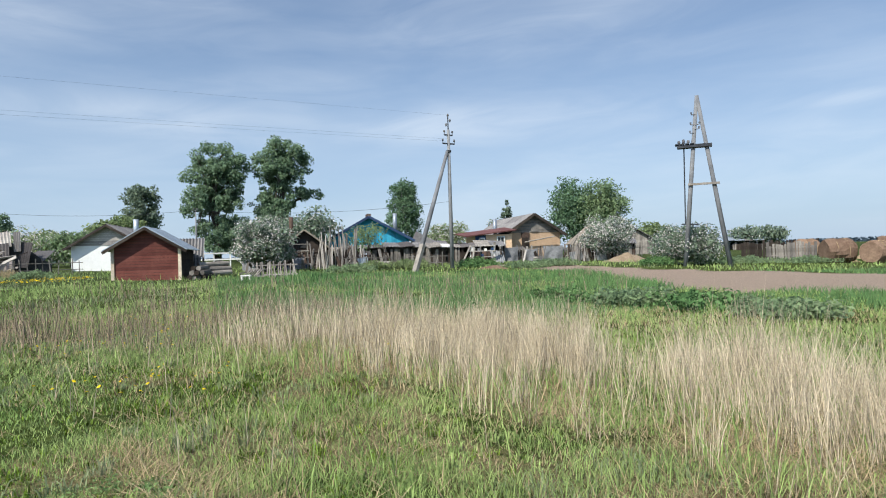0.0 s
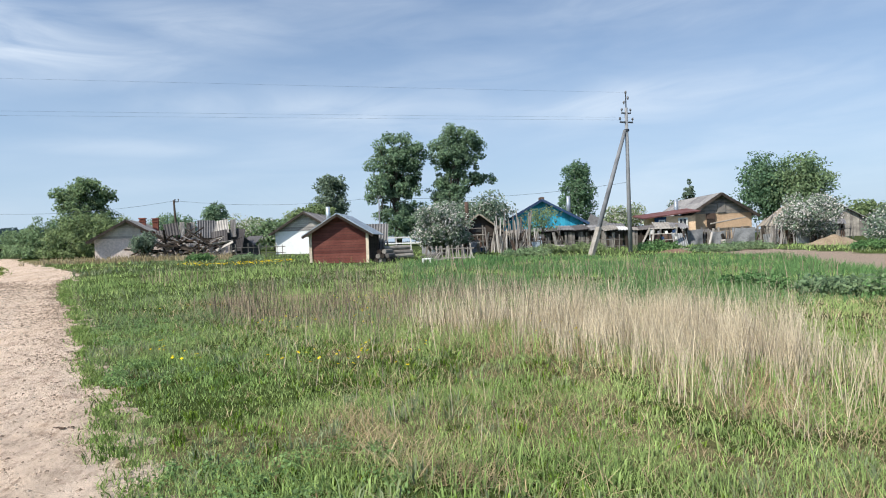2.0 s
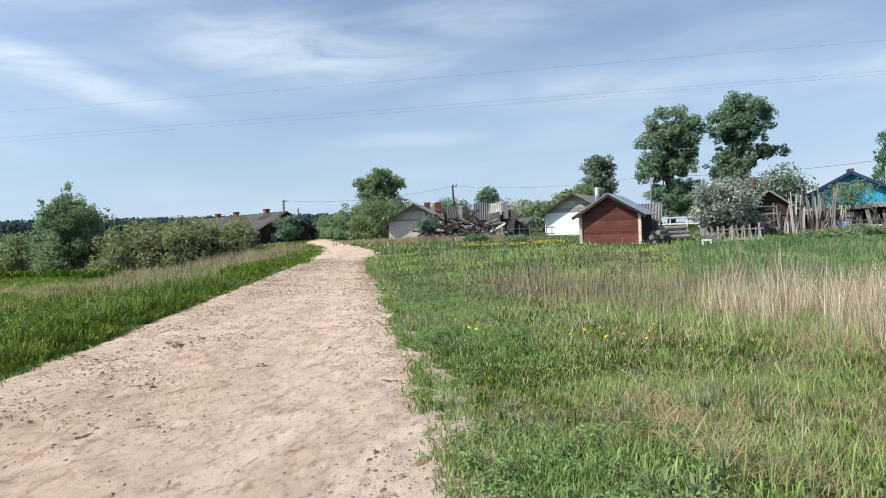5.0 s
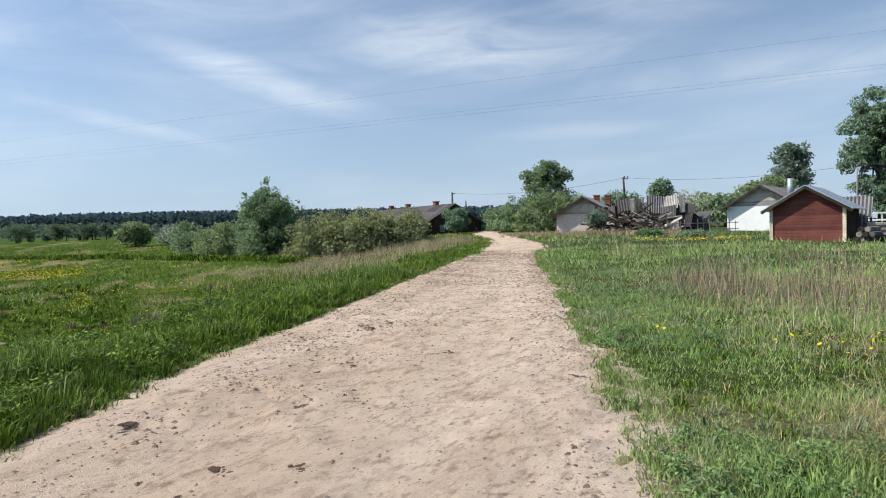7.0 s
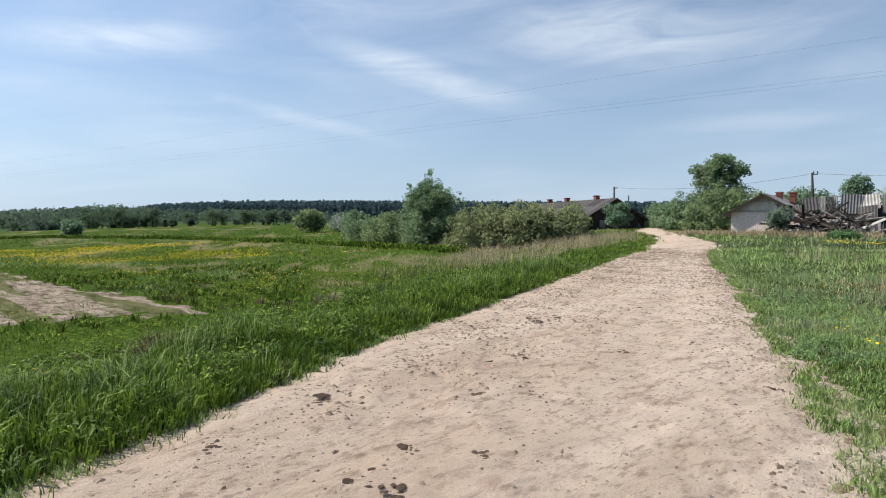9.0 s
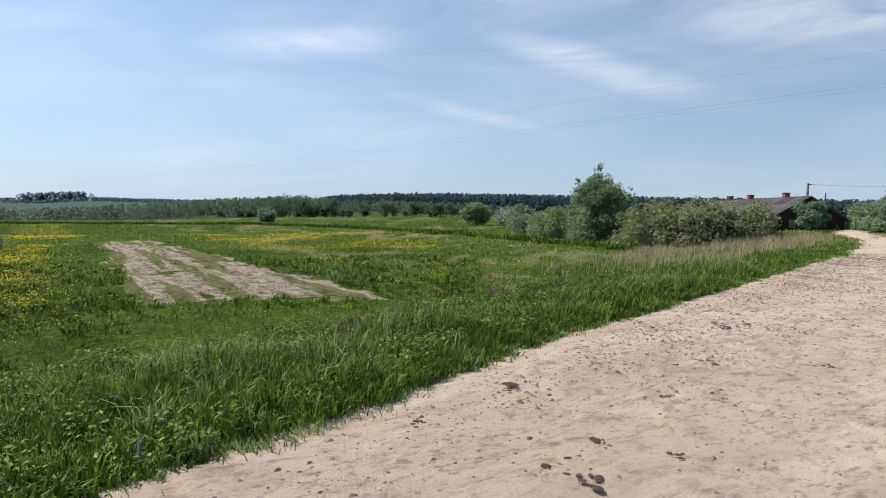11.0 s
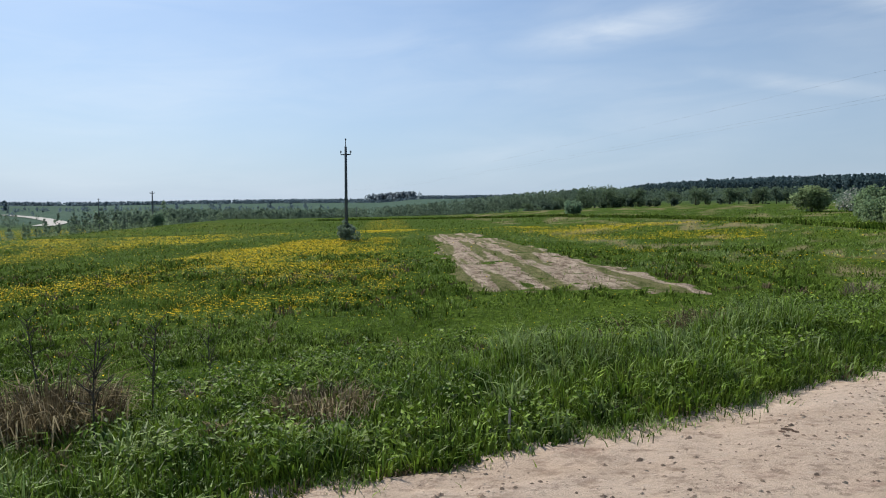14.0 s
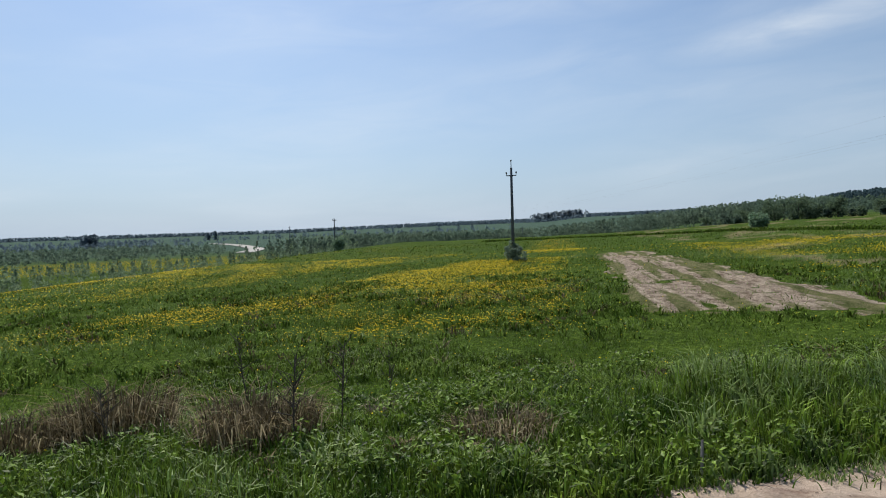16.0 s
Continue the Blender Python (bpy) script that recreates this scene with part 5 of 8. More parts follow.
def fallen_fence(x, y):
    z = ground_at(x, y)
    ob = thing("fence_panel", pose(x, y, z, 0, 0, -8), "fallen pale picket fence panel leaning on the bushes", "fence")
    m = pose(0, 0, 0.02, -38, 0, 0)
    for k in range(14):
        part("picket", Geo().box(0.13 * k, 0, 0, 0.055, 0.025, 0.95), "grey_wood", ob, m=m @ pose(0, 0, 0, 0, rnd.uniform(-6, 6), 0))
    for k in (0.2, 0.75):
        part("rail", Geo().box(0.85, 0.03, k, 1.9, 0.04, 0.07), "grey_wood", ob, m=m)
    for k in range(6):
        part("picket", Geo().beam((-0.75 + 0.12 * k, -0.3, 0.03), (-0.25 + 0.1 * k, 0.4, 0.5), 0.055, 0.025), "grey_wood", ob)
    for k in range(2):
        part("rail", Geo().beam((-0.8, -0.25 + 0.5 * k, 0.08 + 0.22 * k), (0.4, -0.1 + 0.45 * k, 0.16 + 0.3 * k), 0.07, 0.05), "grey_wood", ob)


fallen_fence(3.9, 29.9)


def stool(x, y):
    ob = thing("stool", site(x, y, -20, 0.0), "small white wooden stool standing in the grass", "stool")
    part("seat", Geo().box(0, 0, 0.22, 0.42, 0.28, 0.05), "white_paint", ob)
    for dx in (-0.19, 0.19):
        for dy in (-0.12, 0.12):
            part("leg", Geo().box(dx * 0.9, dy * 0.9, 0, 0.05, 0.05, 0.22), "white_paint", ob)


stool(3.2, 28.2)


def log_pile(x, y, n, label, r=0.12, long=1.2, yaw=70):
    ob = thing("log_pile", site(x, y, yaw, 0), label, "log pile")
    row = 0
    left = n
    while left > 0:
        for k in range(min(left, max(1, int(math.sqrt(2 * n)) - row))):
            z = r + row * 1.7 * r
            p = Vector((rnd.uniform(-0.15, 0.15), (k - n ** 0.5 / 2 + 0.5 * row) * 2 * r, z))
            part("log", Geo().tube([p - Vector((long / 2, rnd.uniform(-0.1, 0.1), 0)), p + Vector((long / 2, 0, rnd.uniform(0, 0.08)))], [r, r * 0.9], 9), rnd.choice(("grey_wood", "dark_wood", "grey_wood")), ob)
            left -= 1
        row += 1


log_pile(1.6, 32.4, 9, "short heap of old brown logs beside the red shed")
log_pile(2.3, 35.2, 8, "pile of dark timber under the sheet shelter", 0.14, 1.6, 20)


def shelter(x, y):
    ob = thing("shelter", site(x, y, -11, 0), "striped corrugated sheet shelter behind the red shed", "shelter")
    for dx in (-0.5, 0.7):
        part("post", Geo().box(dx, 0, 0, 0.09, 0.09, 1.1), "grey_wood", ob)
    part("sheet", Geo().sheet(1.3, 1.2, 0.012, 8, pose(0.1, -0.2, 0.95, 62, 0, 0), amp=0.045), "slate", ob)
    part("sheet", Geo().sheet(0.8, 0.6, 0.012, 5, pose(0.2, -0.3, 0.5, 72, 0, 0), amp=0.045), "slate", ob)


shelter(1.3, 37.0)


def pale_rail(x, y, long, yaw):
    ob = thing("rail_fence", site(x, y, yaw, 0), "low pale rail fence behind the shed", "fence")
    for k in range(4):
        part("post", Geo().box(long * k / 3, 0, -0.05, 0.08, 0.08, 1.05), "white_paint", ob)
    for h in (0.55, 0.95):
        part("rail", Geo().box(long / 2, -0.05, h, long, 0.05, 0.09), "white_paint", ob)


pale_rail(2.0, 43.5, 3.0, -10)


def round_bale(x, y, yaw, label, r=0.8):
    ob = thing("hay_bale", site(x, y, yaw, 0.05), label, "hay bale", "round hay bales")
    g = Geo()
    rings = 7
    pts = []
    for k in range(rings):
        u = k / (rings - 1)
        rr = r * (0.86 if k in (0, rings - 1) else 1.0)
        for s in range(24):
            a = 2 * math.pi * s / 24
            q = rr * (1 + 0.05 * math.sin(5 * a + k) + rnd.uniform(-0.025, 0.025))
            pts.append((q * math.cos(a), 1.5 * u - 0.75, r * 0.95 + q * math.sin(a) * (0.94 if math.sin(a) < 0 else 1)))
    faces = [(k * 24 + s, k * 24 + (s + 1) % 24, (k + 1) * 24 + (s + 1) % 24, (k + 1) * 24 + s) for k in range(rings - 1) for s in range(24)]
    faces += [tuple(range(24))[::-1], tuple(range((rings - 1) * 24, rings * 24))]
    part("bale_body", g.add(pts, faces), "hay", ob)
    for k in (0.3, 0.7):
        part("twine", Geo().tube([(1.01 * r * math.cos(a) , 1.5 * k - 0.75, r * 0.95 + 1.01 * r * math.sin(a)) for a in [2 * math.pi * s / 20 for s in range(21)]], [0.012] * 21, 4), "straw", ob)


round_bale(34.4, 23.6, 62, "weathered brown round hay bale lying on its side", 0.72)
round_bale(35.4, 22.1, 100, "weathered brown round hay bale beside the first one", 0.66)
round_bale(38.0, 22.8, 40, "pale round hay bale behind the others", 0.8)
round_bale(41.5, 24.5, 75, "pale round hay bale behind the others", 0.75)
round_bale(40.5, 30.0, 75, "weathered brown round hay bale by the fence", 0.7)


def heap(name, x, y, rx, ry, h, mat, label, category):
    """A lumpy heap whose skirt runs into the soil."""
    n, k = 30, 12
    base = ground_at(x, y)
    pts = []
    for i in range(k + 1):
        f = i / k
        for s in range(n):
            a = 2 * math.pi * s / n
            lump = 1 + 0.25 * (float(vnoise(3 + math.cos(a) * 2, 3 + math.sin(a) * 2, 0.8, int(x * 7) % 50)) - 0.5)
            px, py = rx * f * lump * math.cos(a), ry * f * lump * math.sin(a)
            zz = h * (0.5 + 0.5 * math.cos(math.pi * f)) * (0.75 + 0.5 * float(vnoise(px + x, py + y, 0.5, 5))) - 0.08 * f
            pts.append((px, py, zz + ground_at(x + px, y + py) - base))
    faces = [(i * n + s, (i + 1) * n + s, (i + 1) * n + (s + 1) % n, i * n + (s + 1) % n) for i in range(k) for s in range(n)]
    ob = new(name, Geo().add(pts, faces).mesh(name, mat, True))
    ob.matrix_basis = pose(x, y, base)
    return tagged(ob, label, category)


heap("sand_mound", 29.6, 35.4, 2.5, 1.4, 0.52, "sand_heap", "orange brown sand heap at the foot of the blossom tree", "sand heap")
heap("straw_heap", 37.0, 25.0, 1.2, 0.9, 0.35, "straw", "flattened pale straw heap beside the bales", "straw heap")
heap("hay_heap", 44.5, 27.0, 3.0, 2.0, 1.3, "straw", "large loose pale hay heap", "hay heap")
heap("soil_heap", 16.8, 31.3, 1.5, 0.8, 0.2, "hay", "low dry earth heap by the field", "earth heap")


def white_sack(x, y):
    return heap("sack", x, y, 0.45, 0.35, 0.62, "white_paint", "full white sack standing by the hay", "sack")


white_sack(35.6, 25.0)


def junk_rack(x, y):
    ob = thing("rack", site(x, y, -22, 0), "pale open shelf with odds and ends in the yard", "rack")
    for dx in (-0.8, 0.8):
        part("post", Geo().box(dx, 0, 0, 0.08, 0.08, 1.25), "white_paint", ob)
    for k in (0.45, 0.85, 1.2):
        part("shelf", Geo().box(0, 0, k, 1.75, 0.35, 0.05), "pale_wood", ob)
    for k in range(7):
        part("bundle", Geo().box(-0.7 + 0.23 * k, -0.02, 0.5 if k % 2 else 0.9, 0.16, 0.22, rnd.uniform(0.14, 0.28)), rnd.choice(("cloth", "rust", "white_paint", "dark_blue")), ob)


junk_rack(19.9, 38.6)


def draped_sheet(x, y, w, h, yaw, mat, label):
    """A sagging plastic sheet hung over the fence."""
    z = ground_at(x, y)
    n, k = 12, 8
    pts = []
    for j in range(k + 1):
        for i in range(n + 1):
            u, v = i / n, j / k
            pts.append((w * (u - 0.5), -0.10 - 0.10 * math.sin(9 * u + 3 * v) * v - 0.06 * v, h * (1 - v) - 0.08 * math.sin(math.pi * u) * (1 - v)))
    faces = [(j * (n + 1) + i, (j + 1) * (n + 1) + i, (j + 1) * (n + 1) + i + 1, j * (n + 1) + i + 1) for j in range(k) for i in range(n)]
    back = [(p[0], p[1] + 0.02, p[2]) for p in pts]
    g = Geo().add(pts, faces).add(back, [f[::-1] for f in faces])
    ob = new("plastic_sheet", g.mesh("plastic_sheet", mat, True))
    ob.matrix_basis = pose(x, y, z, 0, 0, yaw)
    return tagged(ob, label, "plastic sheet", "sheets on the fence")


for x, y, w, h, yaw, mat in ((23.6, 41.4, 1.3, 1.1, -14, "cloth"), (25.2, 41.0, 0.9, 0.95, -16, "cloth"), (26.9, 40.6, 1.5, 1.15, -18, "cloth"), (29.4, 39.4, 1.1, 1.1, -28, "rust")):
    draped_sheet(x, y, w, h, yaw, mat, "grey plastic sheet hung over the fence" if mat == "cloth" else "rusty sheet standing against the fence")


# ---- odds and ends in the yards ----
def loose_board(x, y, mat):
    a = Vector((x, y, ground_at(x, y) - 0.03))
    turn = rnd.uniform(0, 2 * math.pi)
    b = a + Vector((math.cos(turn) * rnd.uniform(0.1, 0.7), math.sin(turn) * rnd.uniform(0.1, 0.5), rnd.uniform(0.5, 1.5)))
    ob = new("board", Geo().beam(a, b, rnd.uniform(0.07, 0.2), 0.03, rnd.uniform(0, 180)).mesh("board", mat))
    return tagged(ob, {"grey_wood": "weathered grey board leaning in the yard", "dark_wood": "dark rotten board leaning in the yard", "pale_wood": "pale dry board leaning in the yard", "rust": "rusty iron strip standing in the yard"}[mat], "board", "loose boards in the yard")


def bucket(x, y, mat, label, size=0.16):
    ob = thing("bucket", pose(x, y, ground_at(x, y) - 0.01, rnd.uniform(-6, 6), 0, 0), label, "bucket", "buckets in the yard")
    part("body", Geo().tube([(0, 0, 0), (0, 0, size * 1.9)], [size * 0.72, size], 12), mat, ob, smooth=True)
    part("rim", Geo().tube([(0, 0, size * 1.85), (0, 0, size * 2.0)], [size * 1.08, size * 1.08], 12), mat, ob)


def barrel(x, y, mat, label):
    ob = thing("barrel", pose(x, y, ground_at(x, y) - 0.02), label, "barrel", "barrels in the yard")
    part("body", Geo().tube([(0, 0, 0), (0, 0, 0.28), (0, 0, 0.56), (0, 0, 0.85)], [0.27, 0.29, 0.29, 0.27], 14), mat, ob, smooth=True)
    for z in (0.27, 0.55):
        part("hoop", Geo().tube([(0, 0, z), (0, 0, z + 0.04)], [0.305, 0.305], 14), mat, ob)


def crate(x, y, label):
    ob = thing("crate", pose(x, y, ground_at(x, y) - 0.02, 0, 0, rnd.uniform(-40, 40)), label, "crate", "crates in the yard")
    for z in (0.03, 0.17, 0.31):
        for s in (-1, 1):
            part("slat", Geo().box(0, 0.2 * s, z, 0.6, 0.02, 0.1), "pale_wood", ob)
            part("slat", Geo().box(0.29 * s, 0, z, 0.02, 0.38, 0.1), "pale_wood", ob)


def tin_sheet(x, y, mat, label):
    m = pose(x, y, ground_at(x, y) + 0.02, rnd.uniform(55, 88), rnd.uniform(-12, 12), rnd.uniform(-50, 15))
    ob = new("tin_sheet", Geo().sheet(rnd.uniform(0.6, 1.3), rnd.uniform(0.6, 1.1), 0.012, 6, None, 0.02).mesh("tin_sheet", mat))
    ob.matrix_basis = m
    return tagged(ob, label, "metal sheet", "sheets leaning in the yard")


YARD = (((9.3, 37.0), (13.8, 39.4)), ((17.6, 38.4), (22.6, 40.2)), ((23.0, 40.6), (31.4, 37.8)), ((4.0, 38.6), (8.6, 39.4)))


def yard_spot():
    a, b = rnd.choice(YARD)
    u = rnd.random()
    return a[0] + (b[0] - a[0]) * u + rnd.uniform(-0.3, 0.3), a[1] + (b[1] - a[1]) * u + rnd.uniform(-0.7, 0.5)


for k in range(64):
    loose_board(*yard_spot(), rnd.choice(("grey_wood", "grey_wood", "dark_wood", "dark_wood", "pale_wood", "rust")))
for k in range(7):
    bucket(*yard_spot(), *rnd.choice((("white_paint", "white plastic bucket in the yard"), ("dark_blue", "dark blue bucket in the yard"), ("rust", "rusty old bucket in the yard"))))
for k in range(5):
    barrel(*yard_spot(), "rust", "rusty iron barrel by the sheds")
for k in range(5):
    crate(*yard_spot(), "pale slatted wooden crate by the sheds")
for k in range(9):
    tin_sheet(*yard_spot(), *rnd.choice((("zinc", "bright dented tin sheet leaning in the yard"), ("cloth", "pale grey plastic sheet leaning in the yard"), ("dark_slate", "dark wavy slate sheet leaning in the yard"))))

# ---- trees and bushes ----
def leaf_cloud(rng, centres, radii, count, size, flat=0.5, hang=0.0):
    """Small leaves on and in clumps. Gives points and triangles; a leaf is a bent diamond of two triangles."""
    centres, radii = np.asarray(centres, float), np.asarray(radii, float)
    weight = radii.prod(1) ** (2 / 3)
    pick = rng.choice(len(centres), count, p=weight / weight.sum())
    way = rng.normal(size=(count, 3))
    way /= np.linalg.norm(way, axis=1)[:, None]
    far = 0.35 + 0.75 * rng.random(count) ** 0.7
    at = centres[pick] + way * radii[pick] * far[:, None]
    at[:, 2] -= hang * rng.random(count) ** 2
    normal = way + rng.normal(size=(count, 3)) * 0.7 + (0, 0, flat)
    normal /= np.linalg.norm(normal, axis=1)[:, None]
    side = np.cross(normal, rng.normal(size=(count, 3)))
    side /= np.linalg.norm(side, axis=1)[:, None] + 1e-9
    other = np.cross(normal, side)
    s = size * rng.uniform(0.6, 1.4, count)[:, None]
    p = np.stack([at - side * s, at + other * s * 0.55 + normal * s * 0.15, at + side * s, at - other * s * 0.55 + normal * s * 0.15], 1)
    k = np.arange(count)[:, None] * 4
    f = np.concatenate([k + [0, 1, 2], k + [0, 2, 3]])
    return p.reshape(-1, 3), f


def clumps(rng, middle, spread, n, size, shape=None):
    """n lumps filling an ellipsoid, uneven."""
    way = rng.normal(size=(n, 3))
    way /= np.linalg.norm(way, axis=1)[:, None]
    at = np.asarray(middle) + way * np.asarray(spread) * (rng.random((n, 1)) ** 0.45) * np.exp(0.06 * rng.normal(size=(n, 1)))
    r = size * rng.uniform(0.55, 1.25, (n, 1)) * np.array([1, 1, 0.8])
    return at, r


def tree(name, x, y, tall, crowns, leaf, label, category="tree", leaf_size=0.2, leaves=5000, trunk=0.2, bark="bark", blossom=0.0, seed=1, group="", hang=0.0, lumps=26, trunk_top=0.7, forks=9, sink=0.0):
    """A tree on the ground at (x, y). crowns: rows of middle (x, y, z) and spread (x, y, z), from the trunk's foot."""
    rng = np.random.default_rng(seed)
    ob = thing(name, pose(x, y, ground_at(x, y) - sink), label, category, group)
    at, rad = [], []
    bulk = [np.prod(spread) ** (2 / 3) / size for middle, spread, size in crowns]
    for (middle, spread, size), share in zip(crowns, np.array(bulk) / sum(bulk)):
        a, r = clumps(rng, middle, spread, max(4, int(1.4 * lumps * share)), size * 1.15)
        at.append(a), rad.append(r)
    at, rad = np.concatenate(at), np.concatenate(rad)
    at[:, 2] = np.maximum(at[:, 2], rad[:, 2] * 0.7)
    g = Geo()
    top = Vector((0.1 * tall * rng.uniform(-0.3, 0.3), 0, tall * trunk_top))
    g.tube([(0, 0, -0.2), (0.02 * tall * rng.uniform(-1, 1), 0, tall * trunk_top * 0.4), top], [trunk, trunk * 0.75, trunk * 0.3], 8)
    for k in rng.choice(len(at), min(forks, len(at)), replace=False):
        start = Vector((0, 0, 0)).lerp(top, rng.uniform(0.25, 0.95))
        end = Vector(at[k])
        mid = start.lerp(end, 0.5) + Vector((0, 0, 0.06 * tall))
        part("limb", Geo().tube([start, mid, end], [trunk * 0.35, trunk * 0.22, trunk * 0.06], 5), bark, ob, smooth=True)
    part("trunk", g, bark, ob, smooth=True)
    n_bloom = int(leaves * blossom)
    p, f = leaf_cloud(rng, at, rad, int((leaves - n_bloom) * 0.95), leaf_size * 1.0, hang=hang)
    p[:, 2] = np.maximum(p[:, 2], 0.02)
    part("crown", triangles("crown", p, f, leaf), leaf, ob)
    if n_bloom:
        p, f = leaf_cloud(rng, at, rad * 1.06, int(1.1 * n_bloom), leaf_size * 0.52)
        p[:, 2] = np.maximum(p[:, 2], 0.02)
        part("blossom", triangles("blossom", p, f, "blossom"), "blossom", ob, "white spring blossom")
    return ob


def crown_of(w, low, high, size, d=None):
    return ((0, 0, (low + high) / 2), (w / 2 * 0.85, (d or w) / 2 * 0.85, (high - low) / 2 * 0.85), size)


# The pair of tall poplars with an airy, layered crown.
tree("poplar", 4.6, 61.5, 11.4, [((0.1, 0, 8.3), (2.9, 2.3, 2.6), 0.52), ((-0.4, 0, 5.8), (2.9, 2.2, 1.5), 0.48), ((0.6, 0, 2.7), (2.8, 2.2, 1.9), 0.48)], "leaf_dark", "tall old poplar with a dark green layered crown", leaf_size=0.125, leaves=26000, trunk=0.38, seed=11, group="pair of poplars", lumps=190, trunk_top=0.85, forks=16)
tree("poplar", 10.2, 61.0, 11.9, [((0.1, 0, 8.9), (2.8, 2.3, 2.5), 0.52), ((2.8, 0, 6.4), (1.5, 1.0, 0.5), 0.4), ((-0.6, 0, 5.4), (2.2, 2.0, 1.6), 0.48), ((-0.9, 0, 2.7), (2.4, 2.0, 1.7), 0.48)], "leaf_dark", "tall old poplar with a gap in its dark crown", leaf_size=0.125, leaves=27000, trunk=0.38, seed=12, group="pair of poplars", lumps=195, trunk_top=0.85, forks=16)
tree("tree", -2.3, 85.0, 9.3, [crown_of(4.6, 6.4, 9.5, 0.5), crown_of(5.4, 3.0, 8.0, 0.5)], "leaf_grey", "round-headed green tree far behind the houses", leaf_size=0.16, leaves=7000, trunk=0.25, seed=13, lumps=120)
tree("tree", -4.0, 70.0, 4.6, [crown_of(6.6, 0.8, 4.7, 0.55)], "leaf_light", "low light green tree behind the white house", leaf_size=0.16, leaves=6500, trunk=0.2, seed=14, lumps=110)
tree("birch", 27.9, 75.0, 9.4, [crown_of(3.8, 5.8, 9.8, 0.42), crown_of(5.2, 1.2, 8.4, 0.42)], "leaf_birch", "dark weeping birch behind the blue house", leaf_size=0.14, leaves=11000, trunk=0.2, bark="birch_bark", seed=15, hang=0.8, lumps=200)
tree("willow", 49.6, 70.2, 9.8, [crown_of(6.2, 3.8, 10.0, 0.8), crown_of(7.6, 0.6, 8.4, 0.85)], "leaf_birch", "tall dark willow behind the orange house", leaf_size=0.17, leaves=9500, trunk=0.25, seed=16, lumps=190)
tree("willow", 52.3, 67.0, 9.4, [crown_of(6.4, 4.0, 9.4, 0.8), crown_of(8.6, 0.6, 7.8, 0.9)], "leaf_mid", "broad bright green willow behind the orange house", leaf_size=0.17, leaves=10500, trunk=0.25, seed=17, lumps=210)
tree("tree", 36.8, 65.0, 6.8, [crown_of(2.2, 1.6, 4.8, 0.4), crown_of(1.3, 3.8, 6.0, 0.3), crown_of(0.6, 5.4, 6.9, 0.2)], "leaf_grey", "slender pointed young tree behind the orange roof", leaf_size=0.12, leaves=3600, trunk=0.1, seed=18)
tree("apple_tree", 5.35, 37.2, 3.3, [crown_of(3.7, 0.3, 3.1, 0.5)], "leaf_grey", "apple tree in full white blossom beside the fallen fence", leaf_size=0.10, leaves=17000, trunk=0.12, blossom=0.5, seed=19, group="blossoming trees", lumps=55)
tree("apple_tree", 10.4, 50.0, 4.3, [crown_of(5.2, 0.8, 4.3, 0.75)], "leaf_grey", "grey green fruit tree with fading blossom", leaf_size=0.13, leaves=9000, trunk=0.15, blossom=0.25, seed=20, group="blossoming trees", lumps=48)
tree("apple_tree", -9.6, 60.0, 3.4, [crown_of(6.2, 0.3, 3.0, 0.8)], "leaf_light", "broad fruit tree thinly covered in white blossom", leaf_size=0.12, leaves=11000, trunk=0.15, blossom=0.6, seed=21, group="blossoming trees", lumps=45)
tree("apple_tree", -6.6, 58.0, 3.0, [crown_of(4.4, 0.3, 2.9, 0.7)], "leaf_mid", "green fruit tree beside the white house", leaf_size=0.14, leaves=5000, trunk=0.15, blossom=0.12, seed=22, group="blossoming trees", lumps=35)
tree("cherry_tree", 28.5, 64.0, 4.0, [crown_of(5.6, 0.6, 3.7, 0.75)], "leaf_light", "cherry tree in white blossom behind the sheds", leaf_size=0.14, leaves=6000, trunk=0.14, blossom=0.5, seed=23, group="blossoming trees", lumps=34)
tree("cherry_tree", 34.0, 62.0, 4.4, [crown_of(2.6, 1.4, 4.3, 0.6)], "leaf_grey", "cherry tree in pale blossom behind the chimney", leaf_size=0.13, leaves=3500, trunk=0.12, blossom=0.55, seed=24, group="blossoming trees", lumps=24)
tree("cherry_tree", 29.8, 37.6, 3.1, [crown_of(3.9, 0.5, 3.1, 0.6)], "leaf_grey", "cherry tree in white blossom above the sand heap", leaf_size=0.10, leaves=13000, trunk=0.13, blossom=0.62, seed=25, group="blossoming trees", lumps=50)
tree("cherry_tree", 27.6, 28.0, 2.55, [crown_of(4.3, 0.2, 2.3, 0.55)], "leaf_grey", "broad shrubby cherry with thin blossom by the pole tower", leaf_size=0.09, leaves=13000, trunk=0.1, blossom=0.42, seed=26, group="blossoming trees", lumps=55)
tree("tree", 50.0, 56.0, 3.6, [crown_of(4.6, 0.6, 3.4, 0.75)], "leaf_light", "light green tree behind the barn", leaf_size=0.17, leaves=3500, trunk=0.15, seed=27)
tree("tree", 62.0, 52.0, 2.8, [crown_of(7.0, 0.4, 2.7, 0.75)], "leaf_grey", "low grey green trees beyond the barn", leaf_size=0.17, leaves=4000, trunk=0.15, seed=28, blossom=0.15)
tree("apple_tree", 12.4, 40.4, 3.0, [crown_of(2.9, 0.9, 3.0, 0.42)], "leaf_mid", "thin young apple tree before the blue gable", leaf_size=0.08, leaves=1300, trunk=0.06, seed=29, lumps=26)
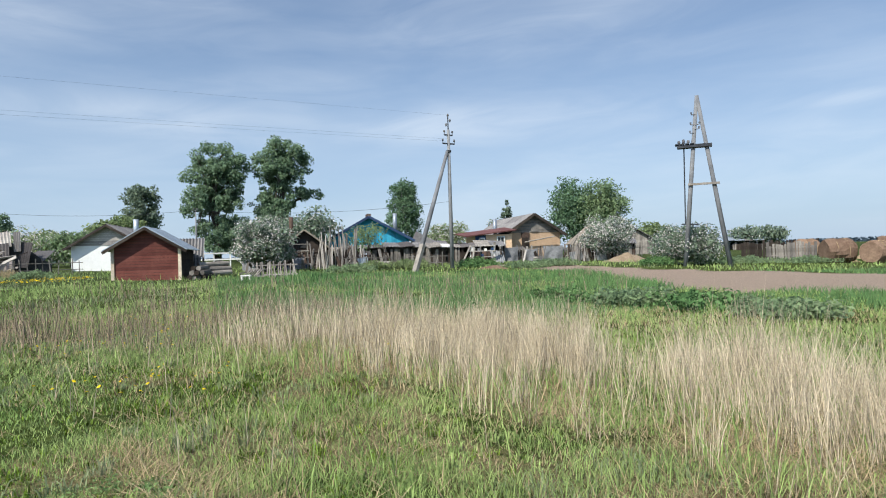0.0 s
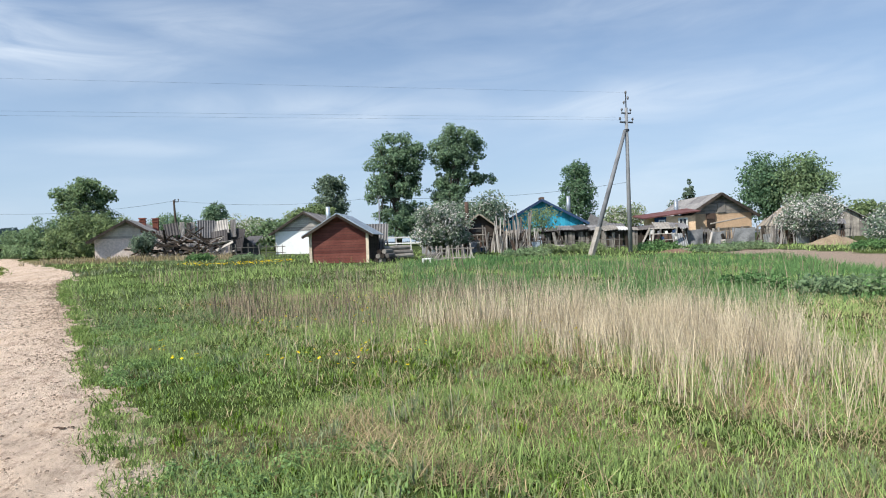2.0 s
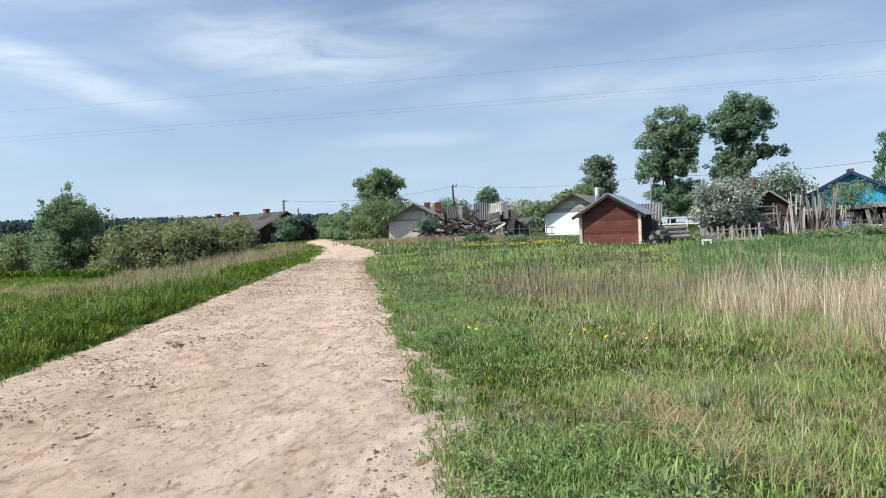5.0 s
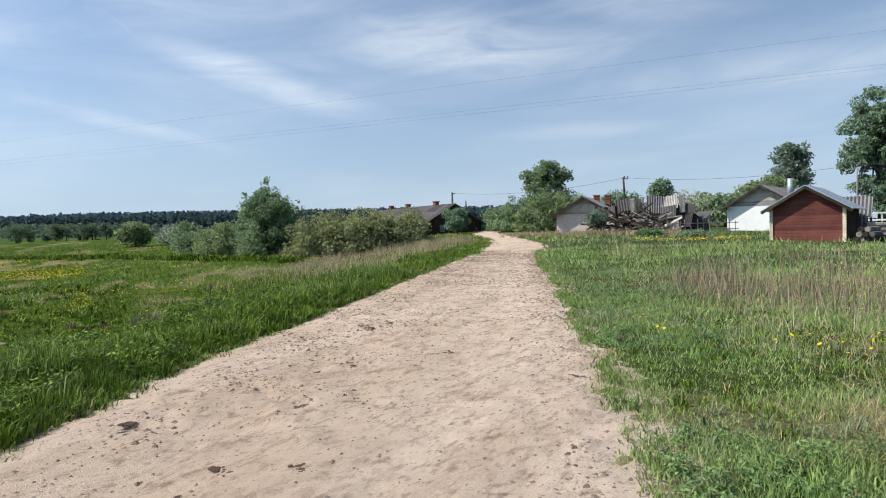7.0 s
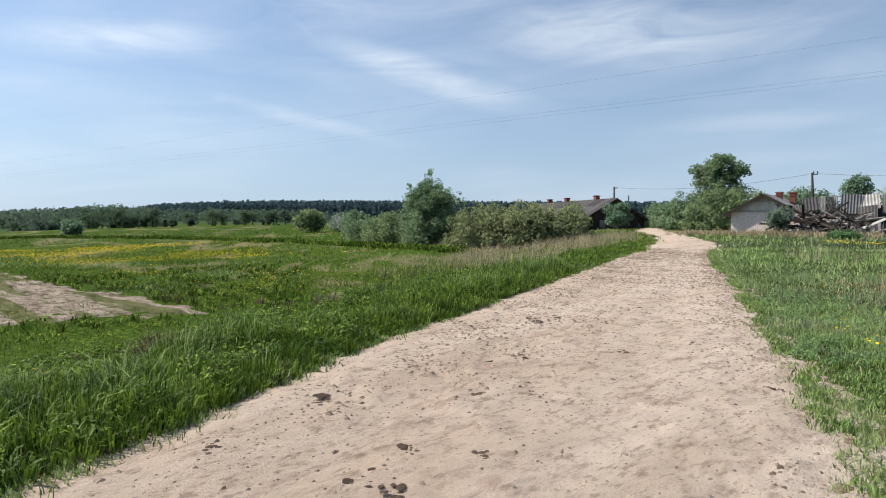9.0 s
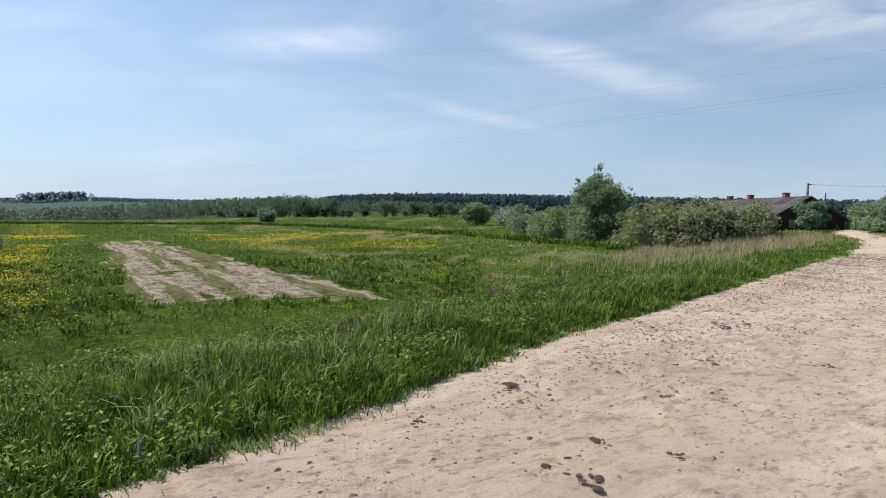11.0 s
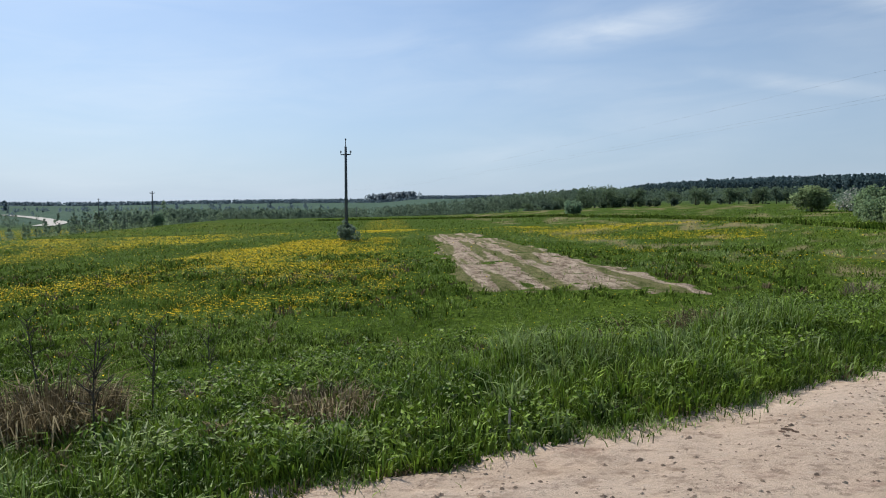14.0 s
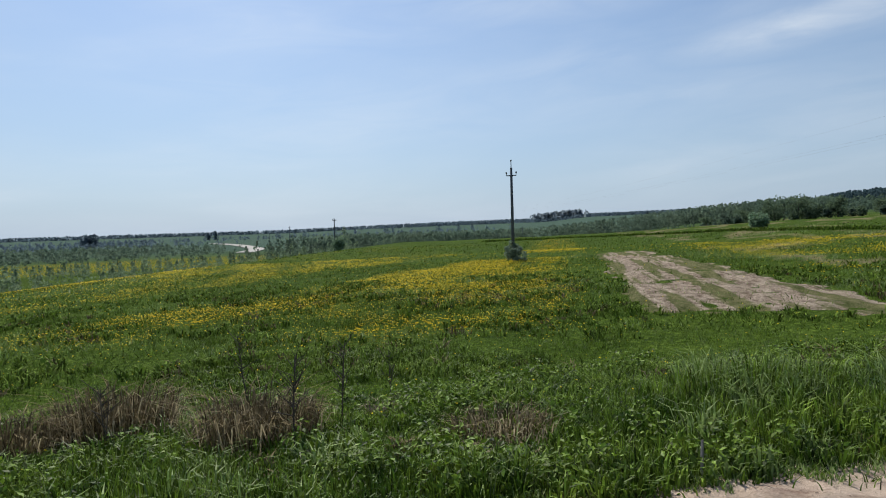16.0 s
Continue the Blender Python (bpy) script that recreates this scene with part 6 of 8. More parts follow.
# North-west along the road.
spires = [((dx, dy, z), (0.10, 0.10, h), 0.16) for dx, dy, z, h in ((-0.3, 0, 4.8, 0.7), (0.0, 0.2, 5.2, 0.6), (0.3, 0, 4.7, 0.6), (-0.7, 0, 4.4, 0.5), (0.7, 0.2, 4.3, 0.5), (-1.9, 0, 3.9, 0.8), (-1.7, 0.2, 3.5, 0.6), (2.0, 0, 3.6, 0.5), (2.9, 0, 3.2, 0.6), (1.3, 0, 3.9, 0.5), (3.2, 0.2, 2.9, 0.5))]
tree("shrub", -33.0, 31.7, 5.0, [crown_of(5.4, -1.2, 3.5, 0.5), ((0.1, 0, 3.0), (1.9, 1.6, 1.1), 0.45), ((0.0, 0, 4.0), (0.9, 0.9, 0.5), 0.35)] + spires, "leaf_mid", "dense tall dark green shrub with loose shoots on top", "shrub", 0.085, 30000, 0.14, seed=31, lumps=260, forks=14, trunk_top=0.8)
for k, (x, y, w, h, leaf) in enumerate(((-28.6, 31.9, 5.2, 3.0, "hedge_leaf"), (-26.0, 33.4, 5.4, 3.0, "hedge_leaf"), (-24.0, 35.2, 4.2, 2.7, "hedge_leaf"), (-27.2, 33.0, 4.6, 3.15, "hedge_leaf"), (-25.0, 34.4, 4.2, 2.95, "hedge_leaf"), (-36.2, 31.0, 4.4, 2.5, "leaf_light"), (-38.3, 31.6, 2.6, 2.0, "leaf_light"))):
    tree("shrub", x, y, h, [((0, 0, 0.2 * h), (w * 0.5, w * 0.42, 0.68 * h), 0.42), ((0, 0, 0.2 * h), (w * 0.30, w * 0.3, 0.5 * h), 0.5)], leaf, "broad light green thicket beside the field" if leaf == "hedge_leaf" else "green shrub at the field's edge", "shrub", 0.085, 16000, 0.07, seed=132 + k, group="thicket by the road", lumps=170)
tree("shrub", -40.6, 31.6, 2.4, [((0, 0, 0.6), (1.0, 1.0, 1.4), 0.42)], "leaf_mid", "round green bush at the field's edge", "shrub", 0.09, 8000, 0.08, seed=37, lumps=70)
tree("shrub", -48.0, 37.0, 3.0, [crown_of(2.6, 0.0, 2.8, 0.55)], "leaf_mid", "round dark green bush at the field's edge", "shrub", 0.13, 5000, 0.1, seed=38, lumps=36)
tree("shrub", -66.5, 45.0, 3.0, [crown_of(3.4, 0.0, 3.0, 0.6)], "leaf_light", "round light green bush beyond the field", "shrub", 0.16, 4500, 0.1, seed=39, lumps=36)
tree("shrub", -62.0, 47.0, 2.4, [crown_of(4.2, 0.0, 2.2, 0.6)], "leaf_grey", "pale blossoming shrub beyond the field", "shrub", 0.15, 4000, 0.1, blossom=0.4, seed=40)
tree("shrub", -90.6, 25.7, 2.2, [crown_of(2.5, 0.0, 2.1, 0.5)], "leaf_dark", "lone round bush standing on the field's edge", "shrub", 0.15, 3500, 0.1, seed=41)
tree("tree", -28.9, 74.6, 8.3, [((0.4, 0, 7.3), (1.8, 1.6, 1.1), 0.5), ((-1.2, 0, 6.3), (1.8, 1.6, 0.9), 0.5), ((1.8, 0, 6.2), (1.8, 1.6, 0.9), 0.5), ((0.2, 0, 5.2), (2.6, 2.0, 1.0), 0.5), ((0.4, 0, 3.4), (3.0, 2.4, 1.6), 0.6), ((0.0, 0, 1.6), (3.0, 2.4, 1.6), 0.6)], "leaf_mid", "broken-headed green tree where the road bends", leaf_size=0.14, leaves=22000, trunk=0.22, seed=42, lumps=230, forks=14)
for k, (x, y, w, h, leaf) in enumerate(((-22.6, 57.5, 6.0, 4.4, "leaf_light"), (-26.0, 59.5, 5.2, 3.9, "leaf_mid"), (-20.2, 57.5, 4.4, 3.9, "leaf_light"), (-31.5, 66.0, 3.6, 3.0, "leaf_mid"), (-28.6, 62.0, 4.0, 3.2, "leaf_mid"))):
    tree("shrub", x, y, h, [crown_of(w * 1.1, -0.7 * h, h, 0.5)], leaf, "green thicket at the bend of the road", "shrub", 0.12, 8000, 0.1, blossom=0.12 if leaf == "leaf_grey" else 0.0, seed=43 + k, group="thicket at the bend", lumps=75)
tree("tree", -24.0, 92.0, 5.2, [crown_of(7.5, 1.0, 5.1, 0.6)], "leaf_dark", "broad dark tree behind the ruined roof", leaf_size=0.16, leaves=6000, trunk=0.25, seed=48, lumps=120)
tree("tree", -17.5, 88.0, 6.4, [crown_of(3.7, 2.0, 6.3, 0.45)], "leaf_dark", "small round-headed tree behind the ruin", leaf_size=0.15, leaves=4500, trunk=0.2, seed=49, lumps=90)
tree("tree", -11.5, 80.0, 4.0, [crown_of(3.0, 0.8, 3.8, 0.7)], "leaf_light", "light green tree beyond the garden", leaf_size=0.18, leaves=2500, trunk=0.15, seed=50)
tree("juniper", -31.2, 56.0, 3.0, [crown_of(2.4, 0.0, 2.9, 0.5)], "leaf_dark", "dark green bush beside the log house", "shrub", 0.13, 4500, 0.1, seed=51)
tree("shrub", -13.2, 43.2, 1.9, [crown_of(1.6, 0.2, 1.9, 0.35)], "leaf_grey", "thin grey green shrub before the ruined wall", "shrub", 0.09, 1800, 0.04, seed=52, lumps=20)
tree("shrub", -46.3, -3.75, 1.3, [crown_of(2.6, -0.7, 1.25, 0.2), crown_of(1.0, 0.4, 1.7, 0.16)], "leaf_grey", "small twiggy bush at the foot of the pole", "shrub", 0.07, 2200, 0.03, bark="brown_stem", seed=53, lumps=26, forks=24)
tree("shrub", -116.5, -41.0, 3.2, [crown_of(2.6, 0.0, 3.2, 0.5)], "leaf_dark", "dark round bush beside the far pole", "shrub", 0.14, 2500, 0.08, seed=54)
for k, (x, y, w, h, leaf) in enumerate(((9.0, 32.4, 3.0, 0.55, "leaf_mid"), (13.6, 35.4, 2.6, 0.8, "leaf_light"), (16.9, 33.6, 2.6, 0.75, "leaf_dark"), (11.3, 35.6, 2.6, 0.7, "leaf_light"), (25.0, 27.6, 2.0, 0.6, "leaf_dark"), (21.6, 32.4, 3.6, 0.6, "leaf_mid"), (-6.2, 38.5, 2.0, 0.5, "leaf_mid"), (-9.0, 40.0, 1.6, 0.55, "leaf_dark"), (9.2, 13.6, 2.0, 0.4, "leaf_dark"), (10.3, 12.2, 2.2, 0.5, "leaf_mid"), (11.0, 10.6, 2.4, 0.36, "leaf_dark"), (11.2, 8.8, 2.2, 0.26, "leaf_mid"), (30.5, 27.0, 5.0, 0.55, "leaf_mid"), (33.5, 24.5, 4.6, 0.45, "leaf_mid"), (19.0, 31.6, 3.0, 0.5, "leaf_mid"))):
    h *= 0.72
    tree("weed_clump", x, y, h, [crown_of(w * 1.1, -0.15, h, 0.2)], "weed_green" if leaf == "leaf_dark" else leaf, "patch of rank green weeds", "weeds", 0.055, 3600, 0.02, seed=60 + k, group="weed patches", lumps=60, forks=3)


# ---- far woods and valley scrub ----
def belt(name, label, points, leaf, seed, tall, width, count, size, shape="round", per=26, even=0.55, foot=0.0, taper=None):
    """A far belt of trees along a line of (x, y) points: crowns of many small facets. even: the lowest tree's share of the tallest."""
    rng = np.random.default_rng(seed)
    pts = np.array(points, float)
    cum = np.r_[0, np.cumsum(np.hypot(*np.diff(pts, axis=0).T))]
    s = rng.uniform(0, cum[-1], count)
    x = np.interp(s, cum, pts[:, 0]) + np.clip(rng.normal(size=count), -1.7, 1.7) * width
    y = np.interp(s, cum, pts[:, 1]) + np.clip(rng.normal(size=count), -1.7, 1.7) * width
    h = tall * rng.uniform(even, 1.08, count)
    if taper:
        h = h * np.interp(np.degrees(np.arctan2(-x, y)), *taper)
    z = height(x, y)
    n = count * per
    i = np.repeat(np.arange(count), per)
    u = rng.random(n)
    ang = rng.uniform(0, 2 * np.pi, n)
    if shape == "spruce":
        rad = 0.16 * h[i] * (1.02 - u) ** 0.8 * rng.uniform(0.6, 1.1, n)
    elif shape == "sapling":
        rad = rng.uniform(0.16, 0.30, count)[i] * h[i] * np.sin(np.pi * np.clip(0.08 + 0.9 * u ** 0.85, 0, 1)) ** 0.9 * rng.uniform(0.15, 1.1, n)
    else:
        rad = 0.42 * h[i] * np.sin(np.pi * np.clip(0.12 + 0.85 * u, 0, 1)) ** 0.8 * rng.uniform(0.3, 1.1, n)
    at = np.stack([x[i] + rad * np.cos(ang), y[i] + rad * np.sin(ang), z[i] + h[i] * (foot + 0.02 + (0.96 - foot) * u)], 1)
    normal = np.stack([np.cos(ang), np.sin(ang), 0.6 * np.ones(n)], 1) + rng.normal(size=(n, 3)) * 0.5
    normal /= np.linalg.norm(normal, axis=1)[:, None]
    side = np.cross(normal, rng.normal(size=(n, 3)))
    side /= np.linalg.norm(side, axis=1)[:, None] + 1e-9
    other = np.cross(normal, side)
    sz = (size * h[i] * rng.uniform(0.6, 1.3, n))[:, None]
    p = np.stack([at - side * sz, at + other * sz, at + side * sz, at - other * sz], 1).reshape(-1, 3)
    k = np.arange(n)[:, None] * 4
    ob = new(name, triangles(name, p, np.concatenate([k + [0, 1, 2], k + [0, 2, 3]]), leaf))
    return tagged(ob, label, "woods", kind="stuff")


def ring(a0, a1, r0, r1, n=8):
    """Points from bearing a0 to a1 (degrees to the left of +y) while the distance goes from r0 to r1."""
    return [(-math.sin(radians(a0 + (a1 - a0) * k / n)) * (r0 + (r1 - r0) * k / n), math.cos(radians(a0 + (a1 - a0) * k / n)) * (r0 + (r1 - r0) * k / n)) for k in range(n + 1)]


# The forest sinks towards its western end: bearing, share of its height.
TAPER = ((12, 48, 57, 63, 67.5, 69, 70.2), (0.90, 0.89, 0.84, 0.76, 0.62, 0.52, 0.36))
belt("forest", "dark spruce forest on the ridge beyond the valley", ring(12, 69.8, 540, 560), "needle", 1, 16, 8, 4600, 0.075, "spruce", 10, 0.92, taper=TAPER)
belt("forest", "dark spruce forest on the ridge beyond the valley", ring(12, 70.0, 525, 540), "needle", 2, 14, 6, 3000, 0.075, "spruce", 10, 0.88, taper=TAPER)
belt("far_grove", "green deciduous trees at the end of the forest", ring(68.5, 74, 500, 480), "far_leaf", 22, 6.5, 8, 160, 0.11, even=0.6, per=34)
belt("far_grove", "low green trees below the forest", ring(54, 80, 330, 350), "far_leaf", 3, 6.0, 12, 620, 0.09, even=0.4)
belt("far_grove", "young grey green birch wood in the valley", ring(72, 112, 330, 320), "far_leaf", 5, 7.4, 9, 1500, 0.06, even=0.82, per=20)
belt("far_grove", "young grey green birch wood in the valley", ring(98, 113, 320, 245), "far_leaf", 6, 6.6, 12, 420, 0.075, "sapling", 40, 0.6)
belt("valley_scrub", "green scrub spread over the valley", ring(121, 150, 330, 300), "far_leaf", 61, 4.0, 18, 420, 0.11)
belt("valley_scrub", "green scrub spread over the valley", ring(121.5, 150, 420, 400), "far_leaf", 62, 4.5, 22, 420, 0.11)
belt("valley_scrub", "green scrub spread over the valley", ring(121.5, 150, 600, 560), "hazed_wood", 63, 5.0, 24, 220, 0.13)
belt("valley_scrub", "dark thickets on the far plain", ring(96, 150, 900, 860), "hazed_wood", 64, 5.0, 40, 330, 0.14)
belt("saplings", "thin feathery saplings below the field's edge", ring(111, 150, 150, 118), "sapling_leaf", 7, 5.4, 9, 110, 0.034, "sapling", 150, 0.55)
belt("saplings", "thin feathery saplings below the field's edge", ring(108, 150, 215, 165), "sapling_leaf", 71, 4.2, 12, 130, 0.05, "sapling", 80, 0.5)
belt("saplings", "low shrubs below the field's edge", ring(106, 150, 128, 108), "sapling_leaf", 72, 1.9, 6, 180, 0.07, per=40)
belt("edge_scrub", "low dark shrubs along the field's far edge", ring(76, 106, 146, 138), "far_leaf", 73, 0.9, 1.2, 190, 0.14, even=0.3)
# The blue of these horizon belts is haze painted into their material.
belt("far_woods", "woods along the horizon tinted with painted blue haze", ring(60, 172, 2350, 2350, 24), "hazed_wood", 8, 11, 40, 3600, 0.30, even=0.88, per=7)
belt("far_woods", "woods along the horizon tinted with painted blue haze", ring(66, 104, 1900, 1900, 20), "hazed_wood", 9, 9, 60, 900, 0.25, even=0.6, per=14)
belt("far_copse", "copse on the horizon tinted with painted pale blue haze", ring(87.5, 91.3, 2200, 2200), "hazed_copse_leaf", 10, 26, 14, 110, 0.2, even=0.88, per=14)
belt("far_trees", "group of far trees on the plain", ring(127.7, 129.2, 690, 690), "hazed_wood", 14, 11.5, 3, 9, 0.10, even=0.5, per=90)
belt("far_trees", "group of far trees on the plain", ring(125.6, 128.6, 700, 690), "hazed_wood", 15, 5, 3, 24, 0.15)
belt("far_trees", "far trees standing up on the plain", ring(119.2, 120.6, 1000, 1000), "hazed_wood", 16, 12, 3, 5, 0.10, even=0.7, per=80)
belt("far_trees", "far trees standing up on the plain", ring(96, 116, 1000, 1050), "hazed_wood", 17, 10, 25, 16, 0.11, even=0.4, per=60)
belt("far_woods", "dark woods beyond the village", ring(-70, -40, 900, 1000), "hazed_wood", 12, 6.5, 15, 1300, 0.2, even=0.8, per=8)
belt("far_woods", "dark woods beyond the village", ring(-45, 16, 1300, 1300), "hazed_wood", 13, 8, 15, 2200, 0.2, even=0.8, per=8)
# The round trees of the grove.
grove = random.Random(77)
for k in range(46):
    tall_one = k < 5
    bearing = (71.9, 70.9, 72.9, 69.3, 68.3)[k] if tall_one else 57 + 21 * (k - 5) / 40 + grove.uniform(-0.7, 0.7)
    far = 212 + grove.uniform(-12, 22)
    tall = (9.4, 8.8, 7.6, 8.2, 6.8)[k] if tall_one else grove.uniform(2.8, 6.2)
    w = tall * (0.85 if tall_one else grove.uniform(0.8, 1.3))
    gx, gy = -math.sin(radians(bearing)) * far, math.cos(radians(bearing)) * far
    tree("grove_tree", gx, gy, tall, [crown_of(w, 0.02 * tall, tall, 0.16 * tall)], "grove_leaf" if k % 3 else "far_leaf", "round green tree in the grove beyond the field", leaf_size=0.30, leaves=1000 if tall_one else 600, trunk=0.15, seed=400 + k, group="grove beyond the field", lumps=24, forks=3)
tree("grove_tree", -198.0, 23.7, 4.6, [crown_of(4.0, 0.0, 4.4, 0.7)], "far_leaf", "dark round tree before the birch wood", leaf_size=0.3, leaves=900, trunk=0.15, seed=440)


def valley_road():
    """A pale road that winds through the valley."""
    line = np.array(ring(119.6, 117.6, 640, 510, 4) + ring(117.1, 116.1, 470, 385, 4) + ring(116.3, 117.1, 358, 322, 4))
    ahead = np.gradient(line, axis=0)
    ahead /= np.linalg.norm(ahead, axis=1)[:, None]
    edge = np.stack([-ahead[:, 1], ahead[:, 0]], 1) * 4.5
    left, right = line + edge, line - edge
    xy = np.stack([left, right], 1).reshape(-1, 2)
    p = np.c_[xy, height(xy[:, 0], xy[:, 1]) + 0.4]
    k = np.arange(len(line) - 1)[:, None] * 2
    ob = new("road", triangles("road", p, np.concatenate([k + [0, 1, 3], k + [0, 3, 2]]), "valley_sand"))
    return tagged(ob, "pale winding road far down in the valley", "road", kind="structure")


valley_road()

# ---- grass, reed and flowers ----
def blades(name, rng, x, y, tall, width, lean, mat, label, bend=0.5, joints=2, category="grass", lift=0.0, heading=None):
    """Grass blades rooted at x, y: each a tapering strip that bends over."""
    n = len(x)
    z = height(x, y) + lift - 0.01
    h = tall * rng.uniform(0.55, 1.15, n)
    face = rng.uniform(0, 2 * np.pi, n)
    over = rng.uniform(0, 2 * np.pi, n) if heading is None else heading + rng.normal(size=n) * 0.7
    tip = lean * h * rng.uniform(0.2, 1.3, n)
    w = width * rng.uniform(0.6, 1.3, n)
    sx, sy = np.cos(face) * w / 2, np.sin(face) * w / 2
    dx, dy = np.cos(over) * tip, np.sin(over) * tip
    root = np.stack([x, y, z], 1)
    side = np.stack([sx, sy, np.zeros(n)], 1)
    end = root + np.stack([dx, dy, h * np.sqrt(np.clip(1 - (0.5 * tip / h) ** 2, 0.2, 1))], 1)
    if joints == 1:
        p = np.stack([root - side, root + side, end], 1).reshape(-1, 3)
        f = np.arange(n * 3).reshape(-1, 3)
    else:
        mid = root + np.stack([dx * (0.5 - 0.35 * bend), dy * (0.5 - 0.35 * bend), (end - root)[:, 2] * (0.5 + 0.14 * bend)], 1)
        p = np.stack([root - side, root + side, mid - side * 0.8, mid + side * 0.8, end], 1).reshape(-1, 3)
        k = np.arange(n)[:, None] * 5
        f = np.concatenate([k + [0, 1, 3], k + [0, 3, 2], k + [2, 3, 4]])
    ob = new(name, triangles(name, p, f, mat))
    return tagged(ob, label, category, kind="stuff")


def scatter(rng, n, a0, a1, r0, r1):
    """Spots spread evenly over the ring between two bearings and two distances from the road's edge."""
    a = np.radians(rng.uniform(a0, a1, n))
    r = np.sqrt(rng.uniform(r0 * r0, r1 * r1, n))
    return -np.sin(a) * r, np.cos(a) * r


def road_gap(x, y):
    """Distance outside the road's border; below 0 on the road."""
    return np.abs(x - road_mid(y)) - road_half(y) - edge_wobble(x, y)


def keep(rng, x, y, chance):
    k = rng.random(len(x)) < chance
    return x[k], y[k]


rng = np.random.default_rng(5)


def off_bare(x, y):
    return (1 - plough_mask(x, y)) * (1 - 0.85 * patch_mask(x, y)) * (rng.random(len(x)) < sstep(-0.45, 0.25, road_gap(x, y)) ** 2)


def tussocks(name, cx, cy, per, radius, tall, width, mat, label, droop=0.5, category="grass", fan=0.9):
    """Tufts at cx, cy: blades that rise from a small foot, fan outwards and arch over."""
    n = len(cx)
    i = np.repeat(np.arange(n), per)
    m = len(i)
    a = rng.uniform(0, 2 * np.pi, m)
    q = np.sqrt(rng.random(m))
    radius, tall = np.broadcast_to(radius, (n,))[i], np.broadcast_to(tall, (n,))[i]
    x, y = cx[i] + radius * 0.6 * q * np.cos(a), cy[i] + radius * 0.6 * q * np.sin(a)
    out = a + rng.normal(size=m) * 0.8
    h = tall * rng.uniform(0.3, 1.15, m) * (1.05 - 0.35 * q)
    reach = fan * h * rng.uniform(0.15, 1.0, m)
    face = out + np.pi / 2 + rng.normal(size=m) * 0.5
    w = width * rng.uniform(0.6, 1.3, m)
    side = np.stack([np.cos(face) * w / 2, np.sin(face) * w / 2, np.zeros(m)], 1)
    root = np.stack([x, y, height(x, y) - 0.015], 1)
    fall = droop * rng.uniform(0.2, 1.1, m)
    step = lambda along, up: root + np.stack([np.cos(out) * reach * along, np.sin(out) * reach * along, h * up], 1)
    high, end = step(0.38, 0.72 - 0.08 * fall), step(1.0, 1.0 - 0.55 * fall)
    p = np.stack([root - side, root + side, high - side * 0.85, high + side * 0.85, end], 1).reshape(-1, 3)
    k = np.arange(m)[:, None] * 5
    f = np.concatenate([k + [0, 1, 3], k + [0, 3, 2], k + [2, 3, 4]])
    return tagged(new(name, triangles(name, p, f, mat)), label, category, kind="stuff")


# East of the road: short meadow, thinner with distance.
for r0, r1, n, tall, width, joints in ((3.0, 6.5, 65000, 0.085, 0.007, 2), (6.5, 11, 65000, 0.10, 0.010, 2), (11, 18, 70000, 0.14, 0.018, 1), (18, 30, 55000, 0.16, 0.034, 1), (30, 46, 18000, 0.2, 0.06, 1)):
    x, y = scatter(rng, n, -68, 36, r0, r1)
    tuft = sstep(0.25, 0.65, vnoise(x, y, 0.55, 91))
    x, y = keep(rng, x, y, off_bare(x, y) * (0.30 + 0.7 * tuft) * (1 - 0.45 * dry_mask(x, y)) * (x > road_mid(y)))
    kind = vnoise(x, y, 3.0, 92) + 0.35 * (rng.random(len(x)) - 0.5)
    for pick, mat, label in ((kind < 0.74, "grass", "short green meadow grass"), (kind >= 0.74, "pale_grass", "grey green meadow grass")):
        blades("meadow_grass", rng, x[pick], y[pick], tall * (0.5 + 1.3 * vnoise(x[pick], y[pick], 0.7, 93) ** 1.5), width, 0.75, mat, label, joints=joints)
# Denser tufts in the meadow, in drifts.
for count, mat, low, high, size, label, seed in ((1000, "grass", 0.07, 0.20, 0.5, "green grass tufts in the meadow", 120), (560, "lush_grass", 0.06, 0.17, 0.9, "lush green tufts in the meadow", 121), (300, "pale_grass", 0.10, 0.24, 0.6, "pale seeding grass tufts in the meadow", 122), (260, "brown_grass", 0.05, 0.14, 0.7, "dry brown tufts in the meadow", 123)):
    x, y = scatter(rng, 5 * count, -66, 34, 3.2, 12.5)
    drift = vnoise(x, y, 1.6, seed)
    x, y = keep(rng, x, y, (road_gap(x, y) > 0.05) * (x > road_mid(y)) * sstep(0.42, 0.66, drift) * (1 - 0.6 * reed_mask(x, y)))
    x, y = x[:count], y[:count]
    tussocks("meadow_tuft", x, y, 26, 0.15, low + (high - low) * vnoise(x, y, 0.9, seed + 5) ** 1.3, 0.0055 + 0.0006 * np.hypot(x, y).mean(), mat, label, 0.45)
# Trodden short grass where the path begins, and sparse grass creeping over the road's edges.
x, y = scatter(rng, 26000, -180, 180, 0.2, 3.2)
x, y = keep(rng, x, y, (road_gap(x, y) > -0.05) * (0.4 + 0.6 * vnoise(x, y, 0.4, 117)))
blades("meadow_grass", rng, x, y, 0.055, 0.008, 0.9, "grass", "short trodden meadow grass", joints=1)
s = rng.uniform(-6, 26, 52000)
side = np.where(rng.random(len(s)) < 0.5, -1, 1)
x, y = road_mid(s) + side * (road_half(s) + rng.normal(size=len(s)) * np.where(side > 0, 0.10, 0.18)), s
x, y = keep(rng, x, y, sstep(-0.35, 0.1, road_gap(x, y)) * sstep(0.3, 0.65, vnoise(x, y, 0.25, 118)) * (np.hypot(x, y) > 2.2))
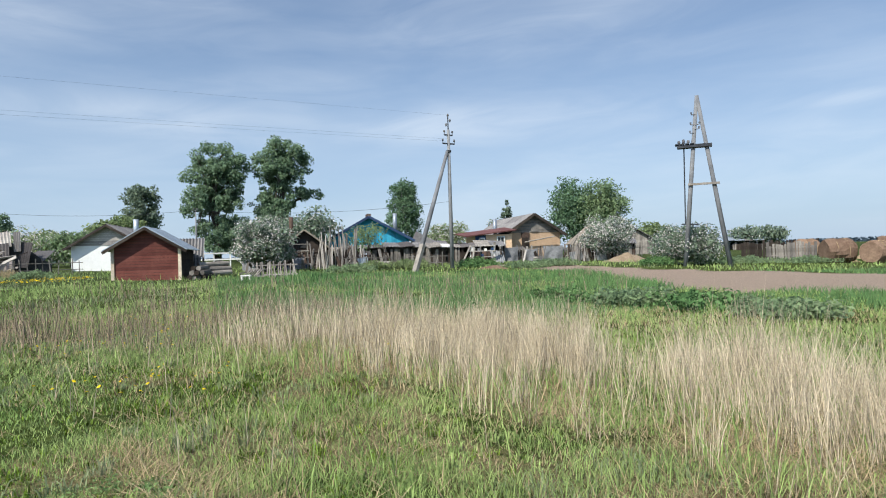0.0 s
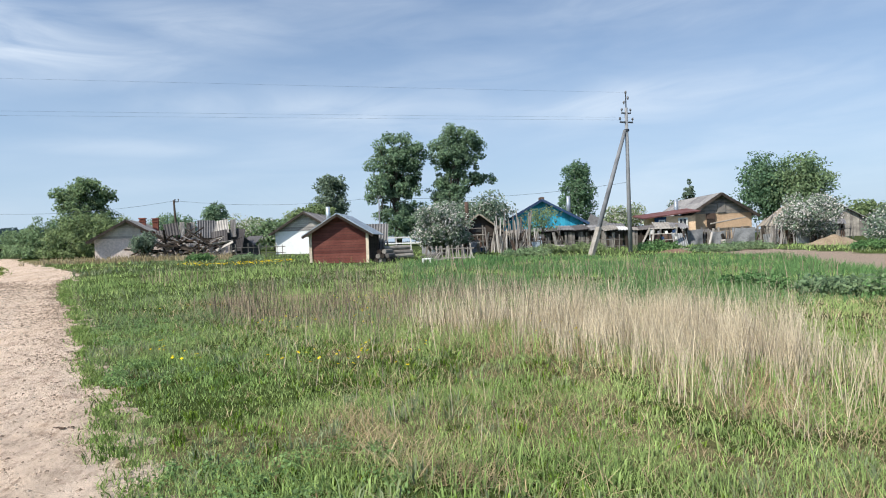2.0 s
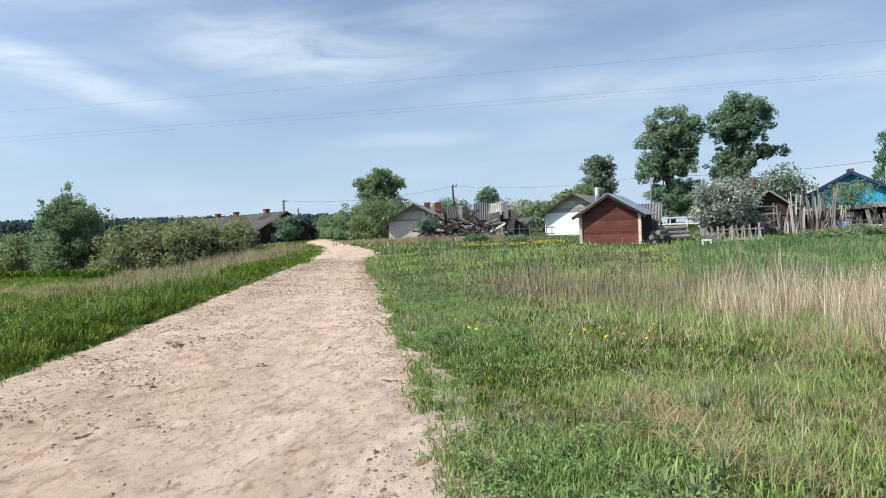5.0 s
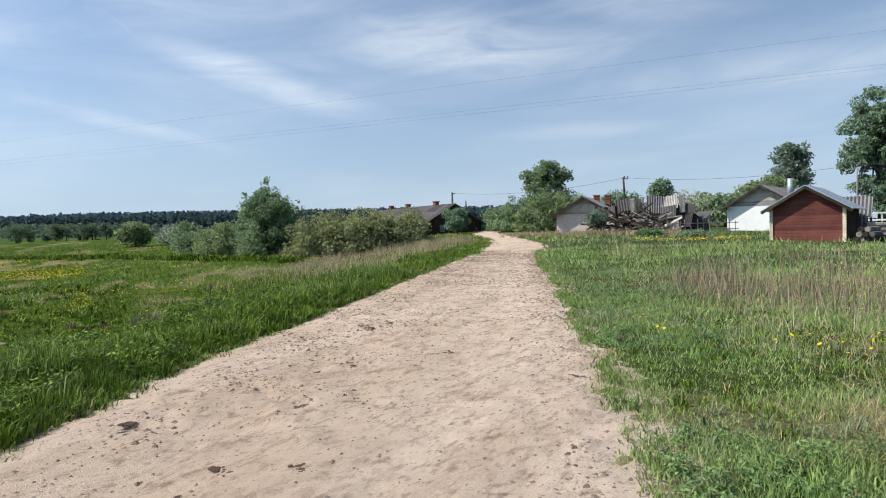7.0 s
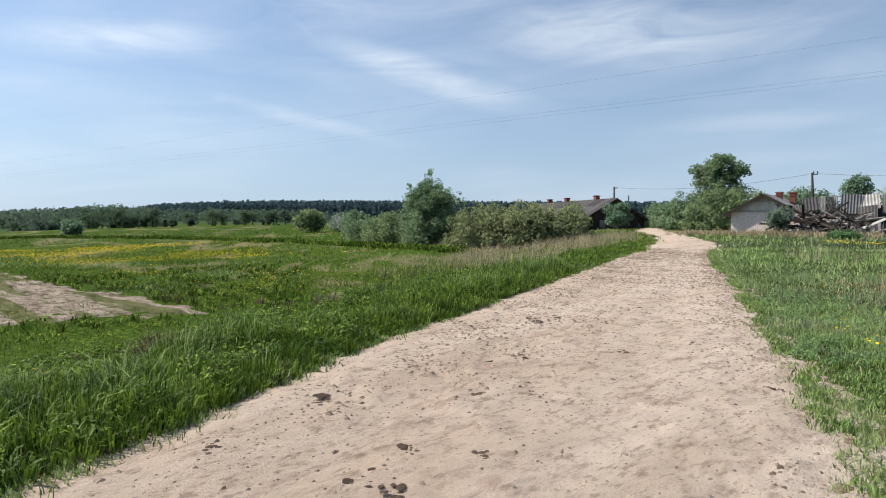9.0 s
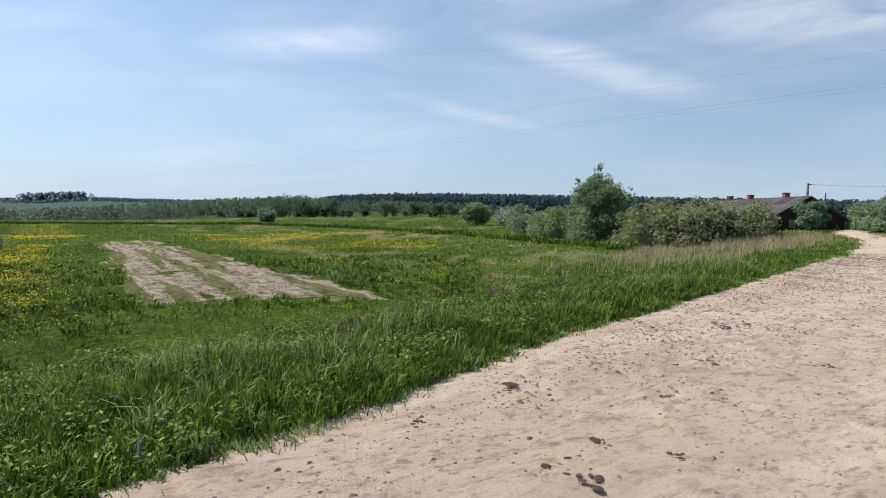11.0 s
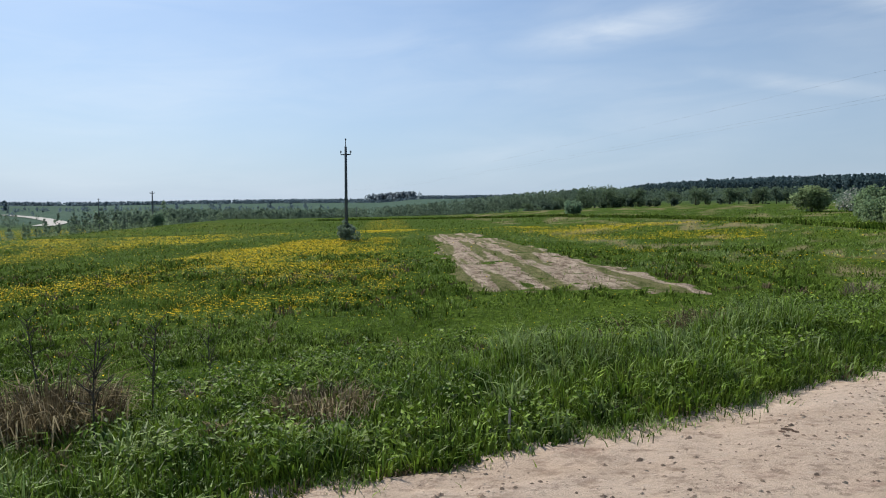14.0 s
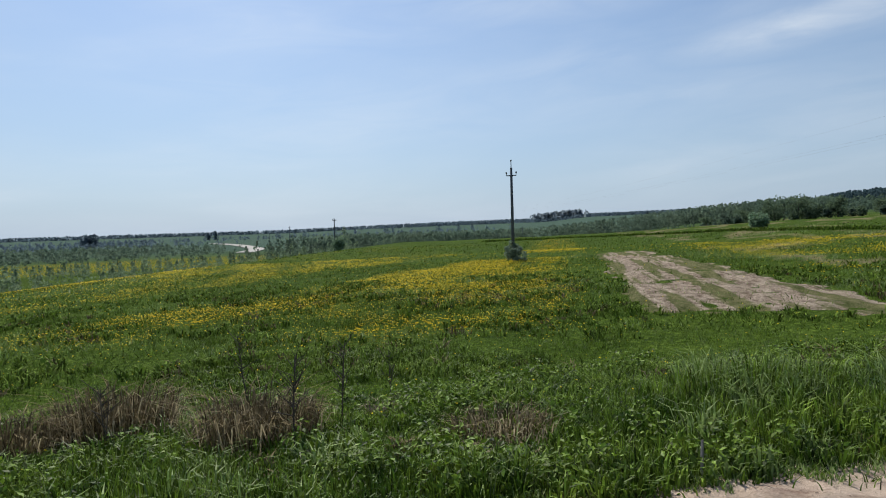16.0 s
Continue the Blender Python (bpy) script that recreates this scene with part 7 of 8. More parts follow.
blades("edge_grass", rng, x, y, 0.075, 0.008 + 0.0008 * np.hypot(x, y), 0.9, "verge_pale", "short grass creeping over the road's edge", lift=0.02)
# Last year's dry blades lying between.
x, y = scatter(rng, 90000, -68, 36, 3.0, 16)
x, y = keep(rng, x, y, off_bare(x, y) * (0.28 + 0.6 * dry_mask(x, y)) * (0.15 + 0.85 * sstep(0.6, 3.6, road_gap(x, y))) * (x > road_mid(y)))
blades("dry_grass", rng, x, y, 0.13, 0.0022 + 0.0007 * np.hypot(x, y), 1.3, "dry_grass", "flattened dry grass from last year")
# The stand of reed.
x, y = scatter(rng, 210000, -84, 12, 3.2, 14)
x, y = keep(rng, x, y, reed_mask(x, y) ** 1.3 * sstep(0.38, 0.68, 0.55 * vnoise(x, y, 0.28, 94) + 0.45 * vnoise(x, y, 1.7, 89)) * (road_gap(x, y) > 1.5))
blades("dry_reed", rng, x, y, (0.34 + 0.85 * vnoise(x, y, 0.6, 95)) * rng.uniform(0.55, 1.1, len(x)), 0.0030 + 0.00042 * np.hypot(x, y), 0.34, "reed", "tall straw coloured dry reed stems", bend=0.3, category="reed")
x, y = scatter(rng, 60000, -84, 6, 3.2, 12)
x, y = keep(rng, x, y, (0.7 * reed_mask(x, y) + 0.25 * sstep(0.5, 0.7, vnoise(x, y, 1.3, 61)) * sstep(8, 5, np.hypot(x, y))) * (road_gap(x, y) > 1.5))
blades("straw_mat", rng, x, y, 0.24, 0.0022 + 0.0009 * np.hypot(x, y), 1.9, "dry_grass", "matted straw lying between the reed stems", bend=0.1, category="reed")
x, y = scatter(rng, 40000, -80, 4, 3.4, 13)
x, y = keep(rng, x, y, (0.15 + reed_mask(x, y)) * 0.5 * (road_gap(x, y) > 1.5) * sstep(0.3, 0.6, vnoise(x, y, 1.1, 88)))
blades("reed_shoots", rng, x, y, 0.32, 0.006 + 0.0006 * np.hypot(x, y), 0.5, "grass", "young green shoots among the reed", category="reed")
x, y = scatter(rng, 15000, -80, 22, 4.0, 18)
x, y = keep(rng, x, y, (road_gap(x, y) > 2.0) * 0.28 * sstep(12.5, 9.5, np.hypot(x, y)) * sstep(0.4, 0.7, vnoise(x, y, 2.2, 99)) * (1 - plough_mask(x, y)))
blades("dry_reed", rng, x, y, 0.42, 0.0034 + 0.0004 * np.hypot(x, y), 0.35, "reed", "scattered thin dry stems", bend=0.3, category="reed")
x, y = scatter(rng, 80000, -40, 24, 8.0, 27)
x, y = keep(rng, x, y, sstep(0.28, 0.6, vnoise(x, y, 3.2, 96)) * sstep(0.25, 0.65, vnoise(x, y, 0.8, 90)) * (road_gap(x, y) > 2.5) * sstep(28, 22, y) * (0.08 + 0.52 * sstep(6.0, 1.0, x - 0.18 * y) * sstep(18, 12, np.hypot(x, y))))
blades("dead_stalks", rng, x, y, 0.25 + 0.5 * rng.random(len(x)), 0.005 + 0.0005 * np.hypot(x, y), 0.3, "brown_stem", "dead brown weed stalks", bend=0.2, category="weeds")
# A thin brown stand that carries the reed on towards the red shed, with single pale stems before it.
x, y = rng.uniform(-4.0, 5.0, 30000), rng.uniform(8.5, 20.0, 30000)
x, y = keep(rng, x, y, sstep(-3.6, -1.4, x + 0.12 * (y - 14)) * sstep(5.0, 3.0, x) * sstep(8.6, 11.0, y + 0.5 * x) * sstep(20, 16.5, y) * sstep(0.3, 0.62, 0.6 * vnoise(x, y, 1.4, 151) + 0.4 * vnoise(x, y, 0.4, 152)) * (road_gap(x, y) > 1.2) * 0.36)
blades("dead_stalks", rng, x, y, 0.26 + 0.42 * rng.random(len(x)), 0.0035 + 0.0004 * np.hypot(x, y), 0.32, "brown_stem", "thin brown dead stalks beside the reed", bend=0.25, category="weeds")
x, y = rng.uniform(-1.5, 4.5, 1500), rng.uniform(6.6, 13.0, 1500)
x, y = keep(rng, x, y, sstep(-1.5, 1.5, x) * sstep(0.35, 0.6, vnoise(x, y, 0.9, 153)) * (road_gap(x, y) > 1.5) * 0.6)
blades("dry_reed", rng, x, y, 0.40 + 0.30 * rng.random(len(x)), 0.0030 + 0.0004 * np.hypot(x, y), 0.3, "reed", "single pale stems before the reed", bend=0.3, category="reed")
# Lush weeds between the reed and the ploughed strip.
x, y = scatter(rng, 70000, -66, -4, 10, 32)
band = 0.37 * (x - 6.5) + 0.93 * (y - 8.6)
x, y = keep(rng, x, y, sstep(1.8, 3.4, band) * (1 - plough_mask(x, y)) * (0.25 + 0.75 * sstep(0.3, 0.55, vnoise(x, y, 2.0, 97))) * sstep(33, 28, y))
blades("lush_weeds", rng, x, y, 0.30 * (0.3 + vnoise(x, y, 1.5, 98)), 0.016 + 0.0011 * np.hypot(x, y), 0.6, "weed_green", "rank green weeds beside the ploughed strip", joints=1, category="weeds")

# The dry tussocks and flattened clumps of the verge leave little room for green grass.
DRY_SPOTS = ((-6.5, -5.3, 0.6), (-6.1, -3.65, 0.6), (-5.7, -5.8, 0.5), (-6.15, -1.6, 0.5), (-5.75, -1.5, 0.35), (-8.4, 2.8, 0.45))


def spare(x, y):
    """Falls from 1 to 0.25 over the dry spots."""
    return 1 - 0.75 * np.clip(sum(np.exp(-((x - a) ** 2 + (y - b) ** 2) / r ** 2) for a, b, r in DRY_SPOTS), 0, 1)


# West of the road: a lush verge of low leaves and arching tufts, then the field.
s = rng.uniform(-14, 30, 60000)
gap = rng.random(len(s)) ** 1.2 * 4.4 - 0.12
x, y = road_mid(s) - road_half(s) - gap, s
near = sstep(30, 8, np.hypot(x, y))
x, y = keep(rng, x, y, (road_gap(x, y) > -0.10) * (0.35 + 0.65 * sstep(0.2, 0.6, vnoise(x, y, 0.5, 102))) * (0.35 + 0.65 * near))
gap = road_gap(x, y)
blades("verge_grass", rng, x, y, 0.06 + 0.10 * sstep(0.0, 0.5, gap) * vnoise(x, y, 0.4, 106) + 0.03, 0.012 + 0.0009 * np.hypot(x, y), 0.8, "lush_grass", "short green leaves along the road")
for count, mat, low, high, label, seed in ((1150, "lush_grass", 0.16, 0.44, "lush green grass tufts along the road", 107), (260, "verge_pale", 0.16, 0.42, "pale arching grass tufts along the road", 108), (240, "brown_grass", 0.10, 0.26, "dry brown grass tufts along the road", 109)):
    s = rng.uniform(-13, 24, 3 * count)
    gap = 0.0 + 2.7 * rng.random(len(s)) ** 1.5
    x, y = road_mid(s) - road_half(s) - gap, s
    hump = vnoise(x, y, 1.4, seed)
    k = np.flatnonzero((rng.random(len(s)) < 0.15 + 0.85 * sstep(0.3, 0.6, hump)) & (np.hypot(x, y) > 3.2))[:count]
    x, y, hump, gap = x[k], y[k], hump[k], gap[k]
    tall = (low + (high - low) * sstep(0.2, 0.8, hump)) * (0.55 + 0.45 * sstep(0.1, 0.7, gap)) * (1 - 0.65 * sstep(1.2, 2.6, gap)) * (0.75 + 0.35 * sstep(-3.5, 0.5, y)) * spare(x, y)
    tussocks("verge_tuft", x, y, 36, 0.20, tall, 0.006 + 0.0008 * np.hypot(x, y).mean(), mat, label)
# The thick upright band right beside the road.
s = np.r_[rng.uniform(-5, 9, 1500), rng.uniform(9, 26, 1000)]
gap = 0.02 + 1.9 * rng.random(len(s)) ** 1.2
x, y = road_mid(s) - road_half(s) - gap, s
k = np.flatnonzero((np.hypot(x, y) > 3.2) & (vnoise(x, y, 0.8, 115) > 0.18))
x, y, gap = x[k], y[k], gap[k]
tall = (0.17 + 0.24 * vnoise(x, y, 1.5, 116)) * (0.55 + 0.45 * sstep(0.0, 0.45, gap)) * (1 - 0.45 * sstep(1.2, 1.9, gap)) * (0.7 + 0.4 * sstep(-3.0, 1.0, y)) * spare(x, y)
close = np.hypot(x, y) < 9
for pick, width in ((close, 0.0078), (~close, 0.017)):
    tussocks("verge_tuft", x[pick], y[pick], 30, 0.17, tall[pick], width, "lush_grass", "thick upright green grass along the road", 0.35, fan=0.55)
# Broad-bladed clumps that stand in humps, with pale arching blades on top.
s = np.r_[rng.uniform(-9, 9, 1900), rng.uniform(9, 22, 800)]
gap = 0.10 + 1.9 * rng.random(len(s))
x, y = road_mid(s) - road_half(s) - gap, s
hump = vnoise(x, y, 1.5, 126) * 0.7 + 0.3 * vnoise(x, y, 0.5, 127) + 0.35 * np.exp(-(((x + 6.7) / 0.6) ** 2 + ((y - 0.6) / 0.8) ** 2)) + 0.25 * np.exp(-(((x + 7.9) / 0.8) ** 2 + ((y - 2.9) / 0.9) ** 2))
k = np.flatnonzero((np.hypot(x, y) > 3.4) & (hump + 0.12 * rng.normal(size=len(s)) > 0.46))
x, y, hump, gap = x[k], y[k], hump[k], gap[k]
tall = (0.16 + 0.55 * sstep(0.4, 0.95, hump)) * (0.6 + 0.4 * sstep(0.0, 0.5, gap)) * (0.7 + 0.3 * sstep(-4, 1, y)) * spare(x, y)
tussocks("verge_clump", x, y, 32, 0.17, tall * 0.9, 0.0105, "lush_grass", "thick broad-bladed grass clumps along the road", 0.5, fan=0.7)
k = np.flatnonzero((hump > 0.66) & (rng.random(len(hump)) < 0.6))
tussocks("verge_clump", x[k], y[k], 12, 0.16, tall[k] * 1.15, 0.0095, "verge_pale", "pale arching grass tops along the road", 0.8, fan=1.0)
# Pale dry grass between the verge and the thicket.
s = rng.uniform(12, 37, 15000)
x, y = road_mid(s) - road_half(s) - 1.4 - 9.5 * rng.random(len(s)) ** 1.2, s
x, y = keep(rng, x, y, (0.12 + 0.88 * sstep(0.4, 0.7, 0.6 * vnoise(x, y, 2.4, 113) + 0.4 * vnoise(x, y, 0.6, 128))) * sstep(11, 26, y))
blades("dry_tuft", rng, x, y, 0.30 + 0.42 * vnoise(x, y, 1.5, 114), 0.017, 0.55, "straw_grass", "pale feathery dry grass before the thicket")
x = rng.uniform(-34, -23, 170)
y = 31.2 + 0.36 * (x + 32) - 0.6 + rng.normal(size=len(x)) * 0.4
tussocks("dry_tuft", x, y, 30, 0.30, 0.20 + 0.25 * rng.random(len(x)), 0.03, "straw_grass", "pale dry grass along the foot of the thicket", 0.25, fan=0.5)
x = rng.uniform(-19.5, -7.5, 170)
y = 42.6 + rng.normal(size=len(x)) * 0.8 - 0.15 * (x + 14)
tussocks("dry_tuft", x, y, 28, 0.35, 0.25 + 0.35 * rng.random(len(x)), 0.035, "straw_grass", "pale dry grass before the ruined house", 0.25, fan=0.5)
# Small dark tufts all over the field.
for count, r0, r1, tall, width, mat, label in ((1500, 7, 16, 0.24, 0.022, "field_grass", "dark green tufts in the field"), (1400, 6, 15, 0.20, 0.016, "lush_grass", "green leafy tufts in the field"), (1500, 15, 34, 0.30, 0.045, "field_grass", "dark green tufts in the field"), (260, 8, 30, 0.26, 0.03, "brown_grass", "dead brown tufts in the field")):
    x, y = scatter(rng, 2 * count, 58, 142, r0, r1)
    x, y = keep(rng, x, y, (x < road_mid(y) - 4.0) * (1 - patch_mask(x, y)) * sstep(0.3, 0.65, vnoise(x, y, 2.5, 112)))
    tussocks("field_tuft", x, y, 16, 0.20, tall * (0.4 + 0.9 * vnoise(x, y, 1.1, 124)), width, mat, label, fan=1.2)
bank = np.array([(-26.0, 27.6), (-29.0, 28.5), (-45.4, 29.3), (-64.6, 28.6), (-90.2, 22.7), (-103, 2.4), (-104, -12)])
cum = np.r_[0, np.cumsum(np.hypot(*np.diff(bank, axis=0).T))]
s = rng.uniform(0, cum[-1], 1500)
x, y = np.interp(s, cum, bank[:, 0]) + rng.normal(size=len(s)) * 0.35, np.interp(s, cum, bank[:, 1]) + rng.normal(size=len(s)) * 0.35
tussocks("bank_grass", x, y, 14, 0.45, 0.38 + 0.2 * vnoise(x, y, 3.0, 125), 0.085, "field_grass", "dark rank grass along the ditch across the field", 0.4, fan=0.8)
for r0, r1, n, tall, width, joints in ((3.5, 9, 70000, 0.13, 0.009, 2), (9, 16, 80000, 0.085, 0.014, 1), (16, 28, 70000, 0.14, 0.03, 1), (28, 50, 45000, 0.16, 0.055, 1), (50, 100, 22000, 0.18, 0.11, 1)):
    x, y = scatter(rng, n, 22, 142, r0, r1)
    x, y = keep(rng, x, y, off_bare(x, y) * (0.3 + 0.7 * sstep(0.25, 0.6, vnoise(x, y, 0.7, 103))) * (x < road_mid(y)))
    kind = vnoise(x, y, 4.0, 104) + 0.3 * (rng.random(len(x)) - 0.5) + 0.25 * sstep(6, 12, y)
    for pick, mat, label in ((kind < 0.84, "lush_grass" if r1 < 17 else "field_grass", "green field grass"), (kind >= 0.84, "verge_pale", "pale yellow green field grass")):
        blades("field_grass", rng, x[pick], y[pick], tall * (0.5 + 1.2 * vnoise(x[pick], y[pick], 0.8, 105) ** 1.4), width, 0.95, mat, label, joints=joints)
# Low leafy herbs: nettles and docks on the verge, grey green rosettes beside the meadow's edge.
def herbs(name, x, y, wide, tall, per, size, mat, label):
    """Leafy plants at x, y, each a low dome of many small leaves."""
    n = len(x)
    wide, tall = np.broadcast_to(wide, (n,)), np.broadcast_to(tall, (n,))
    foot = height(x, y)
    p, f = leaf_cloud(rng, np.stack([x, y, foot + 0.42 * tall], 1), np.stack([wide, wide, 0.55 * tall], 1), n * per, size, flat=0.9)
    return tagged(new(name, triangles(name, p, f, mat)), label, "weeds", kind="stuff")


s = rng.uniform(-8, 13, 1500)
x, y = road_mid(s) - road_half(s) - 0.15 - 5.0 * rng.random(len(s)) ** 1.3, s
k = np.flatnonzero((vnoise(x, y, 1.1, 141) > 0.5) & (np.hypot(x, y) > 3.6))[:420]
herbs("verge_herbs", x[k], y[k], rng.uniform(0.10, 0.24, len(k)), rng.uniform(0.14, 0.36, len(k)) * spare(x[k], y[k]), 95, 0.024, "lush_grass", "leafy nettles and docks among the verge grass")
s = rng.uniform(2.6, 13, 1300)
x, y = road_mid(s) + road_half(s) + 0.15 + 1.7 * rng.random(len(s)) ** 1.6, s
k = np.flatnonzero((vnoise(x, y, 1.3, 142) > 0.5) & (np.hypot(x, y) > 2.8))[:230]
herbs("meadow_herbs", x[k], y[k], rng.uniform(0.06, 0.14, len(k)), rng.uniform(0.06, 0.15, len(k)), 60, 0.015, "herb_leaf", "grey green leafy herbs along the road's edge")
# A line of flattened straw across the meadow.
u = rng.uniform(3.77, 5.6, 1600)
x, y = np.interp(u, (3.77, 4.17, 4.68, 5.54), (0.71, 0.16, -0.11, -0.37)) + rng.normal(size=1600) * 0.13, u + rng.normal(size=1600) * 0.1
blades("straw_mat", rng, x, y, 0.16, 0.006, 2.2, "dry_grass", "flattened straw across the meadow", bend=0.1, category="grass")
# Dry tufts and tall dead stalks at the verge.
for x, y, n, spread, tall, mat, label in (
    (-8.5, 2.85, 480, 0.42, 0.52, "brown_grass", "brown dry grass tuft at the verge"),
    (-6.8, 0.6, 420, 0.40, 0.52, "verge_pale", "arching pale grass tuft at the verge"),
    (-8.1, 0.5, 300, 0.40, 0.44, "verge_pale", "arching pale grass tuft at the verge"),
    (-6.15, -1.6, 480, 0.46, 0.30, "brown_grass", "flattened brown grass clump"),
    (-6.1, -1.5, 280, 0.42, 0.24, "straw_grass", "flattened straw coloured grass"),
    (-5.75, -1.5, 160, 0.34, 0.16, "straw_grass", "flattened straw coloured grass"),
    (-6.5, -5.3, 1100, 0.60, 0.78, "brown_grass", "large brown dry tussock by the road"),
    (-6.4, -5.2, 150, 0.60, 0.70, "straw_grass", "straw coloured grass in the tussock"),
    (-6.1, -3.65, 1000, 0.56, 0.66, "brown_grass", "large brown dry tussock by the road"),
    (-6.0, -3.55, 150, 0.56, 0.60, "straw_grass", "straw coloured grass in the tussock"),
    (-5.7, -5.8, 600, 0.48, 0.58, "brown_grass", "large brown dry tussock by the road"),
    (-5.9, -5.6, 90, 0.40, 0.46, "straw_grass", "straw coloured grass in the tussock"),
    (-7.6, -4.5, 300, 0.40, 0.40, "brown_grass", "brown dry tussock behind the first"),
    (-6.0, -4.4, 220, 0.50, 0.40, "lush_grass", "green grass growing through the dry tussocks"),
    (-5.6, -3.1, 200, 0.45, 0.34, "lush_grass", "green grass growing through the dry tussocks"),
    (-7.2, -4.5, 200, 0.55, 0.46, "verge_pale", "arching pale grass behind the tussocks"),
    (-5.4, -4.6, 300, 0.45, 0.34, "lush_grass", "dark green grass before the dry tussocks"),
    (-7.3, -2.9, 90, 0.14, 0.28, "brown_stem", "dark dead stalks in the field"),
    (-13.0, -1.5, 240, 0.45, 0.30, "field_grass", "dark green tuft in the field"),
    (-16.0, -9.7, 220, 0.40, 0.28, "field_grass", "dark green tuft in the field"),
    (-18.1, -6.75, 260, 0.45, 0.34, "field_grass", "dark green tuft in the field"),
    (-11.8, 7.5, 160, 0.3, 0.5, "brown_stem", "brown dead stalks in the field"),
):
    tussocks("grass_tuft", np.array([x]), np.array([y]), n, spread * 1.5, tall, 0.011, mat, label, 0.95, "grass tuft", 1.0)


def dead_weed(x, y, tall, seed):
    r = random.Random(seed)
    ob = thing("dead_weed", pose(x, y, ground_at(x, y)), "tall branching dead weed stalk at the verge", "weed", "dead weed stalks")
    lean = Vector((r.uniform(-0.15, 0.15), r.uniform(-0.15, 0.15), tall))
    part("stem", Geo().tube([(0, 0, -0.02), lean * 0.5 + Vector((0.03, 0, 0)), lean], [0.008, 0.006, 0.003], 5), "bark", ob)
    for k in range(18):
        a = lean * r.uniform(0.35, 1.0)
        b = a + Vector((r.uniform(-0.16, 0.16), r.uniform(-0.16, 0.16), r.uniform(0.06, 0.22))) * (1.25 - 0.6 * a.z / tall)
        part("twig", Geo().tube([a, b], [0.005, 0.003], 4), "bark", ob)
    return ob


for k, (x, y, tall) in enumerate(((-7.1, -4.2, 0.95), (-6.7, -3.1, 0.8), (-7.4, -3.9, 0.7), (-5.6, -3.1, 0.75), (-5.9, -4.9, 0.55), (-8.9, -3.2, 0.6), (-9.5, 7.0, 0.6))):
    dead_weed(x, y, tall, 70 + k)
stick = tagged(new("stick", Geo().tube([(0, 0, -0.05), (0.01, 0, 0.10), (-0.02, 0.01, 0.22)], [0.012, 0.011, 0.008], 6).mesh("stick", "grey_wood")), "short grey stick stuck in the road's edge", "stick")
stick.matrix_basis = pose(-5.15, -0.25, ground_at(-5.15, -0.25) + 0.02)


# Dandelions.
def flowers(x, y, size, tall, label):
    n = len(x)
    z = height(x, y) + tall * rng.uniform(0.7, 1.2, n)
    a = np.linspace(0, 2 * np.pi, 6, endpoint=False)
    s = size * rng.uniform(0.7, 1.2, n)
    tilt = rng.uniform(-0.5, 0.5, (n, 2))
    rim = np.stack([x[:, None] + s[:, None] * np.cos(a), y[:, None] + s[:, None] * np.sin(a), z[:, None] + s[:, None] * (tilt[:, :1] * np.cos(a) + tilt[:, 1:] * np.sin(a))], 2)
    mid = np.stack([x, y, z + 0.35 * s], 1)[:, None]
    p = np.concatenate([mid, rim], 1).reshape(-1, 3)
    k = np.arange(n)[:, None] * 7
    f = np.concatenate([k + [0, 1 + i, 1 + (i + 1) % 6] for i in range(6)])
    ob = new("dandelions", triangles("dandelions", p, f, "dandelion"))
    return tagged(ob, label, "flowers", kind="stuff")


x, y = scatter(rng, 190000, 60, 142, 7, 62)
x, y = keep(rng, x, y, (0.03 + yellow_mask(x, y)) * off_bare(x, y) * (x < road_mid(y) - 4.0))
flowers(x, y, 0.010 + 0.00034 * np.hypot(x, y), 0.10, "yellow dandelions in the field")
x, y = scatter(rng, 9000, 25, 75, 12, 60)
x, y = keep(rng, x, y, (0.02 + 0.8 * yellow_mask(x, y)) * off_bare(x, y) * (x < road_mid(y) - 4.0))
flowers(x, y, 0.015 + 0.0005 * np.hypot(x, y), 0.14, "yellow dandelions in the field")
x, y = scatter(rng, 2500, -20, 30, 5, 14)
x, y = keep(rng, x, y, (road_gap(x, y) > 0.8) * (x > road_mid(y)) * sstep(0.55, 0.75, vnoise(x, y, 1.5, 111)) * 0.35)
flowers(x, y, 0.018, 0.2, "scattered yellow dandelions in the meadow")


x, y = rng.uniform(-8.5, -2.8, 1500), rng.uniform(30.8, 33.6, 1500)
x, y = keep(rng, x, y, sstep(0.35, 0.6, vnoise(x, y, 0.9, 119)) * 0.3)
flowers(x, y, 0.035, 0.22, "strip of yellow dandelions before the white house")


# ---- on the road ----
def clod(size, seed):
    """One crumbled lump, flat below."""
    r = random.Random(seed)
    pts, around = [(0, 0, size * 0.5)], 7
    for f, h in ((0.65, 0.38), (1.0, -0.1)):
        pts += [(size * f * r.uniform(0.7, 1.25) * math.cos(2 * math.pi * i / around) * 1.25, size * f * r.uniform(0.7, 1.25) * math.sin(2 * math.pi * i / around), size * h * r.uniform(0.7, 1.2)) for i in range(around)]
    faces = [(0, 1 + i, 1 + (i + 1) % around) for i in range(around)]
    faces += [(1 + i, 1 + around + i, 1 + around + (i + 1) % around, 1 + (i + 1) % around) for i in range(around)]
    return Geo().add(pts, faces).mesh("clod", "dung", True)


CLODS = [clod(1.0, 300 + k) for k in range(6)]


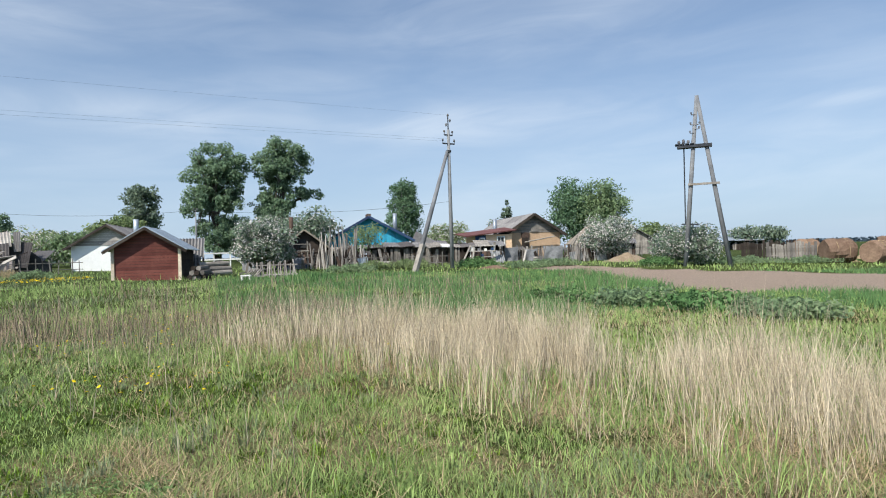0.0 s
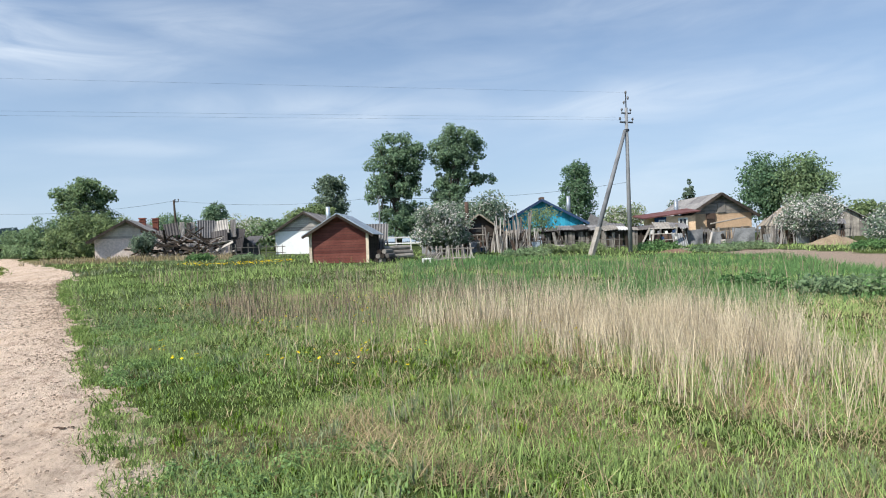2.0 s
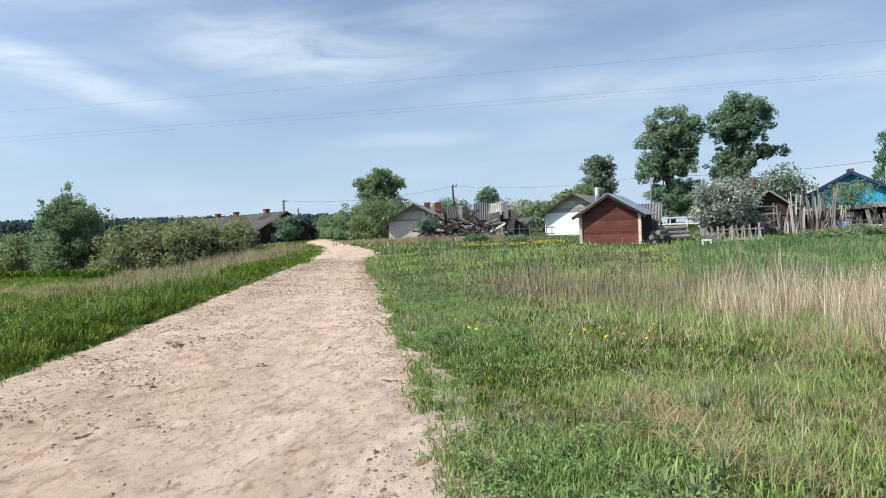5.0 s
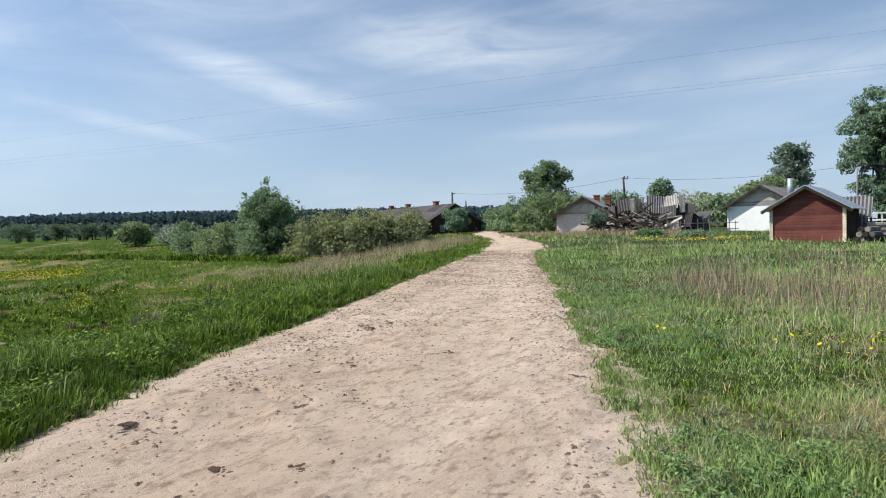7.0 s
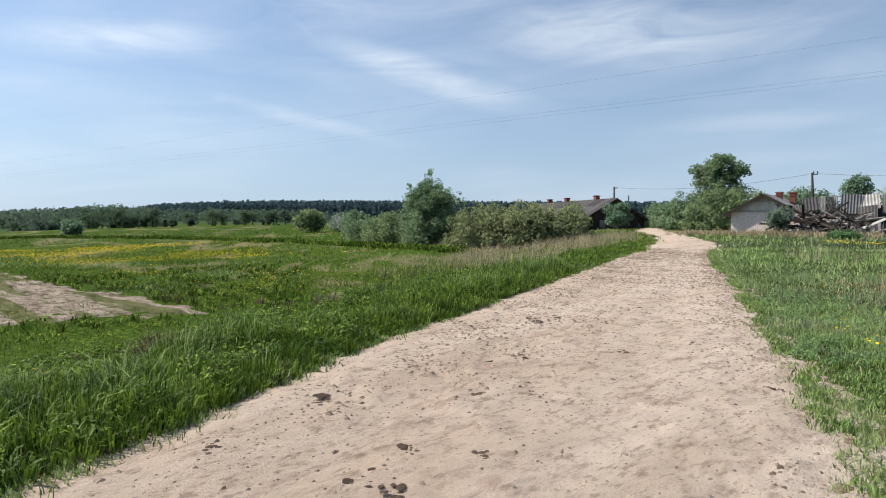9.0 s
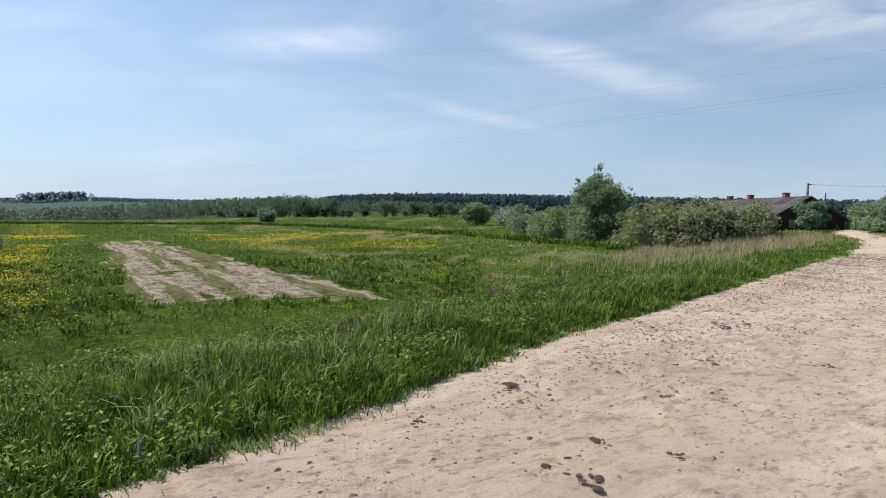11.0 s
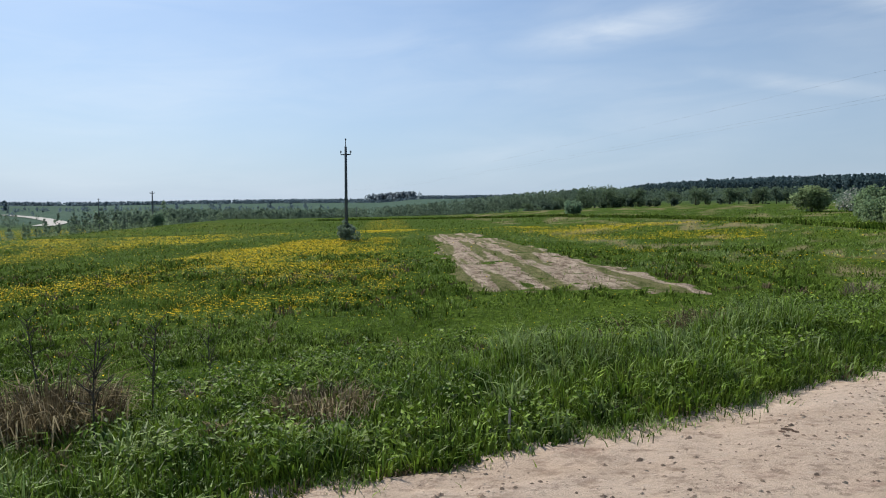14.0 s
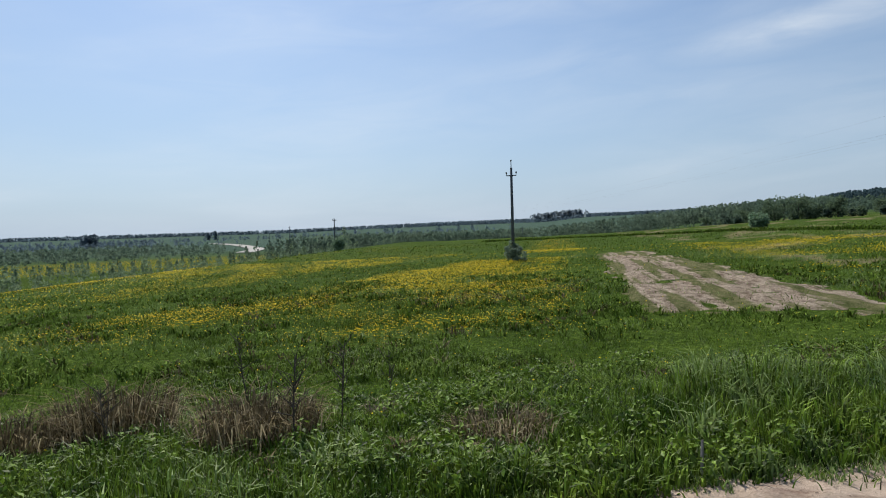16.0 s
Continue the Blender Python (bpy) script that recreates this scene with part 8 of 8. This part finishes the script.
def dung(x, y, n, spread, size, seed):
    """A trodden pat: flat lumps of all sizes, close together."""
    r = random.Random(seed)
    lift = float(road_lift(np.array([x]), np.array([y]))[0])
    ob = thing("dung_pat", pose(x, y, ground_at(x, y) + lift, 0, 0, -20 + r.uniform(-15, 15)), "dry dark brown cow dung crumbled on the road", "dung", "dung on the road")
    for k in range(3 * n + 6):
        px, py = r.gauss(0, spread * 1.1), r.gauss(0, spread * 0.5)
        s = size * 0.62 * r.uniform(0.2, 1.0) ** 1.6
        piece = part("clod", r.choice(CLODS), "dung", ob)
        piece.matrix_basis = pose(px, py, 0.002, 0, 0, r.uniform(0, 360)) @ Matrix.Diagonal((s, s, s * 0.55, 1))
    return ob


DUNG = ((-4.45, 6.25, 7, 0.10, 0.05), (-6.35, 7.2, 8, 0.14, 0.06), (-4.55, 3.85, 8, 0.10, 0.06), (-5.45, 2.85, 6, 0.08, 0.05), (-4.0, 2.5, 4, 0.08, 0.045), (-3.75, 2.05, 7, 0.11, 0.055), (-3.6, 2.75, 3, 0.07, 0.04), (-5.1, 5.2, 5, 0.12, 0.05), (-7.0, 9.0, 6, 0.2, 0.06), (-5.0, 1.6, 3, 0.06, 0.04), (-6.9, 6.3, 5, 0.15, 0.05), (-9.0, 12.5, 6, 0.25, 0.07), (-2.75, 5.7, 3, 0.05, 0.035))
for k, row in enumerate(DUNG):
    dung(*row, 200 + k)


def pebbles(n, name, mat, label, lanes, far=22, size=0.010, patchy=0.0):
    y = rng.uniform(-3, far, n)
    lane = rng.choice(len(lanes), n)
    x = road_mid(y) + road_half(y) * np.clip(np.array([a for a, b in lanes])[lane] + rng.normal(size=n) * np.array([b for a, b in lanes])[lane], -1, 1)
    k = rng.random(n) < 1 - patchy * (1 - sstep(0.5, 0.68, vnoise(0.5 * x + 0.2 * y, y, 0.7, 129)))
    x, y = x[k], y[k]
    n = len(x)
    r = np.hypot(x, y)
    s = size * (0.35 + 1.3 * rng.random(n) ** 3) + 0.0006 * r
    z = height(x, y) + road_lift(x, y)
    a = rng.uniform(0, 2 * np.pi, n)
    base = np.array([(1, 0, 0), (0, 1, 0), (-1, 0, 0), (0, -1, 0), (0, 0, 0.7)])
    c, q = np.cos(a), np.sin(a)
    px = x[:, None] + s[:, None] * (base[:, 0] * c[:, None] * 1.4 - base[:, 1] * q[:, None])
    py = y[:, None] + s[:, None] * (base[:, 0] * q[:, None] * 1.4 + base[:, 1] * c[:, None])
    p = np.stack([px, py, z[:, None] + s[:, None] * base[:, 2] - 0.002], 2).reshape(-1, 3)
    k = np.arange(n)[:, None] * 5
    f = np.concatenate([k + [4, i, (i + 1) % 4] for i in range(4)])
    ob = new(name, triangles(name, p, f, mat))
    return tagged(ob, label, "pebbles", kind="stuff")


pebbles(4500, "pebbles", "pebble", "small stones scattered on the road", ((0.0, 0.6),))
pebbles(8000, "crumbs", "earth_crumb", "dark earth crumbs along the wheel tracks", ((-0.62, 0.14), (-0.62, 0.14), (-0.3, 0.2), (0.85, 0.08), (0.85, 0.08), (0.2, 0.5)), 26)
pebbles(16000, "crumbs", "earth_crumb", "flattened dark clods trodden loose in patches on the road", ((-0.6, 0.2), (-0.35, 0.25), (0.1, 0.4), (0.8, 0.15)), 24, 0.015, 0.92)
